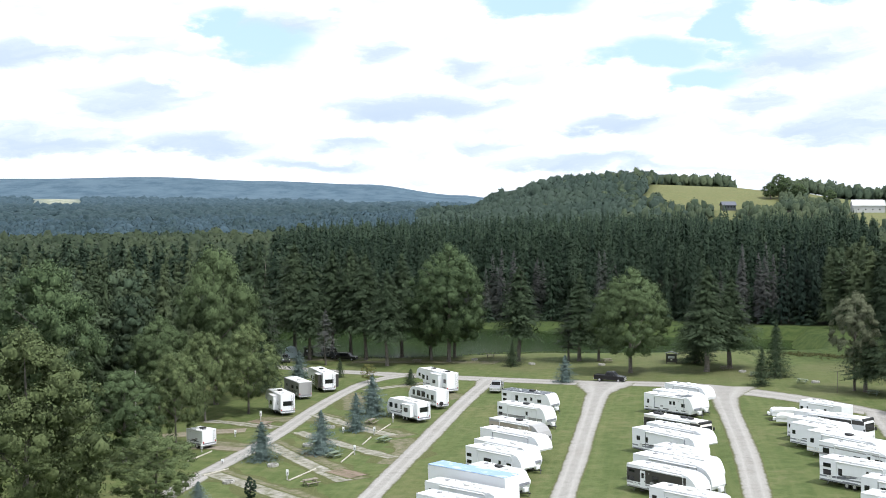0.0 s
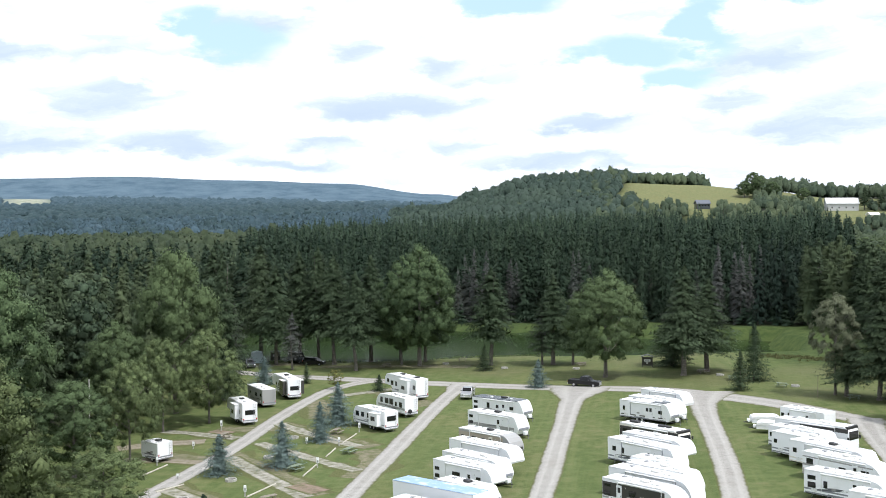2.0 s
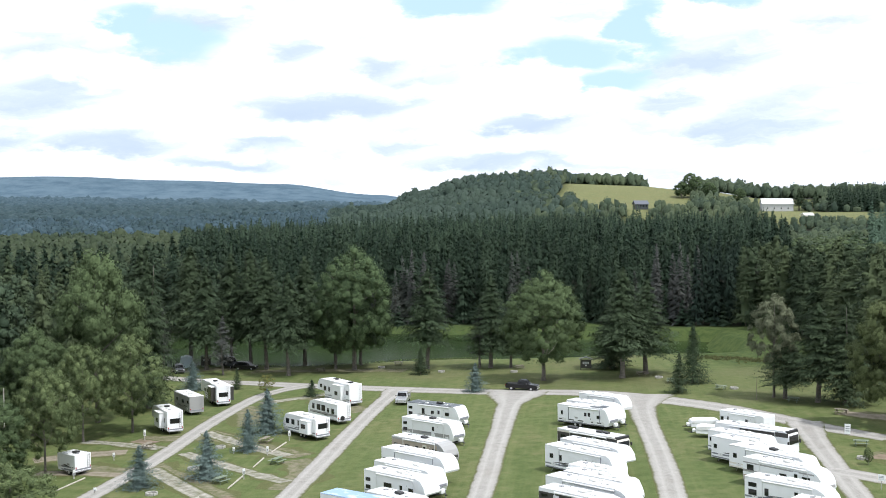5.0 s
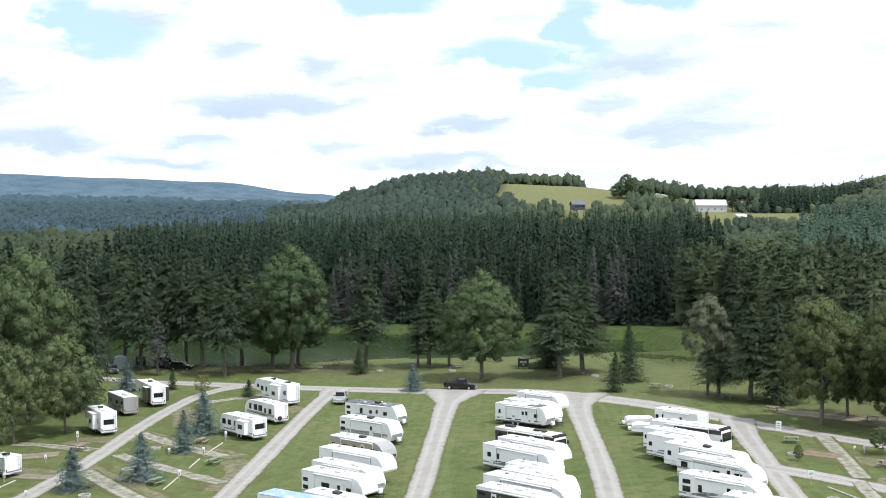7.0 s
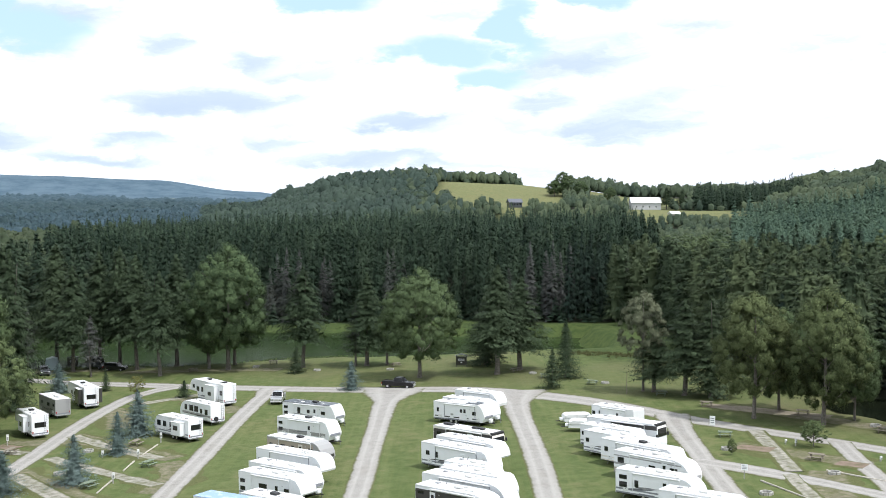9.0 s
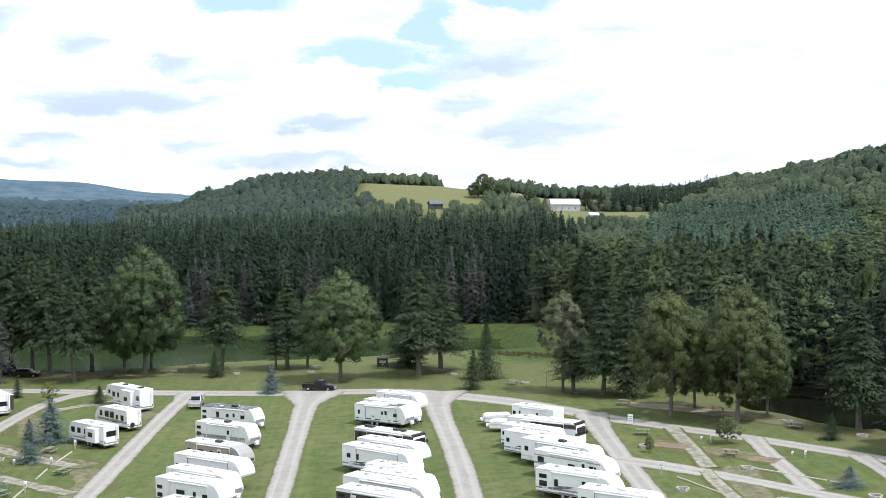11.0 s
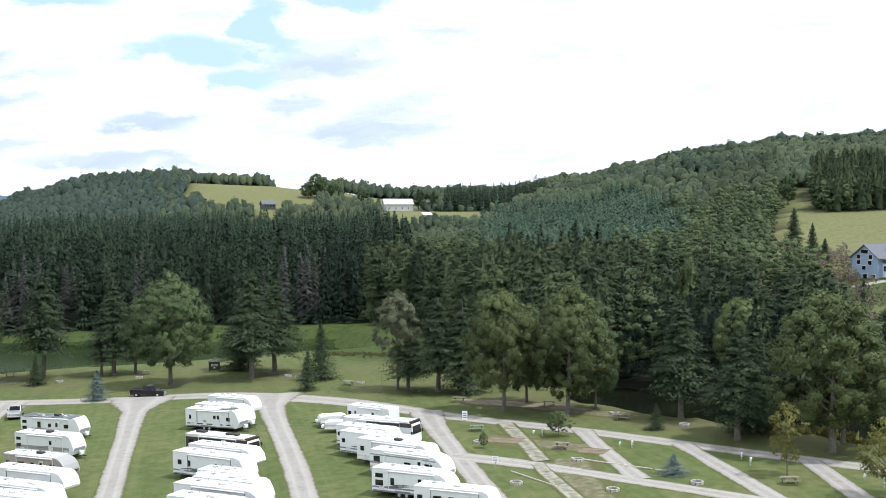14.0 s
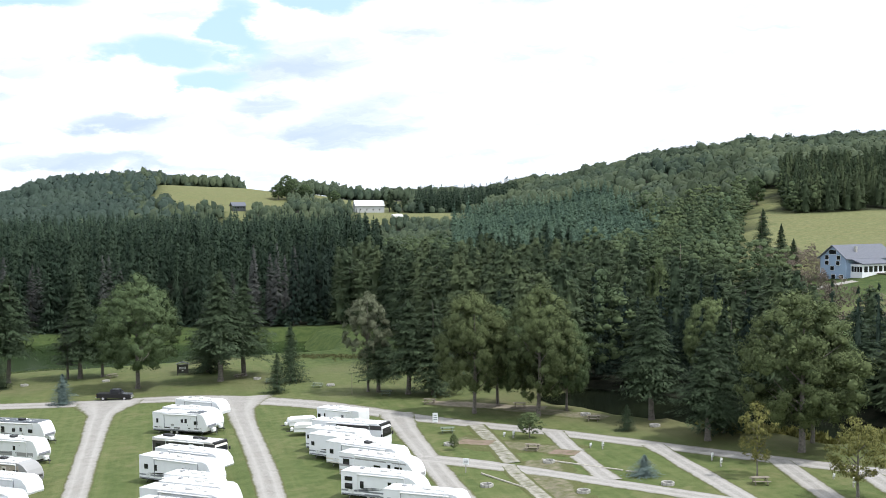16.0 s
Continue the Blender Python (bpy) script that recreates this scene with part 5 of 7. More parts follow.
def crest(az):
    """How far the front wood reaches, up to the cleared strip of the power line."""
    return np.interp(az, [20, 24, 26.6, 31, 33.6, 35.7, 36.8, 38.8, 42], [322, 345, 330, 300, 280, 258, 240, 226, 215])


# the front wood behind the pool
p = planted(rng, 0, 130, 350, 20, 48, 7.9, zone(20, 48))
_az, _r = np.degrees(np.arctan2(p[:, 0], p[:, 1])), np.hypot(p[:, 0], p[:, 1])
keep = (pool_depth(p[:, 0], p[:, 1]) < -2) & (_r < crest(_az)) & ~((_az > 38.2) & (_r > 232))
keep &= rng.uniform(size=len(p)) < np.where(_az < 28, 0.5, 0.95)
p, _az, _r = p[keep], _az[keep], _r[keep]
hh = rng.normal(19.0, 2.4, len(p)) * (0.86 + 0.28 * patchy(p, 46, 12)) * np.interp(_az, [20, 30, 36, 39, 42, 58], [1.08, 1.0, 0.96, 0.84, 0.62, 0.6])
nd = rng.uniform(size=len(p)) < np.where(_az < 29, 1.0, 0.93)
kin = 0.45 * patchy(p, 60, 11) + 0.55 * rng.uniform(0, 1, len(p)) ** 1.4
wood("pine_wood", front_pine, p[nd], hh[nd], rng.uniform(4.0, 5.6, nd.sum()), M["frontpine"], "broad green pines behind the pool", rng, 0.0, kin[nd])
wood("mixed_wood", edge_broad, p[~nd], hh[~nd] * 0.9, rng.uniform(3.8, 5.2, (~nd).sum()), M["slope"], "green broadleaf trees among the pines behind the pool", rng, 0.0, kin[~nd])

# the slope beyond the strip
p = planted(rng, 0, 290, 620, 20, 43, 8.4, zone(20, 43))
_az, _r = np.degrees(np.arctan2(p[:, 0], p[:, 1])), np.hypot(p[:, 0], p[:, 1])
keep = (_r > crest(_az) + np.interp(_az, [24, 30, 36, 40], [130, 90, 75, 70])) & ~bluish(p[:, 0], p[:, 1]) & ~((_az > 40.4) & (_r < 345))
p, _az, _r = p[keep], _az[keep], _r[keep]
kin = np.clip(0.6 * patchy(p, 52, 13) + 0.5 * rng.uniform(0, 1, len(p)) - 0.05, 0, 1)
nd = rng.uniform(size=len(p)) < np.where(patchy(p, 60, 19) > 0.62, 0.8, 0.12)
hh = rng.normal(14.0, 1.7, len(p)) * (0.88 + 0.26 * patchy(p, 46, 12)) * np.interp(_az, [29, 33, 40], [0.80, 1.0, 0.95])
wood("pine_wood", stand_pine, p[nd], hh[nd] * 1.06, rng.uniform(3.6, 4.8, nd.sum()), M["slope"], "green pines on the rising ground", rng, 0.0, kin[nd] * 0.5)
wood("mixed_wood", mid_broad, p[~nd], hh[~nd], rng.uniform(4.2, 5.9, (~nd).sum()), M["slope"], "mixed green trees on the rising ground", rng, 0.0, kin[~nd])

p = planted(rng, 0, 470, 770, 24, 35, 6.8, lambda x, y: woods_mask(x, y) * bluish(x, y))
wood("pine_wood", hill_pine, p, rng.normal(13, 1.8, len(p)), rng.uniform(2.8, 4.2, len(p)), M["bluepine"], "blue-green young pines on the slope", rng, 0.0, patchy(p, 70, 14))
p = planted(rng, 0, 836, 960, 22, 28, 6.8, lambda x, y: woods_mask(x, y) * sprucy(x, y))
wood("spruce_stand", hill_pine, p, rng.normal(14.5, 1.2, len(p)), rng.uniform(3.0, 4.0, len(p)), M["spruce"], "dark spruce stand behind the hillside barn", rng)

p = planted(rng, 0, 140, 220, 22, 46, 5.6, lambda x, y: smooth(-24, -20, pool_depth(x, y)) * (pool_depth(x, y) < -2) * ((x - 90.6) * 0.93 + (y - 138.6) * 0.37 > 15))
wood("hemlock_wood", near_pine, p, rng.normal(14, 2.5, len(p)), rng.uniform(2.6, 3.8, len(p)), M["hemlock"], "dark hemlocks along the far bank of the pool", rng)

# hills
p = planted(rng, 0, 590, 1330, -26, 47.5, 5.8, lambda x, y: woods_mask(x, y) * ~(bluish(x, y) | sprucy(x, y)))
_az, _r = np.degrees(np.arctan2(p[:, 0], p[:, 1])), np.hypot(p[:, 0], p[:, 1])
keep = (_r < np.interp(_az, [-30, 2, 5, 56], [1330, 1330, 1085, 1085])) & ~((_az > 40.5) & (_r < 690))
keep &= ~((_az > 12) & (_az < 22) & (_r > 640) & (_r < 900) & (rng.uniform(size=len(p)) < 0.35)) & ~((_az > -6) & (_az < 20) & (_r < 650))
keep &= (_az > -6) | (_r < 1000) | (rng.uniform(size=len(p)) < 0.6)
keep &= (_az < 27) | (rng.uniform(size=len(p)) < 0.66)
p, _az, _r = p[keep], _az[keep], _r[keep]
full = np.where(_az > 27, rng.uniform(1.05, 1.5, len(p)), 1.0)
grow = np.interp(_az, [25, 30], [1.0, 0.84]) * np.where((_az > 10) & (_az < 26) & (_r < np.where(_az > 15.5, 1000, 890)), 0.70, 1.0) * np.where(rng.uniform(size=len(p)) < 0.03, 1.25, 1.0)
warm = (_az > 35.5) & (_az < 39) & (_r < 760)
west = (_az < -5) & (_r < 860)
# trees farther off take the materials that carry painted haze
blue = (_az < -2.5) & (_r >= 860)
hazed = (_az < 9 + 2.5 * fold((p[:, 0], p[:, 1]), 120, 8) + rng.normal(0, 1.6, len(p))) & ~west & ~blue
for sel, mat, lb in ((~warm & ~west & ~blue & ~hazed, M["hill"], "broadleaf woods over the hills"), (hazed, M["hazehill"], "broadleaf woods over the hill with blue haze in their colour"), (blue, M["valley"], "woods on the valley floor with blue haze in their colour"), (west, M["canopy"], "olive-green woods in the near valley"), (warm, M["canopy"], "yellow-green broadleaf trees above the meadow")):
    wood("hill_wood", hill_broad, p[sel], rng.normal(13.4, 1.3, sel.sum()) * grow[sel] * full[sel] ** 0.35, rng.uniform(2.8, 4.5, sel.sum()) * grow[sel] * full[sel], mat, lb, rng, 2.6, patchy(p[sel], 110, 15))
p = planted(rng, 0, 930, 1085, 33.6, 47.5, 11.0, lambda x, y: woods_mask(x, y))
wood("hill_wood", ridge_broad, p, rng.normal(14.0, 1.8, len(p)), rng.uniform(5.0, 7.0, len(p)), M["hill"], "large round trees along the ridge", rng, 2.6, rng.uniform(0, 0.6, len(p)))
p = planted(rng, 0, 1028, 1082, 8.5, 16.4, 6.0, lambda x, y: woods_mask(x, y))
wood("hedge", hill_broad, p, rng.uniform(7, 9, len(p)), rng.uniform(2.6, 3.6, len(p)), M["hill"], "dark wooded hedge along the top of a field", rng, 2.6)
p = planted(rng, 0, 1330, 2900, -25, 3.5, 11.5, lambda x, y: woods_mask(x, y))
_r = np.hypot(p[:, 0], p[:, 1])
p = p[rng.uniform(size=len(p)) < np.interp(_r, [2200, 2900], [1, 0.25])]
# the tint rises with range and paints in the haze
wood("valley_wood", far_broad, p, rng.normal(10, 2.2, len(p)), rng.uniform(5.0, 8.5, len(p)), M["valley"], "woods across the valley, painted bluer with haze as they recede", rng, 2.6, 0.8 * smooth(1500, 2600, np.hypot(p[:, 0], p[:, 1])) + rng.uniform(0, 0.2, len(p)))

# dark pine stand above the meadow, and single trees by the houses
p = planted(rng, 0, 548, 680, 40.6, 47.5, 7.0, lambda x, y: woods_mask(x, y))
wood("pine_stand", far_pine, p, rng.normal(17, 1.4, len(p)), rng.uniform(3.4, 4.6, len(p)), M["pine"], "dark pine stand along the top of the meadow", rng)
tree("round", 373.7, 455.7, 14.8, 9.6, 0)
for x, y, h, w in ((250.3, 304.6, 15.5, 7.4), (245, 289.4, 11.8, 5.2), (242.6, 280.9, 8.0, 4.4)):
    tree("spruce", x, y, h, w, 1)
for x, y, h, w in ((306, 795, 17.0, 10.0), (317, 792, 15.0, 8.0)):
    tree("pine", x, y, h, w, 1)
for x, y, h, w in ((251, 884, 20.0, 17.0), (263, 872, 14.0, 13.0), (243, 880, 13.0, 14.0), (280, 850, 13, 11)):
    tree("oak", x, y, h, w, 2)


def weeds(name, line, deep, n, high, material, label, seed):
    """A strip of overgrown plants along a line."""
    r = np.random.default_rng(seed)
    p = np.array(line, float)
    t = r.uniform(0, len(p) - 1.001, n)
    i = t.astype(int)
    xy = p[i] + (p[i + 1] - p[i]) * (t - i)[:, None] + r.normal(0, deep, (n, 2))
    k = 9
    xy = np.repeat(xy, k, 0) + r.normal(0, 0.35, (n * k, 2))
    hh = high * r.uniform(0.4, 1.1, n * k)
    C = np.stack([xy[:, 0], xy[:, 1], land(xy[:, 0], xy[:, 1]) + hh * 0.5], 1)
    N = np.concatenate([r.normal(size=(n * k, 2)), r.uniform(0, 0.6, (n * k, 1))], 1)
    v, f, _ = cards(C, N, np.array([0, 0, 1.0]) + r.normal(0, 0.3, (n * k, 3)), hh, hh * 0.5)
    return tagged(new(name, mesh_from(name, v, f, material)), label, "weeds", kind="stuff")


weeds("dry_weeds", [(66, 231), (73, 226), (79, 219), (84, 212)], 1.6, 260, 0.45, M["weed"], "brown dry weeds along the pond bank", 1)
weeds("goldenrod", [(92, 126), (97, 121), (102, 114), (108, 104)], 1.2, 300, 1.3, M["yellow"], "yellow-green goldenrod at the rim of the woods", 2)
weeds("bank_grass", [(-40, 252), (-20, 251), (0, 250.5), (20, 249.5), (40, 246), (60, 240)], 0.6, 420, 0.45, M["lime"], "longer grass along the pond shore", 3)
bush = [unit(broad_crown(np.random.default_rng(30 + i), 6, 2.6, 0.2, 26, 24, 0.24, 1, 0), 6, 2.6) for i in range(3)]
p = planted(rng, 0, 205, 300, 38.5, 50, 4.0, lambda x, y: smooth(-1, 1, rng.normal(0, 0.6, len(x)) + 0.1))
p = p[(np.hypot(p[:, 0] - 231, p[:, 1] - 250) > 15)]
_az, _r = np.degrees(np.arctan2(p[:, 0], p[:, 1])), np.hypot(p[:, 0], p[:, 1])
tall = np.interp(_az, [38, 42.3, 43.2, 50], [9.5, 8.5, 4.0, 4.0])
sel = (_az > 42.6) | (_r < 262)
q = planted(rng, 0, 300, 392, 39.5, 42.2, 4.6, lambda x, y: 0 * x + 1)
wood("scrub", bush, q, rng.uniform(2.5, 6.0, len(q)), rng.uniform(1.6, 2.8, len(q)), M["twig"], "brownish scrub at the foot of the meadow", rng)
tree("young", 121.5, 177.4, 15.0, 8.0, 1)
wood("scrub", bush, p[sel], (tall * rng.uniform(0.6, 1.15, len(p)))[sel], (tall * rng.uniform(0.24, 0.36, len(p)))[sel], M["twig"], "leafless brownish trees and scrub below the house", rng)

# ---- campers ----
def wheel(parent, x, y, r=0.36, w=0.24):
    bm = tube(bmesh.new(), (0, -w / 2, 0), (0, w / 2, 0), r, r, 18)
    bmesh.ops.bevel(bm, geom=[e for e in bm.edges if abs(e.verts[0].co.y - e.verts[1].co.y) < 1e-4], offset=0.04, segments=2, affect="EDGES")
    t = part("wheel", bm, M["tyre"], parent, m=Matrix.Translation((x, y, r)))
    s = 1 if y > 0 else -1
    part("rim", tube(bmesh.new(), (0, s * 0.02, 0), (0, s * (w / 2 + 0.012), 0), r * 0.62, r * 0.52, 14), M["rim"], t)
    return t


def window(parent, x, z, w, h, side, wid, frame_mat=None):
    """A framed window on a long side (side -1 or 1), at x along it and z up to its middle."""
    y = side * wid / 2
    bm = bmesh.new()
    t = 0.05
    y0, y1 = sorted((y - side * 0.02, y + side * 0.025))
    for a, b, c, d in ((-w / 2, w / 2, h / 2 - t, h / 2), (-w / 2, w / 2, -h / 2, -h / 2 + t), (-w / 2, -w / 2 + t, -h / 2 + t, h / 2 - t), (w / 2 - t, w / 2, -h / 2 + t, h / 2 - t)):
        box(bm, x + a, x + b, y0, y1, z + c, z + d)
    f = part("window", bm, frame_mat or M["black"], parent)
    y0, y1 = sorted((y - side * 0.02, y + side * 0.012))
    part("pane", bmbox(x - w / 2 + t, x + w / 2 - t, y0, y1, z - h / 2 + t, z + h / 2 - t), M["glass"], f)


def end_window(parent, x, y, z, w, h, out):
    bm = bmesh.new()
    t = 0.05
    x0, x1 = sorted((x - out * 0.02, x + out * 0.025))
    for a, b, c, d in ((-w / 2, w / 2, h / 2 - t, h / 2), (-w / 2, w / 2, -h / 2, -h / 2 + t), (-w / 2, -w / 2 + t, -h / 2 + t, h / 2 - t), (w / 2 - t, w / 2, -h / 2 + t, h / 2 - t)):
        box(bm, x0, x1, y + a, y + b, z + c, z + d)
    f = part("window", bm, M["black"], parent)
    x0, x1 = sorted((x - out * 0.02, x + out * 0.012))
    part("pane", bmbox(x0, x1, y - w / 2 + t, y + w / 2 - t, z - h / 2 + t, z + h / 2 - t), M["glass"], f)


def swooshes(root, L, W, sd, seed):
    """Painted curved lines along a camper's side."""
    r = random.Random(seed)
    for k in range(r.choice((2, 3, 3, 4))):
        x0 = L * r.uniform(0.12, 0.5)
        ln = L * r.uniform(0.22, 0.42)
        z0, rise, bow = r.uniform(1.0, 1.45), r.uniform(-0.15, 0.5), r.uniform(-0.3, 0.35)
        thick = r.uniform(0.06, 0.2)
        bm = bmesh.new()
        rows = []
        for i in range(9):
            t = i / 8
            z = z0 + rise * t * t + bow * t * (1 - t)
            w = thick * (0.15 + math.sin(math.pi * min(1, t * 1.15 + 0.02)) ** 0.7) * 0.5
            rows.append((bm.verts.new((x0 + ln * t, sd * (W / 2 + 0.011), z - w)), bm.verts.new((x0 + ln * t, sd * (W / 2 + 0.011), z + w))))
        for a, b in zip(rows, rows[1:]):
            bm.faces.new((a[0], b[0], b[1], a[1]) if sd < 0 else (a[0], a[1], b[1], b[0]))
        bmesh.ops.solidify(bm, geom=bm.faces[:], thickness=0.004)
        part("decal", bm, M[r.choice(("stripe", "dark", "grey", "dark", "stripe"))], root, "curved painted line")


def camper(x, y, yaw, length, kind="travel", high=3.05, body="white", lower="stripe", top="roof", slide=(), near=(), far=(), rear=False,
           awning=True, units=(0.5,), band=(0.95, 1.12), panel=None, label="", corner=True, nose="white", door=0.62, bare=False, bands=(), dash=False, dark_units=False):
    """A camper. (x, y): the rear corner on its right-hand side (or, with corner False, the middle of its rear); yaw: where its front points.
    near, far: windows on the right and left side as (share of the length, height, width, tallness)."""
    W = 2.46
    c, s = math.cos(radians(yaw)), math.sin(radians(yaw))
    length = length * 0.93
    if corner:
        x, y = x - s * W / 2, y + c * W / 2
    mx, my = x + c * length / 2, y + s * length / 2
    name = {"motor": "motorhome", "fifth": "fifth_wheel_camper", "box": "park_trailer"}.get(kind, "travel_trailer")
    root = new(name)
    z0, z1 = float(land(x, y)), float(land(x + c * length, y + s * length))
    root.matrix_basis = pose(x, y, z0 + 0.03) @ Matrix.Rotation(radians(yaw), 4, "Z") @ Matrix.Rotation(-math.atan2(z1 - z0, length) * 0.8, 4, "Y")
    tagged(root, label, "camper", "parked campers")
    L, H = length, high
    if kind == "fifth":
        prof = [(0.0, 0.55), (0.0, H - 0.12), (0.12, H), (L - 1.3, H + 0.02), (L - 0.75, H - 0.12), (L - 0.2, H - 0.75), (L, H - 1.5), (L - 0.1, 1.62), (L - 2.5, 1.55), (L - 2.7, 1.35), (L - 2.75, 0.6)]
    elif kind == "motor":
        prof = [(0.0, 0.5), (-0.05, 1.2), (0.0, H - 0.15), (0.15, H), (L - 0.7, H), (L - 0.28, H - 0.14), (L - 0.08, H - 0.6), (L, 1.5), (L + 0.02, 0.7), (L - 0.15, 0.42)]
    elif kind == "box":
        prof = [(0.0, 0.5), (0.0, H), (L - 0.1, H), (L, H - 0.1), (L, 0.9), (L - 0.15, 0.5)]
    elif kind == "round":
        prof = [(0.0, 0.55), (0.0, H - 0.1), (0.1, H), (L - 1.9, H), (L - 1.3, H - 0.1), (L - 0.75, H - 0.38), (L - 0.3, H - 0.85), (L - 0.05, H - 1.4), (L, 1.15), (L - 0.15, 0.75), (L - 0.5, 0.5)]
    else:
        prof = [(0.0, 0.55), (0.0, H - 0.12), (0.1, H), (L - 1.05, H), (L - 0.7, H - 0.12), (L - 0.3, H - 0.75), (L, 1.55), (L - 0.02, 1.25), (L - 0.3, 0.62), (L - 0.5, 0.55)]
    part("body", prism(bmesh.new(), prof, -W / 2, W / 2, 0.05, 2), M[body], root)
    rx1 = {"fifth": L - 1.35, "motor": L - 0.75, "box": L - 0.05, "round": L - 1.9}.get(kind, L - 1.1)
    bm = bmbox(0.02, rx1, -W / 2 - 0.03, W / 2 + 0.03, H - 0.03, H + 0.05, bevel=0.025)
    for v in bm.verts:
        if v.co.z > H:
            v.co.z += 0.05 * (1 - (v.co.y / (W / 2)) ** 2)
    part("roof", bm, M[top], root)
    # side bands
    for sd in (-1, 1):
        y0, y1 = sorted((sd * (W / 2 - 0.02), sd * (W / 2 + 0.008)))
        xe = L - 2.9 if kind == "fifth" else L - 0.75
        if dash:
            for k in range(5):
                part("stripe", bmbox(0.3 + k * xe / 5, 0.3 + k * xe / 5 + xe * 0.12, y0, y1, *band), M["dark"], root)
        else:
            part("stripe", bmbox(0.06, xe, y0, y1, *band), M[lower], root)
        for za, zb, mat in bands:
            part("stripe", bmbox(0.04, xe - 0.3, y0, y1, za, zb), M[mat], root)
        if not (dash or panel or bare):
            side = -1 if corner else 1
            if sd == side:
                swooshes(root, L, W, sd, int(L * 100 + x * 7) % 997)
        part("skirt", bmbox(0.1, xe - 0.1, y0, y1, 0.57, 0.72), M[lower], root)
        if panel:
            part("side_panel", bmbox(0.05, (L - 2.9 if kind == "fifth" else L - 1.5), y0, y1 + (0 if sd < 0 else 0), 1.2, H - 0.35), M[panel], root)
        ym, yo = sorted((sd * (W / 2 - 0.03), sd * (W / 2 + 0.03)))
        part("drip_rail", bmbox(0.05, rx1, ym, yo, H - 0.1, H - 0.05), M["roof"], root)
    # running gear
    fl = L - 2.7 if kind == "fifth" else L - 0.5
    part("chassis", bmbox(0.0, fl, -0.85, 0.85, 0.36, 0.56), M["black"], root)
    if kind == "motor":
        for px in (0.24 * L, 0.80 * L):
            for sd in (-1, 1):
                wheel(root, px, sd * 1.05, 0.46, 0.3)
    else:
        xw = 0.42 * fl if kind != "fifth" else 0.38 * L
        for px in ((xw - 0.46, xw + 0.46) if L > 6 else (xw,)):
            for sd in (-1, 1):
                wheel(root, px, sd * 1.08)
        for sd in (-1, 1):
            y0, y1 = sorted((sd * 1.1, sd * (W / 2 + 0.03)))
            part("wheel_arch", bmbox(xw - 0.95, xw + 0.95, y0, y1, 0.72, 0.80, bevel=0.02), M["stripe"], root)
        if kind == "fifth":
            part("pin_box", bmbox(L - 1.9, L - 1.3, -0.25, 0.25, 1.2, 1.6, bevel=0.04), M["black"], root)
            for sd in (-1, 1):
                part("landing_leg", bmbox(L - 2.6, L - 2.48, sd * 0.9 - 0.06, sd * 0.9 + 0.06, 0.02, 1.4), M["steel"], root)
        else:
            bm = tube(tube(bmesh.new(), (L - 0.7, -0.8, 0.45), (L + 1.05, 0, 0.45), 0.05), (L - 0.7, 0.8, 0.45), (L + 1.05, 0, 0.45), 0.05)
            part("drawbar", bm, M["black"], root)
            part("jack", tube(bmesh.new(), (L + 0.8, 0, 0.02), (L + 0.8, 0, 1.0), 0.05), M["steel"], root)
            part("gas_bottle_cover", bmbox(L + 0.05, L + 0.5, -0.35, 0.35, 0.5, 1.05, bevel=0.12, seg=3), M["white"], root)
        for px in (0.6, fl - 0.8):
            for sd in (-1, 1):
                part("stabiliser", tube(bmesh.new(), (px, sd * 0.7, 0.0), (px + 0.25, sd * 0.7, 0.4), 0.035), M["steel"], root)
    part("bumper", bmbox(-0.12, 0.0, -1.1, 1.1, 0.42, 0.54, bevel=0.02), M["steel"] if kind != "motor" else M["white"], root)
    for sd in (-1, 1):
        part("tail_light", bmbox(-0.02, 0.01, sd * 1.05 - 0.08, sd * 1.05 + 0.08, 0.85, 1.1), M["redlight"], root)
    # roof fittings
    if not bare:
        quirk = random.Random(int(x * 13 + y * 7))
        for u in units:
            bm = bmbox(u * L - 0.48, u * L + 0.44, -0.36, 0.36, H + 0.07, H + 0.36, bevel=0.11, seg=3)
            for v in bm.verts:
                if v.co.x > u * L and v.co.z > H + 0.2:
                    v.co.z -= 0.07
            unit_box = part("air_conditioner", bm, M["black"] if dark_units else M["shell"], root)
            part("grille", bmbox(u * L - 0.47, u * L - 0.40, -0.24, 0.24, H + 0.12, H + 0.28), M["stripe"], unit_box)
        n_seams = max(2, int(rx1 / 2.6))
        for k in range(n_seams):
            sx = (k + 0.6 + quirk.uniform(-0.2, 0.2)) * rx1 / n_seams
            part("roof_seam", bmbox(sx - 0.03, sx + 0.03, -W / 2 + 0.12, W / 2 - 0.12, H + 0.03, H + 0.075), M["seam"], root)
        for sd in (-1, 1):
            part("roof_edge_trim", bmbox(0.05, rx1 - 0.05, sd * (W / 2 - 0.10) - 0.025, sd * (W / 2 - 0.10) + 0.025, H + 0.02, H + 0.065), M["seam"], root)
        if L > 7:
            dome = bmbox(0.55 * L - 0.3, 0.55 * L + 0.3, 0.45, 0.85, H + 0.03, H + 0.2, bevel=0.08, seg=2)
            part("skylight", dome, M["shell"], root)
            part("antenna", tube(bmesh.new(), (0.62 * L, -0.55, H + 0.12), (0.62 * L + 1.1, -0.55, H + 0.16), 0.03, seg=6), M["seam"], root)
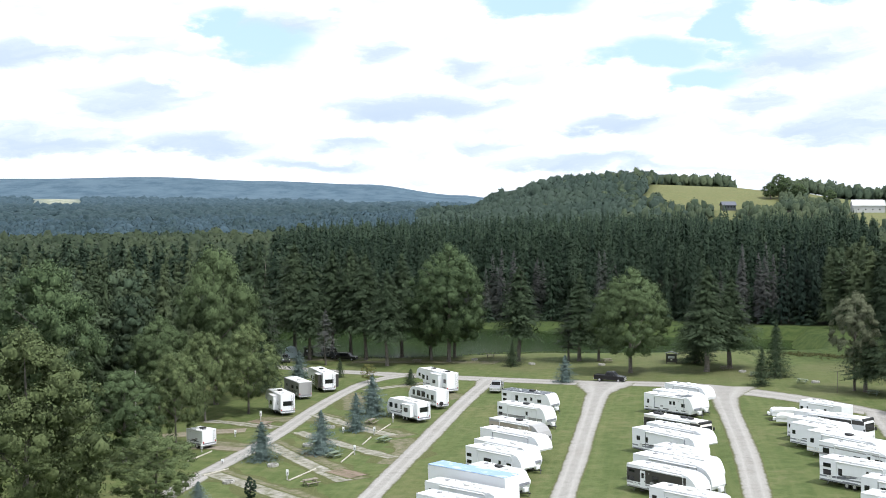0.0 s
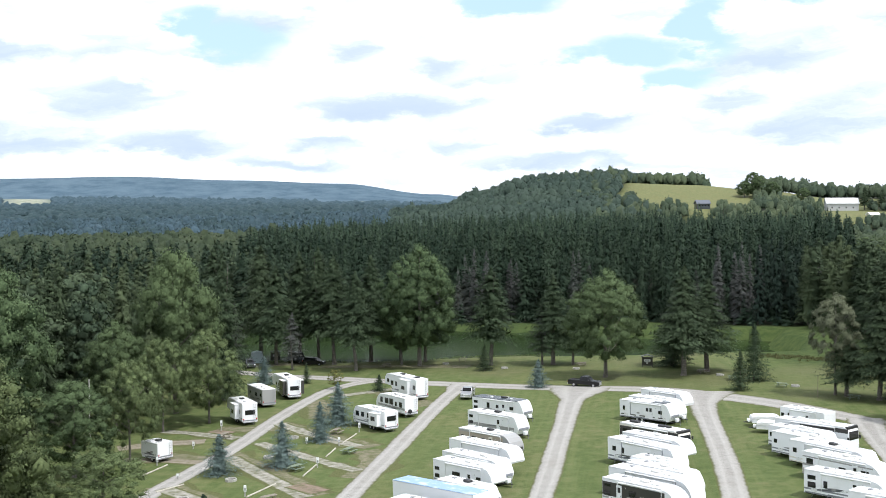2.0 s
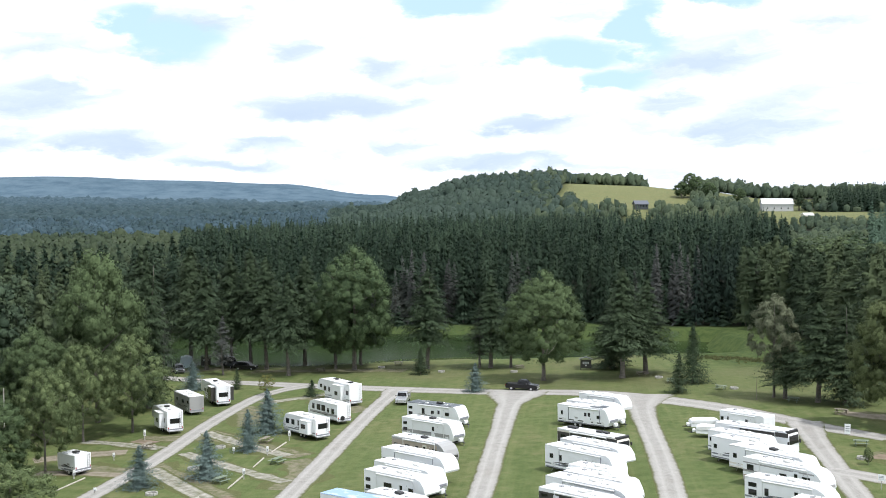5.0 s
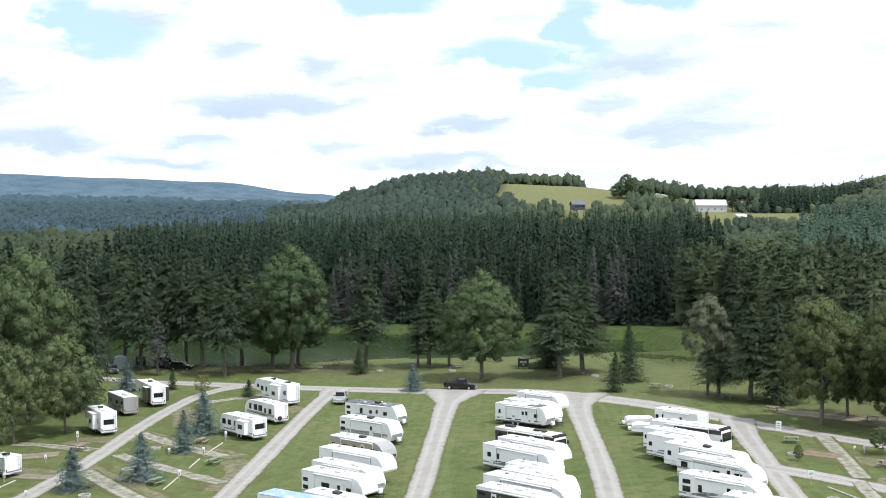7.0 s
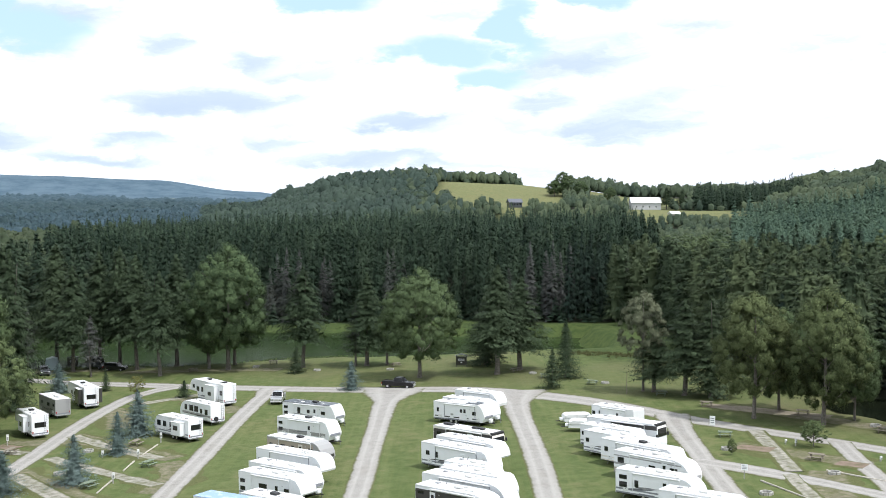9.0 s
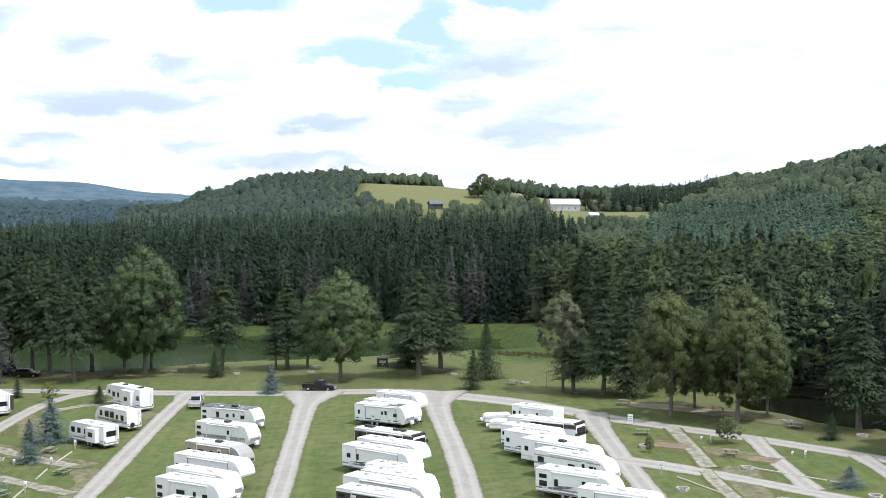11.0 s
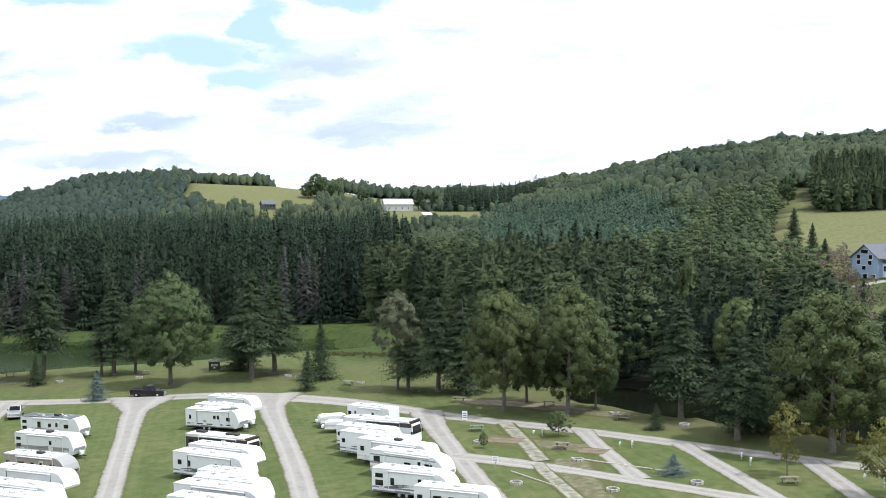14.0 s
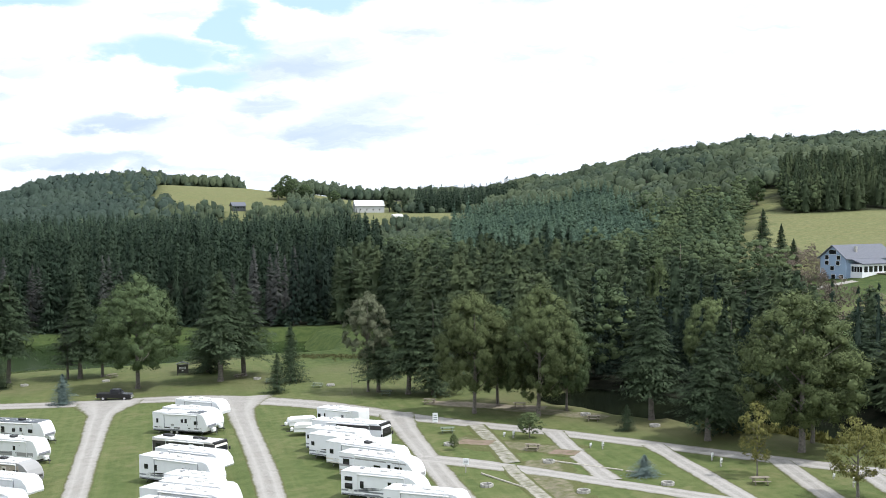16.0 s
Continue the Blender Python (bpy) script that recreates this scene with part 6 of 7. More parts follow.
        for u, yy in ((0.18, 0.4), (0.70 if L > 6 else 0.8, -0.35), (0.34, -0.5)):
            part("roof_vent", bmbox(u * L - 0.22, u * L + 0.22, yy - 0.22, yy + 0.22, H + 0.04, H + 0.16, bevel=0.03), M["roof"] if u > 0.2 else M["steel"], root)
        part("vent_pipe", tube(bmesh.new(), (0.27 * L, 0.7, H), (0.27 * L, 0.7, H + 0.2), 0.05), M["steel"], root)
    if awning:
        part("awning", tube(bmesh.new(), (0.22 * L, -W / 2 - 0.09, H - 0.2), (min(0.82 * L, rx1), -W / 2 - 0.09, H - 0.2), 0.085, seg=10), M["roof"], root)
        for px in (0.22 * L, min(0.82 * L, rx1)):
            part("awning_arm", bmbox(px - 0.03, px + 0.03, -W / 2 - 0.06, -W / 2 - 0.005, 0.9, H - 0.2), M["stripe"] if int(L * 10) % 2 else M["roof"], root)
    # lockers, grilles and lamps along the sides
    for sd in (-1, 1):
        ya, yb = sorted((sd * (W / 2 - 0.01), sd * (W / 2 + 0.022)))
        for u, wd in ((0.13, 0.7), (0.88 if kind not in ("fifth", "round") else 0.7, 0.6)):
            lk = part("locker_door", bmbox(u * L - wd / 2, u * L + wd / 2, ya, yb, 0.78, 1.18, bevel=0.01), M["roof"], root)
            part("latch", bmbox(u * L - 0.05, u * L + 0.05, *sorted((sd * (W / 2 + 0.02), sd * (W / 2 + 0.035))), 1.06, 1.11), M["black"], lk)
        part("grille", bmbox(0.37 * L - 0.25, 0.37 * L + 0.25, ya, yb, 1.25, 1.5), M["grey"], root)
        part("porch_lamp", bmbox((door + 0.09) * L - 0.06, (door + 0.09) * L + 0.06, ya, yb, 2.3, 2.42), M["rim"], root)
    # door
    dx = door * L
    d = part("door", bmbox(dx - 0.36, dx + 0.36, -W / 2 - 0.035, -W / 2 + 0.01, 0.68, 2.55, bevel=0.015), M["cream"] if body in ("tan", "dark", "grey") else M["white"], root)
    part("pane", bmbox(dx - 0.2, dx + 0.2, -W / 2 - 0.045, -W / 2 - 0.03, 1.75, 2.3), M["glass"], d)
    part("handle", bmbox(dx + 0.24, dx + 0.3, -W / 2 - 0.07, -W / 2 - 0.03, 1.35, 1.5), M["black"], d)
    part("step", bmbox(dx - 0.3, dx + 0.3, -W / 2 - 0.3, -W / 2 - 0.02, 0.34, 0.38), M["black"], root)
    for f, z, w, h in near:
        window(root, f * L, z, w, h, -1, W + 0.02)
    for f, z, w, h in far:
        window(root, f * L, z, w, h, 1, W + 0.02)
    if not corner:
        bm = bmesh.new()
        for yy in (-0.95, -0.62):
            tube(bm, (-0.07, yy, 0.9), (-0.07, yy, H), 0.018, seg=6)
        for k in range(6):
            tube(bm, (-0.07, -0.95, 1.1 + k * 0.33), (-0.07, -0.62, 1.1 + k * 0.33), 0.014, seg=6)
        part("ladder", bm, M["steel"], root)
        part("rear_trim", bmbox(-0.012, 0.01, -W / 2 + 0.08, W / 2 - 0.08, 0.66, 0.84), M["stripe"], root, "grey rear trim band")
    if not corner and kind == "round":
        bm = tube(bmesh.new(), (-0.22, 0.35, 0.95), (-0.04, 0.35, 0.95), 0.34, seg=16)
        part("spare_wheel", bm, M["black"], root)
    if rear:
        end_window(root, 0.0, 0, 2.0, 1.6, 0.75, -1)
    for sd, f0, f1, deep, dark in slide:
        y0, y1 = sorted((sd * (W / 2 - 0.05), sd * (W / 2 + deep)))
        so = part("slide_out", bmbox(f0 * L, f1 * L, y0, y1, 0.85, H - 0.35, bevel=0.03), M["dark"] if dark else M[body], root)
        bm = bmbox(f0 * L - 0.05, f1 * L + 0.05, y0, y1 + 0.04 * (sd > 0), H - 0.35, H - 0.29)
        part("slide_roof", bm, M["roof"], so)
        yy = sd * (W / 2 + deep)
        ya, yb = sorted((yy - sd * 0.02, yy + sd * 0.02))
        mid = (f0 + f1) / 2 * L
        part("pane", bmbox(mid - 0.55, mid + 0.55, ya, yb, 1.6, 2.25), M["glass"], so)
    if kind == "motor":
        bm = bmesh.new()
        vs = [bm.verts.new(p) for p in ((L - 0.02, -1.08, 1.75), (L - 0.02, 1.08, 1.75), (L - 0.09, 1.08, H - 0.55), (L - 0.09, -1.08, H - 0.55))]
        bm.faces.new(vs)
        bmesh.ops.translate(bm, vec=(0.05, 0, 0), verts=bm.verts)
        bmesh.ops.solidify(bm, geom=bm.faces[:], thickness=0.03)
        part("windscreen", bm, M["glass"], root)
        for sd in (-1, 1):
            part("headlight", bmbox(L - 0.05, L + 0.05, sd * 0.85 - 0.15, sd * 0.85 + 0.15, 0.85, 1.1, bevel=0.03), M["rim"], root)
            part("mirror", bmbox(L - 0.1, L + 0.12, sd * 1.42 - 0.1, sd * 1.42 + 0.1, 1.7, 2.15, bevel=0.04), M["black"], root)
            y0, y1 = sorted((sd * (W / 2 - 0.02), sd * (W / 2 + 0.02)))
            part("side_panel", bmbox(0.35 * L, L - 0.12, y0, y1, H - 0.75, H - 0.2), M["dark"], root, "black painted band")
        bm = tube(bmesh.new(), (L - 0.35, -1.2, H - 0.12), (L - 0.35, 1.2, H - 0.12), 0.22, seg=10)
        part("front_cap", bm, M["black"], root)
    elif nose != body or kind == "travel":
        x0, x1 = L - 0.5, L + 0.01
        z0n, z1n = (0.62, 1.3)
        if kind in ("travel", "round"):
            part("stone_guard", bmbox(L - 0.16, L + 0.02, -1.0, 1.0, 1.18, 1.5, bevel=0.03), M["stripe"] if nose == "white" else M[nose], root)
    return root


WA = ((0.08, 1.95, 0.55, 0.55), (0.30, 1.95, 0.9, 0.6), (0.48, 2.0, 0.55, 0.5), (0.80, 1.95, 0.75, 0.55))
WB = ((0.07, 2.3, 0.75, 0.4), (0.07, 1.45, 0.75, 0.45), (0.32, 1.95, 0.55, 0.85), (0.50, 1.9, 0.5, 0.5), (0.78, 1.85, 0.8, 0.5))
WC = ((0.06, 1.95, 0.5, 0.5), (0.20, 2.0, 0.3, 0.6))
WD = ((0.10, 2.1, 0.8, 0.5), (0.42, 1.95, 1.1, 0.6), (0.80, 1.95, 0.6, 0.5))
WF = ((0.2, 2.0, 1.0, 0.65), (0.45, 2.0, 0.8, 0.6), (0.58, 2.0, 0.5, 0.6), (0.72, 2.0, 0.7, 0.6))
WHITE = "white travel trailer parked on grass in a storage row"
# second row
camper(3.8, 175.4, -43, 11.0, dark_units=True, near=WB, far=WF, top="solar", units=(0.55,), label="white travel trailer with a dark roof at the row's end")
camper(2.7, 163.0, -47, 10.8, dark_units=True, near=WB[:2], far=WF, lower="grey", band=(1.0, 1.5), label="white travel trailer with grey lower band and windows")
camper(1.1, 149.9, -48, 10.6, dark_units=True, near=WA, far=WF, body="grey", panel="tan", lower="dark", kind="round", nose="dark", label="tan and cream travel trailer with a dark grey nose")
camper(-0.3, 141.4, -48, 11.8, near=WC, far=WF, units=(0.35, 0.7), kind="fifth", high=3.35, label="large white fifth-wheel camper parked on grass")
camper(-1.2, 135.5, -48.5, 10.6, near=WC, far=WF, units=(0.62,), label=WHITE)
camper(-2.3, 130.1, -46, 10.2, near=WB[:2] + ((0.40, 1.95, 1.2, 0.7), (0.78, 1.9, 0.8, 0.55)), far=WF, kind="fifth", high=3.3, label="white fifth-wheel camper with four dark side windows")
camper(-2.0, 122.6, -46, 8.2, dark_units=True, near=WC, far=WF, high=2.65, units=(0.5,), label="low white travel trailer between taller ones")
camper(-6.6, 118.5, -42, 12.2, kind="box", high=3.75, near=((0.30, 1.9, 0.9, 0.7), (0.55, 2.0, 0.6, 0.5), (0.86, 1.9, 0.9, 0.9)), far=WF, top="blueroof", awning=False, bare=True, label="white park trailer with a blue roof cover")
camper(-6.8, 113.4, -41, 11.2, near=((0.12, 2.0, 1.2, 0.75), (0.55, 1.9, 0.7, 0.7), (0.85, 1.95, 0.8, 0.6)), far=WF, label=WHITE)
camper(-7.5, 108.1, -41, 11.0, near=WA, far=WF, label=WHITE)
camper(-8.6, 102.6, -41, 10.5, near=WA, far=WF, label=WHITE)
# third row
camper(30.2, 173.7, -51, 9.0, kind="fifth", high=3.5, near=WD, far=WF, label="tall white fifth-wheel camper at the end of its row")
camper(27.6, 169.8, -49, 9.8, kind="round", high=3.15, near=WC, far=WF, label="white travel trailer with a rounded nose")
striped = camper(25.8, 167.3, -46, 9.8, near=((0.09, 1.9, 0.35, 0.6), (0.55, 2.0, 0.4, 0.5), (0.63, 2.0, 0.2, 0.55), (0.8, 1.8, 0.6, 0.5)), far=WF, units=(0.7,), band=(0.9, 1.06), dash=True, lower="stripe", label="white travel trailer with thin dark stripes and twin wheels")
part("solar_panel", bmbox(5.6, 7.9, -0.95, 0.75, 3.12, 3.17, bevel=0.01), M["solar"], striped, "dark panel on the roof")
camper(22.9, 149.8, -52, 11.0, dark_units=True, kind="motor", high=2.95, body="cream", panel="dark", lower="dark", near=((0.1, 2.0, 0.8, 0.6), (0.4, 2.0, 0.8, 0.6)), far=WF, units=(0.14, 0.2, 0.62, 0.72), label="cream motorhome with dark brown side windows")
camper(21.9, 141.6, -53, 10.8, near=WC, far=WF, kind="fifth", high=3.3, label="white fifth-wheel camper parked close to its neighbours")
camper(19.6, 139.0, -54, 12.0, near=((0.09, 2.0, 0.3, 0.55), (0.115, 2.0, 0.3, 0.55), (0.24, 1.95, 0.35, 0.7)), far=WF, high=3.2, lower="stripe", label="long white travel trailer with grey lower trim")
camper(20.8, 129.6, -50, 7.6, near=WC, far=WF, high=2.8, slide=((-1, 0.02, 0.28, 0.5, False),), label="short white travel trailer with a slide-out")
camper(19.6, 125.6, -50, 9.8, near=WC, far=WF, label=WHITE)
camper(17.3, 123.5, -50, 12.2, near=WC, far=WF, kind="round", high=3.15, label="long white travel trailer with a curved nose")
camper(15.9, 119.0, -49.5, 10.6, near=((0.08, 2.35, 0.9, 0.35), (0.07, 1.5, 0.9, 0.5), (0.42, 1.9, 0.9, 0.6)), far=WF, body="white", panel="dark", lower="grey", kind="round", nose="dark", door=0.24,
       label="charcoal and white travel trailer with a curved nose")
camper(16.6, 108.2, -46, 9.5, near=WA, far=WF, label=WHITE)
camper(14.0, 101.5, -46, 9.5, near=WA, far=WF, label=WHITE)
# fourth row
camper(46.8, 156.6, -57, 8.0, near=WC, far=WF, kind="box", high=3.0, label="boxy white trailer at the head of the row")
camper(43.0, 146.6, -50, 11.4, kind="motor", high=3.35, near=((0.12, 2.2, 1.3, 0.7), (0.5, 2.2, 0.9, 0.6)), far=WF, units=(0.3, 0.6), lower="dark", label="white and black motorhome with a large windscreen")
camper(41.2, 143.6, -55, 9.6, near=WC, far=WF, label=WHITE)
camper(40.4, 139.6, -59, 12.0, near=WC[:1], far=WF, kind="box", high=3.1, awning=False, label="plain white cargo trailer with flat sides")
camper(40.9, 134.2, -59, 12.0, dark_units=True, near=WA[:1], far=WF, high=3.1, lower="cream", label="white travel trailer with beige trim")
camper(40.4, 127.8, -57, 11.2, near=((0.10, 2.05, 0.9, 0.65), (0.52, 1.8, 0.9, 0.5), (0.80, 1.8, 1.0, 0.7)), far=WF, kind="round", lower="tan", band=(0.6, 1.15), bands=((1.5, 1.75, "grey"), (2.45, 2.6, "grey")), nose="grey", door=0.68, label="white travel trailer with broad grey stripes and rounded nose")
camper(37.7, 119.2, -51, 10.4, near=((0.10, 2.3, 0.95, 0.45), (0.10, 1.5, 0.95, 0.6), (0.27, 1.75, 0.45, 0.75)), far=WF, kind="round", lower="stripe", label="white bunkhouse travel trailer with two stacked rear windows")
camper(38.9, 109.6, -48, 9.4, near=WA, far=WF, label=WHITE)
camper(36.5, 103.0, -48, 9.4, near=WA, far=WF, label=WHITE)
# on the sites by the trees
camper(-31.3, 174.4, 116, 9.6, dark_units=True, kind="fifth", high=3.45, far=WF, near=WD, rear=True, corner=False, slide=((1, 0.18, 0.5, 0.75, False),), awning=False, label="white fifth-wheel camper with its slide-out open under trees")
camper(-30.7, 190.6, 117, 9.0, kind="box", high=3.05, far=WD, near=WD, body="grey", corner=False, awning=False, units=(0.4,), label="grey toy-hauler trailer with a plain rear ramp door")
camper(-27.3, 198.0, 113, 11.5, dark_units=True, kind="fifth", high=3.6, far=WF, near=WD, rear=True, corner=False, slide=((1, 0.08, 0.3, 0.7, True), (-1, 0.04, 0.24, 0.7, True)), awning=False, label="white fifth-wheel camper with black slide-outs")
camper(-4.4, 192.0, 120, 12.6, dark_units=True, kind="fifth", high=3.6, far=((0.06, 2.2, 0.8, 0.7), (0.50, 2.1, 0.9, 0.8), (0.62, 2.1, 0.6, 0.8), (0.75, 2.1, 0.9, 0.8), (0.88, 2.4, 0.7, 0.6)), near=WD, corner=False, slide=((1, 0.14, 0.42, 0.8, False),), units=(0.15, 0.6), label="long white fifth-wheel camper with slide-outs beside the road")
camper(-5.9, 176.0, 123, 9.8, far=((0.80, 2.1, 0.7, 0.85), (0.62, 2.1, 1.1, 0.9), (0.46, 2.1, 1.1, 0.9), (0.30, 1.9, 0.5, 0.7), (0.14, 1.9, 0.8, 0.8)), near=WD, kind="round", corner=False, lower="grey", band=(1.1, 1.45), label="white travel trailer with grey lettered stripes and large windows")
camper(-8.6, 164.5, 126, 9.6, far=((0.85, 2.0, 0.9, 0.75), (0.68, 2.0, 0.8, 0.75), (0.5, 2.0, 0.6, 0.75)), near=WD, rear=True, corner=False, slide=((1, 0.1, 0.36, 0.8, False),), label="white travel trailer with an open slide-out on a grass site")
camper(-38.6, 149.8, 140, 4.0, dark_units=True, kind="box", far=(), near=(), high=2.6, corner=False, awning=False, units=(0.4,), lower="stripe", label="small white cargo trailer with black edging")


def popup(x, y, yaw, length):
    """A folded tent trailer."""
    root = new("popup_camper")
    root.matrix_basis = pose(x, y, float(land(x, y)) + 0.02, 0, 0, yaw)
    tagged(root, "folded white tent trailer on the grass", "camper", "parked campers")
    part("body", bmbox(0, length, -1.05, 1.05, 0.45, 0.95, bevel=0.05), M["white"], root)
    part("lid", prism(bmesh.new(), [(-0.05, 0.96), (0.1, 1.38), (0.5, 1.5), (length - 0.6, 1.5), (length - 0.1, 1.32), (length + 0.05, 0.96)], -1.1, 1.1, 0.06), M["roof"], root)
    part("roof_vent", bmbox(length * 0.45, length * 0.45 + 0.45, -0.2, 0.2, 1.5, 1.62, bevel=0.03), M["white"], root)
    part("drawbar", tube(tube(bmesh.new(), (length - 0.2, -0.6, 0.42), (length + 1.1, 0, 0.42), 0.045), (length - 0.2, 0.6, 0.42), (length + 1.1, 0, 0.42), 0.045), M["black"], root)
    part("front_box", bmbox(length + 0.12, length + 0.5, -0.4, 0.4, 0.5, 0.9, bevel=0.06), M["white"], root)
    for sd in (-1, 1):
        wheel(root, length * 0.45, sd * 0.98, 0.29, 0.2)


popup(47.2, 158.4, 175, 4.0)
popup(46.2, 153.2, 160, 3.6)


# ---- vehicles ----
def vehicle(x, y, yaw, length, kind, colour, label, name):
    root = new(name)
    z = float(land(x, y)) + 0.06
    root.matrix_basis = pose(x, y, z, 0, 0, yaw)
    tagged(root, label, "car" if kind != "pickup" else "pickup truck")
    L, W = length, 1.92
    h = {"pickup": 1.9, "suv": 1.75, "van": 2.5}[kind]
    hood = 1.15 if kind != "van" else 1.3
    if kind == "pickup":
        lowp = [(0, 0.55), (0, 1.15), (L * 0.36, 1.18), (L * 0.74, 1.18), (L * 0.97, 1.08), (L, 0.95), (L, 0.5), (L - 0.15, 0.42), (0.1, 0.42)]
        cab = [(L * 0.37, 1.17), (L * 0.40, h - 0.05), (L * 0.44, h), (L * 0.60, h), (L * 0.64, h - 0.06), (L * 0.74, 1.17)]
    elif kind == "suv":
        lowp = [(0, 0.5), (-0.03, 1.0), (0.1, 1.1), (L * 0.72, 1.1), (L * 0.96, 0.98), (L, 0.8), (L, 0.45), (L - 0.2, 0.36), (0.1, 0.36)]
        cab = [(0.05, 1.09), (0.32, h - 0.08), (0.5, h), (L * 0.55, h), (L * 0.60, h - 0.06), (L * 0.73, 1.09)]
    else:
        lowp = [(0, 0.45), (0, 1.3), (L * 0.78, 1.3), (L * 0.97, 1.05), (L, 0.8), (L - 0.05, 0.4)]
        cab = [(0.0, 1.29), (0.08, h - 0.1), (0.2, h), (L * 0.6, h), (L * 0.66, h - 0.1), (L * 0.79, 1.29)]
    bm = prism(bmesh.new(), lowp, -W / 2, W / 2, 0.07, 3)
    part("body", bm, M[colour], root)
    bm = prism(bmesh.new(), cab, -W / 2 + 0.04, W / 2 - 0.04, 0.05, 2)
    for v in bm.verts:
        v.co.y *= 1 - 0.13 * max(0, (v.co.z - 1.2) / (h - 1.2))
    cabin = part("cabin", bm, M[colour], root)
    top = (h + 1.17) / 2
    for sd in (-1, 1):
        xs = (cab[0][0] + 0.28, (cab[0][0] + cab[-1][0]) / 2, cab[-1][0] - 0.62)
        for a, b in zip(xs, xs[1:]):
            bm = bmesh.new()
            for fx, fz in ((a + 0.05, 1.24), (b - 0.05, 1.24), (b - 0.12, h - 0.14), (a + 0.14, h - 0.14)):
                k = 1 - 0.13 * max(0, (fz - 1.2) / (h - 1.2))
                bm.verts.new((fx, sd * ((W / 2 - 0.04) * k + 0.012), fz))
            bm.faces.new(list(bm.verts) if sd < 0 else list(bm.verts)[::-1])
            bmesh.ops.solidify(bm, geom=bm.faces[:], thickness=0.015)
            part("side_window", bm, M["glass"], cabin)
        part("headlight", bmbox(L - 0.16, L + 0.01, sd * 0.72 - 0.17, sd * 0.72 + 0.17, 0.76, 0.93, bevel=0.03), M["rim"], root)
        part("tail_light", bmbox(-0.02, 0.05, sd * 0.86 - 0.08, sd * 0.86 + 0.08, 0.78, 1.06), M["redlight"], root)
        part("mirror", bmbox(cab[-1][0] - 0.5, cab[-1][0] - 0.35, sd * (W / 2 + 0.1) - 0.1, sd * (W / 2 + 0.1) + 0.1, 1.2, 1.4, bevel=0.04), M["black"], root)
        for px in (L * 0.19, L * 0.81):
            wheel(root, px, sd * (W / 2 - 0.14), 0.39 if kind == "pickup" else 0.35, 0.26)
    for nm, (xa, za), (xb, zb) in (("windscreen", cab[-1], cab[-2]), ("rear_window", cab[0], cab[1])):
        bm = bmesh.new()
        d = 0.02 if nm == "windscreen" else -0.02
        for fx, fz, yy in ((xa, za, 0.80), (xa, za, -0.80), (xb, zb, -0.70), (xb, zb, 0.70)):
            bm.verts.new((fx + (xb - xa) * (0.1 if fz == za else -0.05) + d, yy, fz + (zb - za) * (0.1 if fz == za else -0.05) + 0.02))
        bm.faces.new(bm.verts[:])
        bmesh.ops.solidify(bm, geom=bm.faces[:], thickness=0.015)
        part(nm, bm, M["glass"], cabin)
    part("grille", bmbox(L - 0.02, L + 0.03, -0.5, 0.5, 0.62, 0.95, bevel=0.02), M["rim"] if kind == "pickup" else M["black"], root)
    part("bumper", bmbox(L - 0.05, L + 0.08, -0.92, 0.92, 0.42, 0.6, bevel=0.04), M["rim"] if kind == "pickup" else M["black"], root)
    part("bumper", bmbox(-0.12, 0.02, -0.9, 0.9, 0.45, 0.62, bevel=0.03), M["rim"] if kind == "pickup" else M["black"], root)
    if kind == "pickup":
        part("load_bed", bmbox(0.1, L * 0.355, -0.78, 0.78, 1.1, 1.19), M["black"], root)
        for sd in (-1, 1):
            part("bed_rail", bmbox(0.05, L * 0.36, sd * 0.87 - 0.08, sd * 0.87 + 0.08, 1.16, 1.24, bevel=0.02), M[colour], root)
    return root


vehicle(22.3, 201.8, -23, 5.8, "pickup", "blackpaint", "black crew-cab pickup truck on the gravel road", "pickup_truck")
vehicle(4.0, 196.0, -99, 5.7, "pickup", "silver", "silver pickup truck parked at the lane's corner", "pickup_truck")
vehicle(-43.5, 244.0, -70, 4.8, "suv", "greycar", "dark grey car parked under the trees", "car")
vehicle(-31.2, 245.5, -15, 4.8, "suv", "blackpaint", "black car parked on the grass by the road", "car")
vehicle(-35.0, 252.0, -45, 5.2, "van", "greycar", "dark grey van parked near the pond", "van")


# ---- camp furniture ----
def picnic_table(x, y, yaw, green=False):
    root = new("picnic_table")
    root.matrix_basis = pose(x, y, float(land(x, y)) + 0.02, 0, 0, yaw)
    tagged(root, ("green-grey" if green else "weathered brown") + " wooden picnic table with two benches on the grass", "table", "picnic tables")
    mat = M["greenwood"] if green else M["wood"]
    for k in range(5):
        part("plank", bmbox(-0.95, 0.95, -0.38 + k * 0.155, -0.24 + k * 0.155, 0.72, 0.76, bevel=0.006), mat, root)
    for sd in (-1, 1):
        for k in range(2):
            a = sd * (0.66 + 0.15 * k)
            part("bench_plank", bmbox(-0.95, 0.95, a - 0.07, a + 0.07, 0.42, 0.46, bevel=0.006), mat, root)
        for px in (-0.65, 0.65):
            part("leg", tube(bmesh.new(), (px, sd * 0.62, -0.02), (px, sd * 0.2, 0.72), 0.055, seg=4), mat, root)
    for px in (-0.65, 0.65):
        part("crossbar", bmbox(px - 0.025, px + 0.025, -0.82, 0.82, 0.33, 0.42), mat, root)


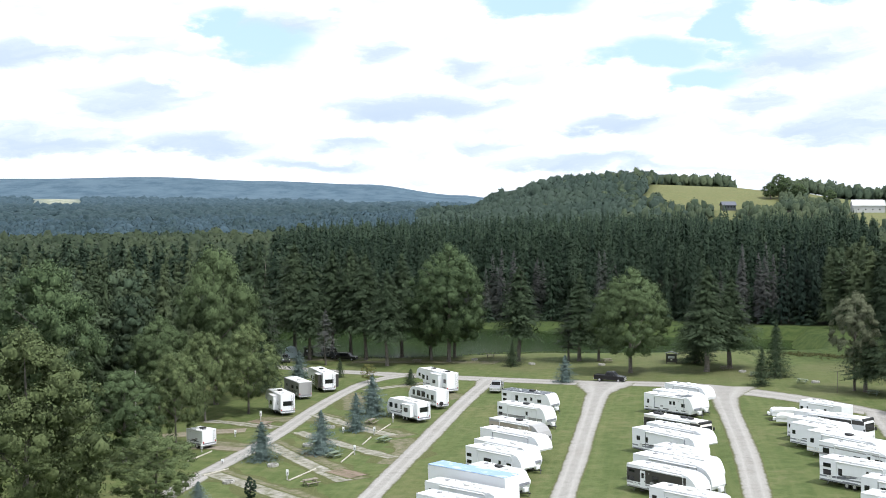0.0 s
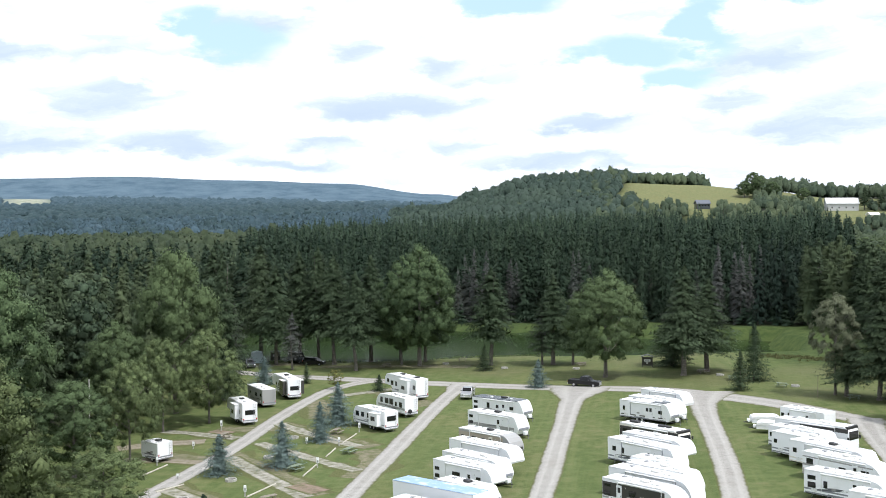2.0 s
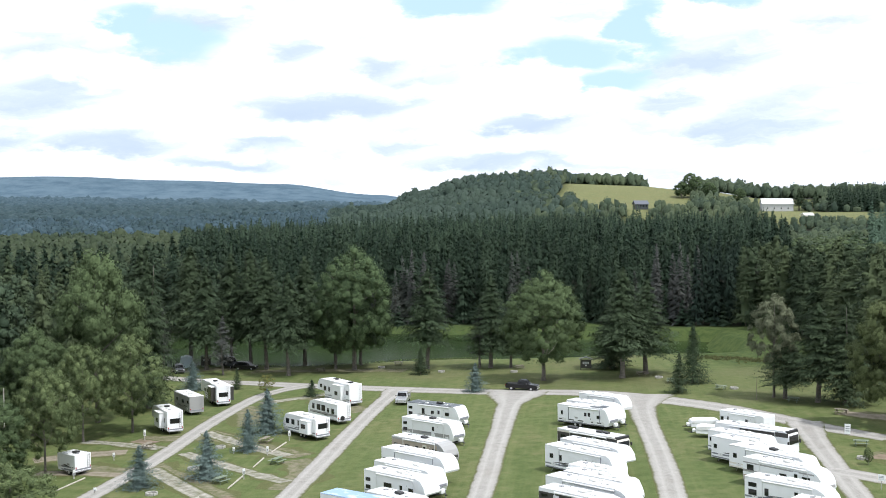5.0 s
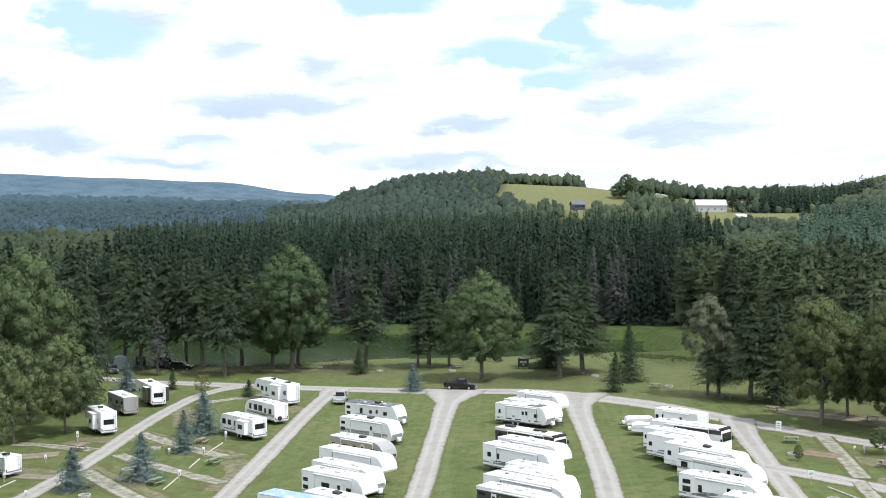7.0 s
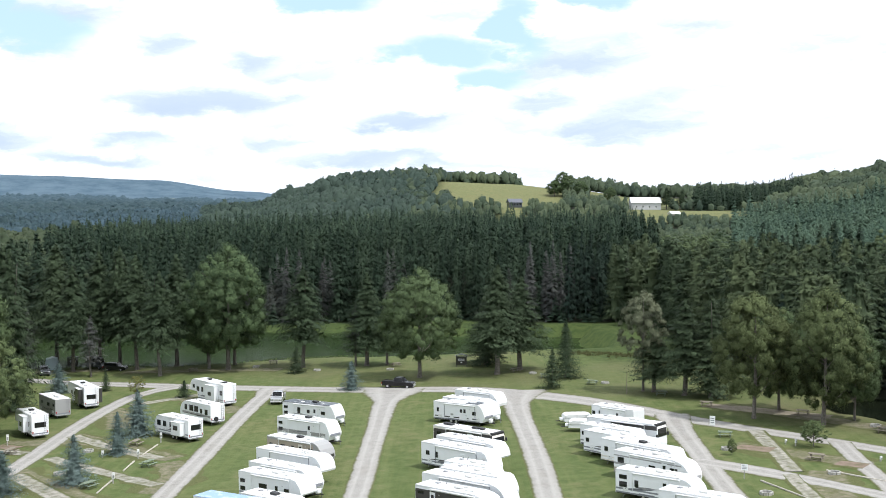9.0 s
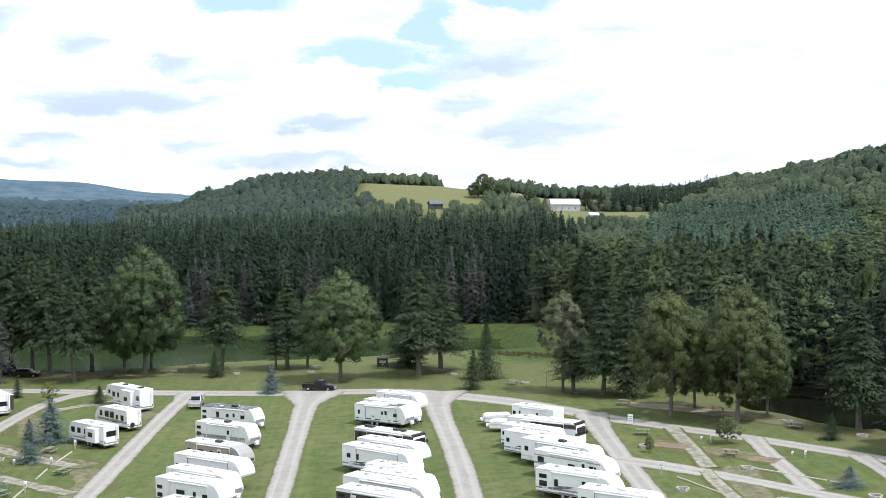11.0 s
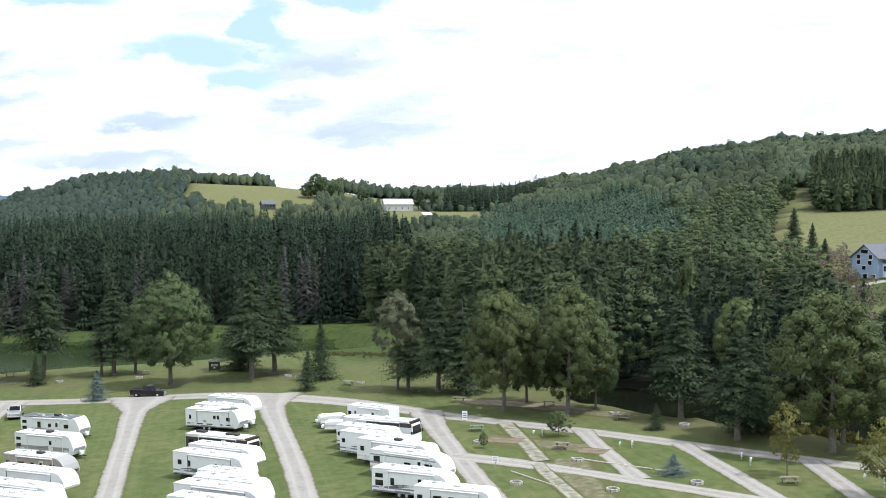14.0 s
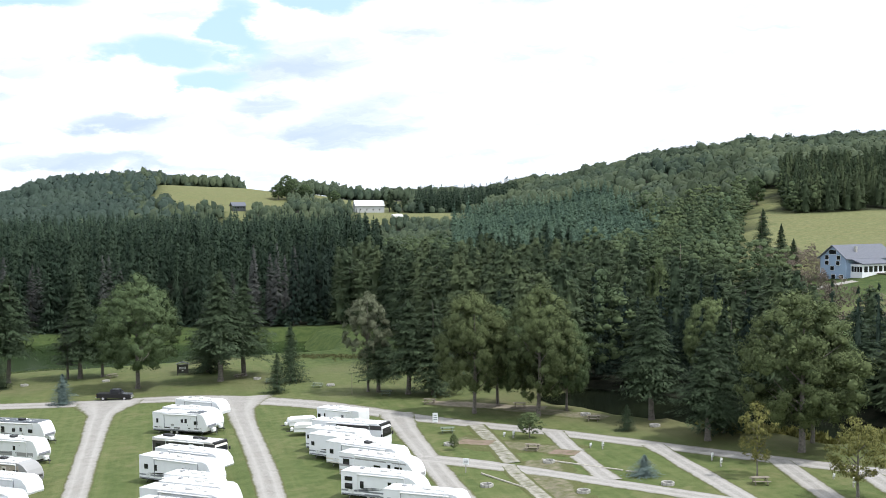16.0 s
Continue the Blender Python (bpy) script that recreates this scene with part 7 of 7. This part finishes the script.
for x, y, yaw, green in ((-16.8, 164.6, 70, 0), (-13.9, 150.6, 60, 1), (-19.9, 141.2, 55, 1), (-21.0, 126.0, 40, 0), (57.8, 191.1, -35, 1), (64.8, 176.4, -30, 1), (48.7, 210.3, 10, 0), (-33.5, 164.6, 75, 0),
                         (3.7, 241.0, 0, 0), (27.9, 226.8, 15, 0), (61.2, 143.7, -20, 1), (65.9, 128.2, -40, 0), (78.5, 100.7, -24, 0), (67.7, 165.0, -35, 0), (77.7, 153.9, -30, 0), (81.6, 139.3, -40, 0),
                         (52.0, 201.0, -20, 1), (-12.5, 236.0, 15, 0)):
    picnic_table(x, y, yaw, bool(green))


def fire_ring(x, y, r=0.62):
    root = new("fire_ring")
    root.matrix_basis = pose(x, y, float(land(x, y)) + 0.02)
    tagged(root, "pale concrete block fire ring on the grass", "fire pit", "fire rings")
    n = 9
    for k in range(n):
        a = 2 * math.pi * k / n
        bm = bmbox(-0.09, 0.09, -r * math.pi / n * 0.92, r * math.pi / n * 0.92, -0.05, 0.3, bevel=0.02)
        part("block", bm, M["concrete"], root, m=pose(r * math.cos(a), r * math.sin(a), 0, 0, 0, math.degrees(a)))
    part("ash_bed", tube(bmesh.new(), (0, 0, -0.03), (0, 0, 0.06), r * 0.85, seg=14), M["ash"], root)


for x, y in ((-24.6, 149.6), (-27.4, 137.1), (-22.9, 162.5), (0.1, 237.5), (12.1, 227.4), (26.2, 222.6), (58.3, 136.7), (64.4, 121.4), (70.2, 105.7), (60.9, 107.8), (53.3, 115.6), (86.4, 131.4), (82.8, 143.4),
             (60.2, 191.3), (51.2, 207.0), (-31.4, 128.4)):
    fire_ring(x, y)


def hookup(x, y, tall=0.95, light=True):
    root = new("hookup_post")
    root.matrix_basis = pose(x, y, float(land(x, y)), 0, 0, 20)
    tagged(root, "pale utility hookup post on a camp site", "utility post", "hookup posts")
    part("post", bmbox(-0.07, 0.07, -0.07, 0.07, -0.1, tall, bevel=0.01), M["wood"] if not light else M["concrete"], root)
    part("meter_box", bmbox(-0.16, 0.16, -0.14, 0.02, tall * 0.5, tall + 0.12, bevel=0.02), M["roof"] if light else M["steel"], root)
    part("socket_cover", bmbox(-0.1, 0.1, -0.17, -0.14, tall * 0.6, tall * 0.85, bevel=0.01), M["steel"], root)


for x, y, tall in ((73.4, 123.9, 0.8), (72.5, 125.3, 0.5), (80.8, 111.9, 0.8), (79.8, 109.0, 0.9), (86.3, 98.2, 0.5), (85.7, 94.7, 0.9), (66.5, 137.2, 0.5), (67.2, 135.9, 0.8), (-35.1, 170.6, 1.5), (-13.5, 165.5, 1.3),
                   (-24.3, 129.1, 1.2), (-15.7, 156.0, 1.1), (-17.3, 142.7, 1.2), (-36.6, 157.8, 0.9), (-34.5, 139.2, 0.6), (-20.5, 158.2, 0.8), (-39.2, 147.6, 1.0)):
    hookup(x, y, tall)


def log_rail(x0, y0, x1, y1):
    z0, z1 = float(land(x0, y0)), float(land(x1, y1))
    ob = part("log", tube(bmesh.new(), (x0, y0, z0 + 0.08), (x1, y1, z1 + 0.08), 0.12, 0.09, 8), M["log"])
    tagged(ob, "pale peeled log lying on the grass as edging", "log", "edging logs")


for a in ((-13.8, 163.8, -15.3, 157.6), (-16.0, 154.0, -16.8, 148.8), (-17.6, 144.0, -18.6, 138.0), (-24.0, 128.5, -21.5, 134.5), (-37.8, 147.4, -39.6, 141.5), (-35.5, 132.5, -33.0, 136.0),
          (64.3, 122.9, 69.5, 113.4), (69.6, 112.9, 71.0, 110.6), (55.2, 120.8, 56.6, 111.8)):
    log_rail(*a)


def sign_board(x, y, w, h, top, yaw, label):
    root = new("sign")
    root.matrix_basis = pose(x, y, float(land(x, y)), 0, 0, yaw)
    tagged(root, label, "sign")
    part("post", bmbox(-0.05, 0.05, 0.0, 0.1, -0.2, top - 0.05), M["concrete"], root)
    part("board", bmbox(-w / 2, w / 2, -0.04, 0.0, top - h, top, bevel=0.008), M["white"], root)
    for k in range(3):
        part("line", bmbox(-w * 0.34, w * 0.34, -0.046, -0.04, top - h * (0.3 + 0.22 * k), top - h * (0.22 + 0.22 * k)), M["stripe"], root)


sign_board(62.4, 150.6, 0.75, 1.35, 1.5, -20, "white upright notice board at the road fork")
sign_board(53.9, 122.3, 0.7, 0.7, 1.7, -24, "small white sign on a thin post")


def kiosk(x, y, yaw):
    root = new("notice_kiosk")
    root.matrix_basis = pose(x, y, float(land(x, y)), 0, 0, yaw)
    tagged(root, "dark roofed notice kiosk with a pale lettered panel", "kiosk")
    for sd in (-1, 1):
        part("post", bmbox(sd * 1.0 - 0.07, sd * 1.0 + 0.07, -0.07, 0.07, -0.2, 2.2), M["dark"], root)
    part("board", bmbox(-0.93, 0.93, -0.05, 0.05, 0.35, 2.05), M["dark"], root)
    part("panel", bmbox(-0.62, 0.62, -0.075, -0.05, 1.15, 1.6, bevel=0.02), M["white"], root)
    for k in range(2):
        part("line", bmbox(-0.45, 0.45, -0.082, -0.075, 1.25 + 0.15 * k, 1.33 + 0.15 * k), M["stripe"], root)
    part("small_panel", bmbox(-0.18, 0.18, -0.075, -0.05, 0.75, 0.98), M["white"], root)
    part("roof", prism(bmesh.new(), [(-1.3, 2.1), (-1.3, 2.2), (0, 2.62), (1.3, 2.2), (1.3, 2.1), (0, 2.5)], -0.5, 0.5), M["slate"], root)


kiosk(40.3, 221.4, -15)
kiosk(-38.6, 252.5, 5)


def pole(x, y, h, label, lamp=False):
    root = new("utility_pole")
    root.matrix_basis = pose(x, y, float(land(x, y)))
    tagged(root, label, "pole")
    part("post", tube(bmesh.new(), (0, 0, -0.5), (0, 0, h), 0.12 if h > 5 else 0.06, 0.09 if h > 5 else 0.05, 8), M["wood"] if not lamp else M["concrete"], root)
    if lamp:
        part("box", bmbox(-0.2, 0.2, -0.32, -0.1, h * 0.55, h * 0.55 + 0.8, bevel=0.03), M["roof"], root)


pole(-54.5, 168.0, 9.0, "pale utility pole with a box among the trees", True)
pole(208.5, 293.4, 12.6, "wooden power pole above the woods")
pole(60.2, 180.0, 3.6, "thin grey post on the lawn")
tarp = part("tarp_shelter", prism(bmesh.new(), [(-1.6, 0), (-1.2, 2.3), (0, 2.6), (1.2, 2.3), (1.6, 0)], -1.5, 1.5), M["tarp"], m=pose(-42.5, 250.5, float(land(-42.5, 250.5)), 0, 0, 10))
tagged(tarp, "pale blue tarpaulin shelter beside the pond", "shelter")


# ---- buildings far off ----
def opening(parent, x, y, z, w, h, out, turned=False):
    """A window in a wall whose face points along -y (or, turned, along -x)."""
    def put(u0, u1, d0, d1, z0, z1):
        return bmbox(*((u0, u1, d0, d1) if not turned else (d0, d1, u0, u1)), z0, z1)
    u, d = (x, y) if not turned else (y, x)
    f = part("window", put(u - w / 2 - 0.1, u + w / 2 + 0.1, d - 0.08, d + 0.05, z - h / 2 - 0.1, z + h / 2 + 0.1), M["white"], parent)
    part("pane", put(u - w / 2, u + w / 2, d - 0.11, d - 0.07, z - h / 2, z + h / 2), M["glass"], f)


def house(x, y, yaw, label):
    """Gable end on the -y side, 9 m wide; ridge along +y."""
    root = new("house")
    root.matrix_basis = pose(x, y, float(land(x, y)), 0, 0, yaw)
    tagged(root, label, "house")
    part("wall", prism(bmesh.new(), [(-4.5, -1.5), (-4.5, 6.0), (0, 9.3), (4.5, 6.0), (4.5, -1.5)], 0, 20), M["blue"], root)
    bm = bmesh.new()
    for sd in (-1, 1):
        prism(bm, [(sd * 5.2, 5.55), (sd * 5.2, 5.8), (0, 9.65), (0, 9.4)] if sd > 0 else [(0, 9.4), (0, 9.65), (-5.2, 5.8), (-5.2, 5.55)], -0.6, 20.6)
    part("roof", bm, M["slate"], root)
    for wx, wz in ((-2.1, 6.1), (2.0, 6.1), (-2.1, 4.5), (1.8, 4.5), (-0.2, 3.0), (-0.7, 7.6), (0.5, 7.6)):
        opening(root, wx, 0, wz, 1.25, 1.15, -1)
    for wx in (-3.0, 0.2, 3.0):
        opening(root, wx, 0, 0.3, 1.3, 1.9, -1)
    ext = part("extension", bmbox(4.48, 8.5, 2, 13, -1.5, 4.4), M["white"], root, "white side extension")
    part("roof", prism(bmesh.new(), [(4.0, 5.9), (4.0, 6.1), (9.1, 4.6), (9.1, 4.3)], 1.5, 13.5), M["slate"], ext)
    for k in range(5):
        bm = bmbox(8.48, 8.55, 2.8 + k * 2.05, 4.2 + k * 2.05, 2.2, 3.8)
        part("window", bm, M["glass"], ext)
    for k in range(4):
        part("window", bmbox(4.9 + k * 0.95, 5.6 + k * 0.95, 1.93, 2.02, 2.2, 3.7), M["glass"], ext)
    part("chimney", bmbox(2.2, 2.9, 6, 6.7, 6, 9.2), M["concrete"], root)
    deck = part("deck", bmbox(8.5, 12, 8, 18, 1.6, 1.85), M["wood"], root)
    for px, py in ((11.8, 8.2), (11.8, 13), (11.8, 17.8)):
        part("post", bmbox(px - 0.1, px + 0.1, py - 0.1, py + 0.1, -1.5, 2.9), M["wood"], deck)
    return root


house(229.5, 250.0, -84, "blue-grey gabled house with a slate roof and white extension")


def barn(x, y, yaw, w, l, h, wall, roof, label, name):
    root = new(name)
    root.matrix_basis = pose(x, y, float(land(x, y)), 0, 0, yaw)
    tagged(root, label, "barn" if name == "barn" else "house")
    part("wall", prism(bmesh.new(), [(-w / 2, -2), (-w / 2, h * 0.62), (0, h - 0.2), (w / 2, h * 0.62), (w / 2, -2)], -l / 2, l / 2), M[wall], root)
    bm = bmesh.new()
    for a, b in (((w / 2 + 0.6, h * 0.55), (0, h)), ((0, h), (-w / 2 - 0.6, h * 0.55))):
        prism(bm, [a, b, (b[0], b[1] + 0.3), (a[0], a[1] + 0.3)], -l / 2 - 0.5, l / 2 + 0.5)
    part("roof", bm, M[roof], root)
    for k in range(4):
        part("window", bmbox(w / 2 - 0.02, w / 2 + 0.06, -l * 0.35 + k * l * 0.22, -l * 0.35 + k * l * 0.22 + 0.9, 1.6, 2.5), M["glass"], root)
    return root


barn(291, 800, -100, 11, 22, 8.8, "barnwall", "white", "large barn with white metal roof on the hillside", "barn")
barn(186, 782, -85, 6, 9.5, 5.6, "greycar", "slate", "grey farmhouse at the foot of a meadow", "farmhouse")
barn(284, 724, -75, 4, 7, 3.4, "cream", "white", "low pale shed beside the barn", "barn")
